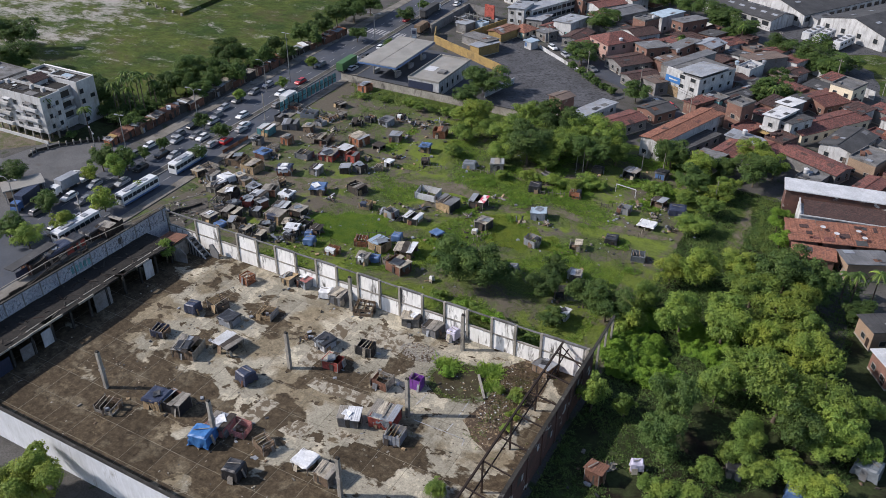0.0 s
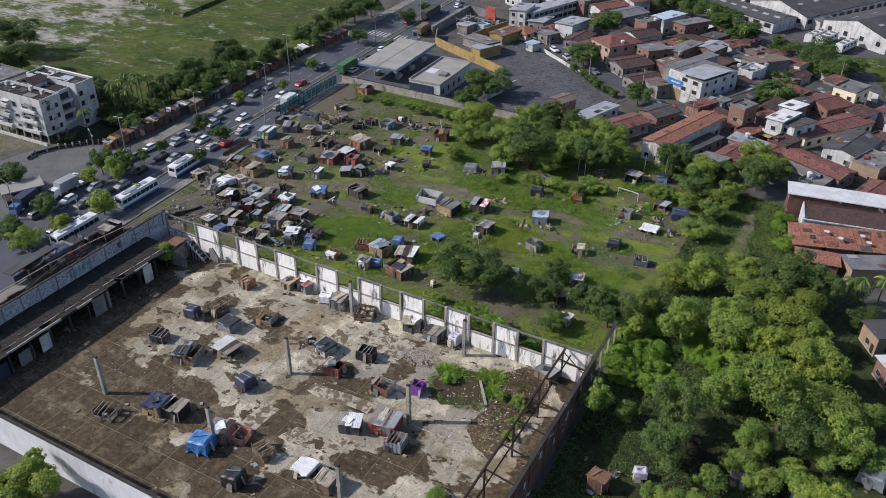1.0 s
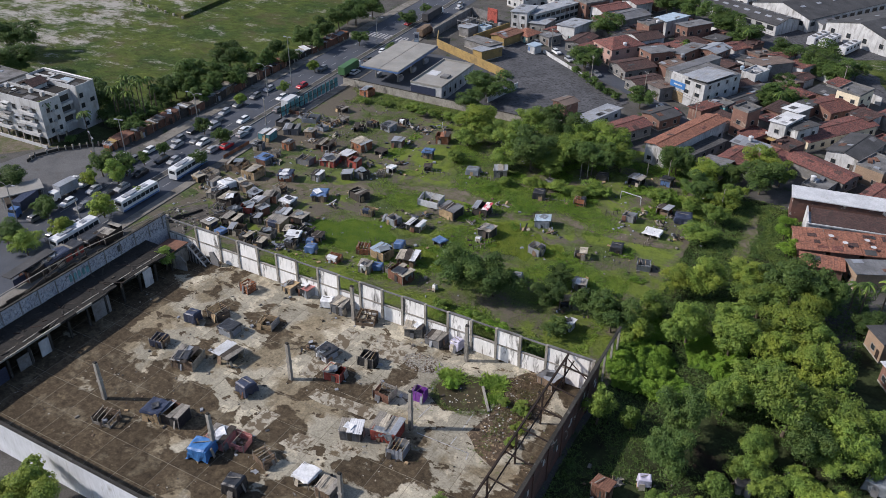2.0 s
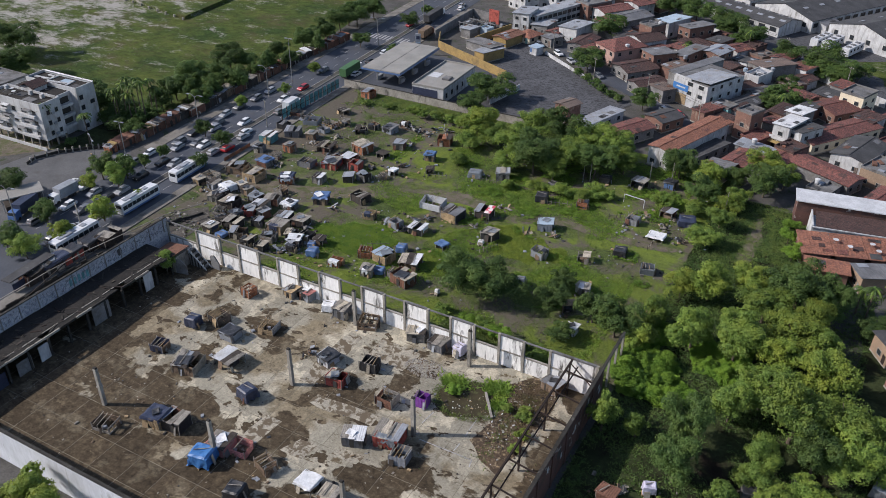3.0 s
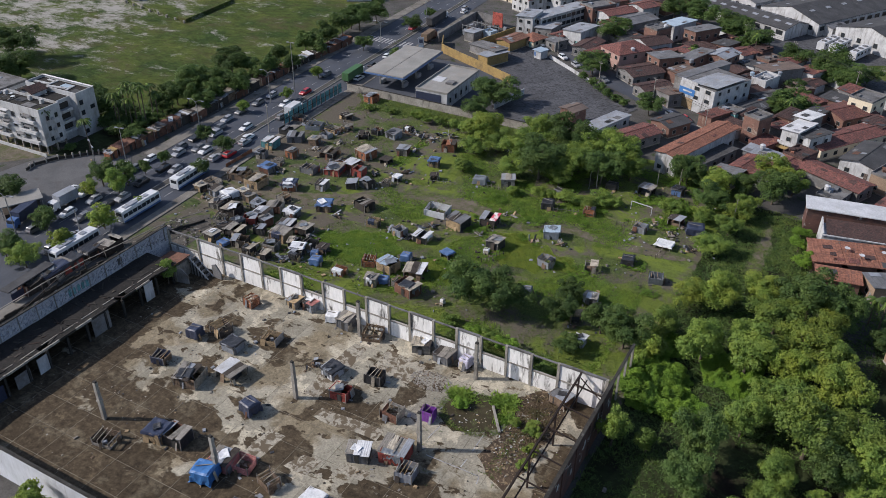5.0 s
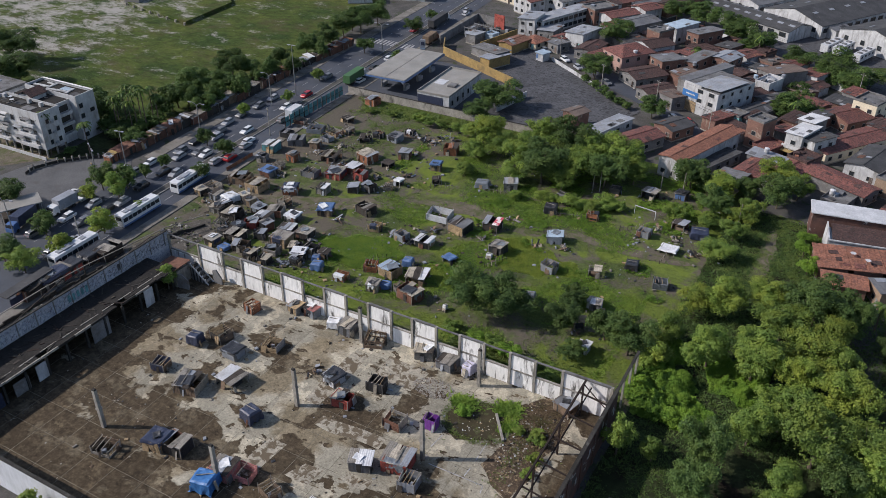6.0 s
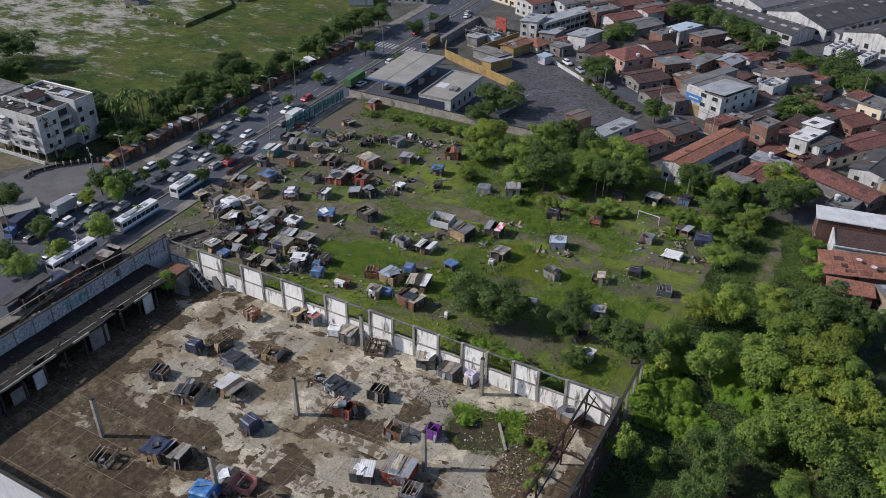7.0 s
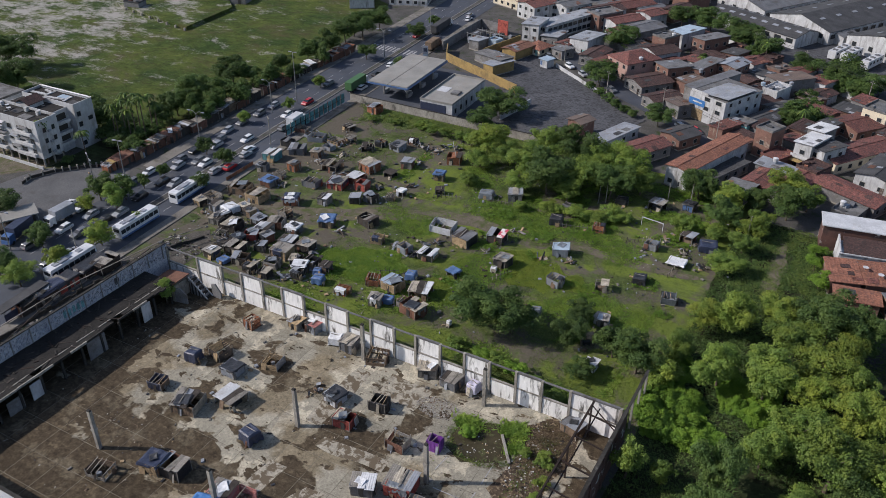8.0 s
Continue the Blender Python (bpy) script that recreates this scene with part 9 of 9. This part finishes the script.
for colour, n in (("sheet_dark", 210), ("tarp_navy", 210), ("sheet_blue", 260), ("sheet_grey", 200)):
    s = Shape()
    for k in range(n):
        y, z = scrawl_rng.uniform(52.5, 108), scrawl_rng.uniform(4.9, 7.0)
        a, l = scrawl_rng.uniform(-1.5, 1.5), scrawl_rng.uniform(0.15, 0.6)
        s.beam((X0 + 0.16, y, z), (X0 + 0.16, y + l * math.cos(a), min(7.4, z + l * abs(math.sin(a)))), 0.07, 0.03)
    part("scrawl", s, colour, left)

# ---- growth and litter ----
def tufts(name, n, inside, size, material, label, seed, z=0.03, blades=0, mound=0.0):
    """Low weeds scattered over an area: crossed leaves, or upright blades if a number of them is given; they may climb over mounds."""
    r = np.random.RandomState(seed)
    pts = []
    while len(pts) < n:
        p = inside(r)
        if p is not None:
            pts.append(p)
    pts = np.array(pts)
    if mound:
        z = z + mound * np.array([max(0.0, 0.35 + noise.noise(Vector((x * 0.42, y * 0.42, seed))) + 0.5 * noise.noise(Vector((x * 1.1, y * 1.1, seed)))) for x, y in pts]) * r.uniform(0.3, 1.0, n)
    vs = []
    for i in range(blades):
        a, s = r.uniform(0, 2 * math.pi, n), size * r.uniform(0.6, 1.4, n)
        dx, dy = np.cos(a) * s * 0.27, np.sin(a) * s * 0.27
        x, y = pts[:, 0] + r.normal(0, 0.7, n) * size, pts[:, 1] + r.normal(0, 0.7, n) * size
        lx, ly, hh = r.normal(0, 0.75, n) * s, r.normal(0, 0.75, n) * s, s * r.uniform(0.25, 0.85, n)
        vs.append(np.stack([np.stack([x - dx, y - dy, np.full(n, 0.0) + z - 0.02], 1), np.stack([x + dx, y + dy, np.full(n, 0.0) + z - 0.02], 1), np.stack([x + lx, y + ly, z + hh], 1)], 1).reshape(-1, 3))
    for i in range(0 if blades else 3):
        a = r.uniform(0, 2 * math.pi, n)
        s = size * r.uniform(0.5, 1.3, n)
        dx, dy = np.cos(a) * s, np.sin(a) * s
        hh = s * r.uniform(0.25, 0.6, n)
        lx, ly = r.normal(0, 0.35, n) * s, r.normal(0, 0.35, n) * s
        ox, oy = r.normal(0, 0.4, n) * size, r.normal(0, 0.4, n) * size
        x, y = pts[:, 0] + ox, pts[:, 1] + oy
        vs.append(np.stack([np.stack([x - dx * 0.6, y - dy * 0.6, z + hh * 0.1], 1), np.stack([x + lx - dy * 0.4, y + ly + dx * 0.4, z + hh], 1),
                            np.stack([x + dx * 0.6, y + dy * 0.6, z + hh * 0.25], 1), np.stack([x + lx * 0.4 + dy * 0.4, y + ly * 0.4 - dx * 0.4, z + hh * 0.5], 1)], 1).reshape(-1, 3))
    v = np.concatenate(vs)
    m = bpy.data.meshes.new(name)
    m.from_pydata(v.tolist(), [], np.arange(len(v)).reshape(-1, 3 if blades else 4).tolist())
    m.materials.append(MAT[material])
    ob = new(name, m)
    return tagged(ob, label, "weeds", "", "stuff")


def lot_point(r):
    x, y = r.uniform(-140, -28), r.uniform(110.5, 206)
    d = noise.noise(Vector((x * 0.06, y * 0.06, 3.0))) + 0.4 * noise.noise(Vector((x * 0.25, y * 0.25, 8.0)))
    grow = 0.38 + 0.42 * min(1.0, (x + 140) / 50) + (0.3 if x > -108 and y < 150 else 0.0)
    return (x, y) if d > 0.80 - grow * 1.0 + r.uniform(-0.12, 0.12) else None


def thicket_point(r):
    x, y = r.uniform(-29.5, 8), r.uniform(118, 192)
    if -19.6 < x < -17.6 and 165 < y < 186:
        return None
    return (x, y) if noise.noise(Vector((x * 0.1, y * 0.1, 1.0))) > -0.45 + r.uniform(-0.2, 0.2) else None


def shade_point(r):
    # dark leaves over this zone stand in for shade beside the brick wall
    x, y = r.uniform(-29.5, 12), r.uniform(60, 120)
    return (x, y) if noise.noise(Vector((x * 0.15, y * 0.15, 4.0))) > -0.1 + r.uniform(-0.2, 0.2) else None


def bright_point(r):
    # creeper stops at y 112.6 and skips a hollow; the dark floor there imitates shade
    x, y = r.uniform(-29.8, -10), r.uniform(112.6, 140)
    if math.hypot((x + 17) / 3.6, (y - 122) / 2.6) < 1:
        return None
    return (x, y) if noise.noise(Vector((x * 0.12, y * 0.12, 5.0))) > -0.2 else None


def slab_point(r):
    x, y = r.uniform(-57, -33), r.uniform(80, 109)
    rim = abs(math.hypot((x + 50.3) / 5.4, (y - 98.3) / 4.2) - 1.05) < 0.13
    strip = abs(x - (-41.4 + (y - 95) * 0.12)) < 1.7 + 0.9 * noise.noise(Vector((0, y * 0.3, 2.0))) and 87 < y < 104
    return (x, y) if rim or (strip and r.uniform() < 0.3) or r.uniform() < 0.004 else None


def clump_point(r):
    cx, cy, w, d = ((-54.2, 101.2, 2.2, 1.1), (-46.8, 103.2, 2.2, 1.6), (-45.2, 99.8, 0.8, 1.6))[r.choice(3, p=(0.4, 0.45, 0.15))]
    return (r.normal(cx, w * 0.45), r.normal(cy, d * 0.45))


def pond_point(r):
    x, y = r.normal(-50.5, 3.2), r.normal(97.0, 2.4)
    return (x, y) if math.hypot((x + 50.3) / 5.0, (y - 98.0) / 4.2) < 1 and x - y * 0.6 > -111.5 + r.uniform(-2, 1) else None


def wall_foot(r):
    x, y = r.uniform(-64, -31.5), 110.6 + abs(r.normal(0, 2.6))
    return (x, y) if noise.noise(Vector((x * 0.15, y * 0.15, 7.0))) > -0.3 + r.uniform(-0.1, 0.1) else None


def hedge_point(r):
    x, y = r.uniform(-146, -84), 206.3 - abs(r.normal(0, 4.5))
    return (x, y) if noise.noise(Vector((x * 0.1, y * 0.1, 17.0))) > -0.15 + r.uniform(-0.1, 0.1) else None


def patch_point(r):
    x, y = r.uniform(-116, -80), r.uniform(116, 150)
    u, v = (x + 98.5) * 0.87 + (y - 132.5) * 0.5, (y - 132.5) * 0.87 - (x + 98.5) * 0.5
    return (x, y) if math.hypot(u / 10.5, v / 6.0) + 0.45 * noise.noise(Vector((x * 0.2, y * 0.2, 2.0))) < 1.0 else None


def lime_point(r):
    cx, cy, w, d = ((-63.5, 148.5, 10.0, 6.0), (-74.5, 134.0, 6.5, 4.5))[r.choice(2, p=(0.65, 0.35))]
    x, y = r.uniform(cx - 1.4 * w, cx + 1.4 * w), r.uniform(cy - 1.4 * d, cy + 1.4 * d)
    return (x, y) if math.hypot((x - cx) / w, (y - cy) / d) + 0.6 * noise.noise(Vector((x * 0.2, y * 0.2, 21.0))) < 1.0 else None


def strip_point(r):
    x, y = r.uniform(-140.5, -130), r.uniform(53, 122)
    return (x, y) if noise.noise(Vector((x * 0.2, y * 0.2, 15.0))) > r.uniform(-0.4, 0.4) else None


def lush_point(r):
    x, y = r.uniform(-112, -36), r.uniform(112, 186)
    return (x, y) if noise.noise(Vector((x * 0.075, y * 0.075, 13.0))) > 0.18 + r.uniform(-0.1, 0.12) else None


def bramble_point(r):
    x, y = r.uniform(-82, -30), r.uniform(128, 200)
    d = noise.noise(Vector((x * 0.11, y * 0.16, 41.0))) + 0.35 * noise.noise(Vector((x * 0.4, y * 0.4, 42.0)))
    return (x, y) if d > 0.30 - (0.22 if y > 172 else 0.0) + (0.25 if x > -56 and 150 < y < 166 else 0.0) else None


def yard_point(r):
    x, y = r.uniform(-25, -8), r.uniform(158, 194)
    return (x, y) if noise.noise(Vector((x * 0.2, y * 0.2, 33.0))) > -0.15 + r.uniform(-0.1, 0.1) else None


tufts("weeds", 60000, lot_point, 0.18, "weed", "knee-high green weeds over the lot", 1, 0.03, 5)
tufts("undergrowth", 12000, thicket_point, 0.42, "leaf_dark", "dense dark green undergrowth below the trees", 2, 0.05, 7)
tufts("shade_growth", 8500, shade_point, 0.34, "leaf_dark", "dark weeds beside the brick wall, shade put into their colour", 6, 0.05, 6)
tufts("creeper", 52000, bright_point, 0.21, "leaf_bright", "bright green creeper over low bushes", 3, 0.05, 0, 2.0)
tufts("brambles", 26000, bramble_point, 0.19, "leaf_bright", "bright green bramble thickets on the lot", 31, 0.04, 0, 1.1)
tufts("yard_weeds", 5200, yard_point, 0.24, "weed", "rough weeds round the soil yard", 32, 0.06, 6)
tufts("slab_thicket", 520, clump_point, 0.6, "weed_lush", "tall vivid weeds beside the pool", 23, 0.12, 8)
tufts("slab_weeds", 620, slab_point, 0.26, "weed", "weeds growing through the broken slab", 5, 0.12, 6)
tufts("wall_weeds", 5200, wall_foot, 0.5, "weed", "tall lush weeds along the foot of the wall", 9, 0.04, 7)
tufts("green_patch", 10000, patch_point, 0.25, "weed_lush", "thick patch of vivid green weeds among the shacks", 16, 0.04, 7)
tufts("lime_weeds", 13000, lime_point, 0.24, "weed_lime", "yellowish green weeds in a sunny patch", 26, 0.04, 6)
tufts("strip_weeds", 500, strip_point, 0.3, "weed", "weeds among the rubble", 27, 0.09, 6)
tufts("hedge_weeds", 5600, hedge_point, 0.38, "weed", "lush weeds along the foot of the boundary wall", 18, 0.04, 7)
tufts("tall_weeds", 17000, lush_point, 0.29, "weed_lush", "waist-high lush weeds in patches", 10, 0.04, 7)


def brush_point(r):
    x, y = r.normal(-41.0, 1.6), r.normal(101.5, 3.6)
    return (x, y) if -56 < x < -31.5 and y < 108.8 else None


tufts("dry_brush", 1100, brush_point, 0.3, "dry_brush", "dry brown brush over the rubble", 8, 0.12, 6)


def litter(name, n, where, sizes, materials, label, seed, z):
    r = np.random.RandomState(seed)
    for m_name in materials:
        s = Shape()
        while len(s.f) < 6 * n // len(materials):
            p = where(r)
            if p is None:
                continue
            k = r.uniform(*sizes)
            s.box(p[0], p[1], z, k, k * r.uniform(0.25, 0.9), k * r.uniform(0.1, 0.45), r.uniform(0, 180), r.uniform(0.6, 1.0))
        tagged(part(name, s, m_name), label, "litter", "", "stuff")


def beside_shacks(r):
    x, y = SHACKS[r.randint(len(SHACKS))]
    return (x + r.normal(0, 2.0), y + r.normal(0, 2.0))


def slab_anywhere(r):
    x, y = r.uniform(-120, -31.5), r.uniform(52, 109)
    return (x, y) if noise.noise(Vector((x * 0.12, y * 0.12, 6.0))) > 0.12 + r.uniform(-0.1, 0.25) else None


def mound(r):
    a, q = r.uniform(0, 6.28), math.sqrt(r.uniform())
    return (-60.5 + 4.0 * q * math.cos(a), 101.8 + 2.4 * q * math.sin(a))


def rubble(r):
    x, y = r.normal(-41.6, 1.9), r.normal(98, 5.0)
    return (x, y) if -56 < x < -31.5 and y < 108.5 else None


def lot_anywhere(r):
    x, y = r.uniform(-142, -32), r.uniform(112, 204)
    return (x, y) if noise.noise(Vector((x * 0.08, y * 0.08, 9.0))) + (0.25 if x < -100 else 0) > 0.15 + r.uniform(-0.1, 0.3) else None


litter("slab_litter", 700, slab_anywhere, (0.08, 0.34), ("wood_pale", "wood_brown", "concrete", "tarp_black"), "scattered boards, stones and rubbish on the slab", 11, 0.11)
litter("stone_heap", 900, mound, (0.1, 0.32), ("concrete", "wood_brown", "concrete", "wood_grey"), "low spread of broken stones", 12, 0.11)
litter("rubble", 380, rubble, (0.1, 0.4), ("concrete", "wood_brown", "wood_tan", "wood_dark"), "rubble and broken boards among weeds", 13, 0.125)
litter("pool_litter", 42, pond_point, (0.08, 0.28), ("wood_pale", "wood_tan", "tarp_white"), "pale litter floating on the pool", 21, 0.13)
litter("rubble", 130, rubble, (0.1, 0.36), ("wood_pale", "tarp_white"), "pale rubbish strewn over the rubble", 22, 0.13)
litter("strip_rubble", 900, strip_point, (0.15, 0.9), ("concrete_dark", "wood_dark", "concrete", "sheet_grey"), "broken blocks, boards and sheets in the rubble", 24, 0.09)
litter("lot_litter", 620, lot_anywhere, (0.15, 0.6), ("wood_grey", "sheet_light", "wood_dark", "tarp_black"), "scattered rubbish and boards in the lot", 14, 0.04)
litter("yard_scrap", 1700, beside_shacks, (0.15, 0.9), ("wood_grey", "wood_dark", "wood_brown", "sheet_light", "tarp_black", "wood_tan"), "boards and scrap lying round the shacks", 15, 0.1)
sheet("leaf_litter", [(-47.5, 104.5), (-42, 108.6), (-37.5, 108.4), (-36.5, 100), (-37.5, 92), (-38.6, 85.5), (-42.5, 87), (-46.2, 90), (-44.6, 94.5), (-44.0, 99)], 0.124, "leaf_litter",
      "dark brown leaf litter and silt on the slab", "ground", 1.1, 0.9)
sheet("pool", [(-55.8, 97.5), (-54.8, 100.3), (-51.0, 102.6), (-48.2, 103.2), (-46.6, 100.3), (-44.9, 97.4), (-47.6, 94.6), (-51.2, 92.9), (-54.4, 94.6)], 0.128, "pond", "dark weedy pool on the slab", "pool", 0.8, 0.9)
tagged(part("fallen_beam", Shape().beam((-48.2, 101.2, 0.35), (-44.6, 96.2, 0.3), 0.4), "concrete"), "fallen pale concrete beam beside the pool", "beam")
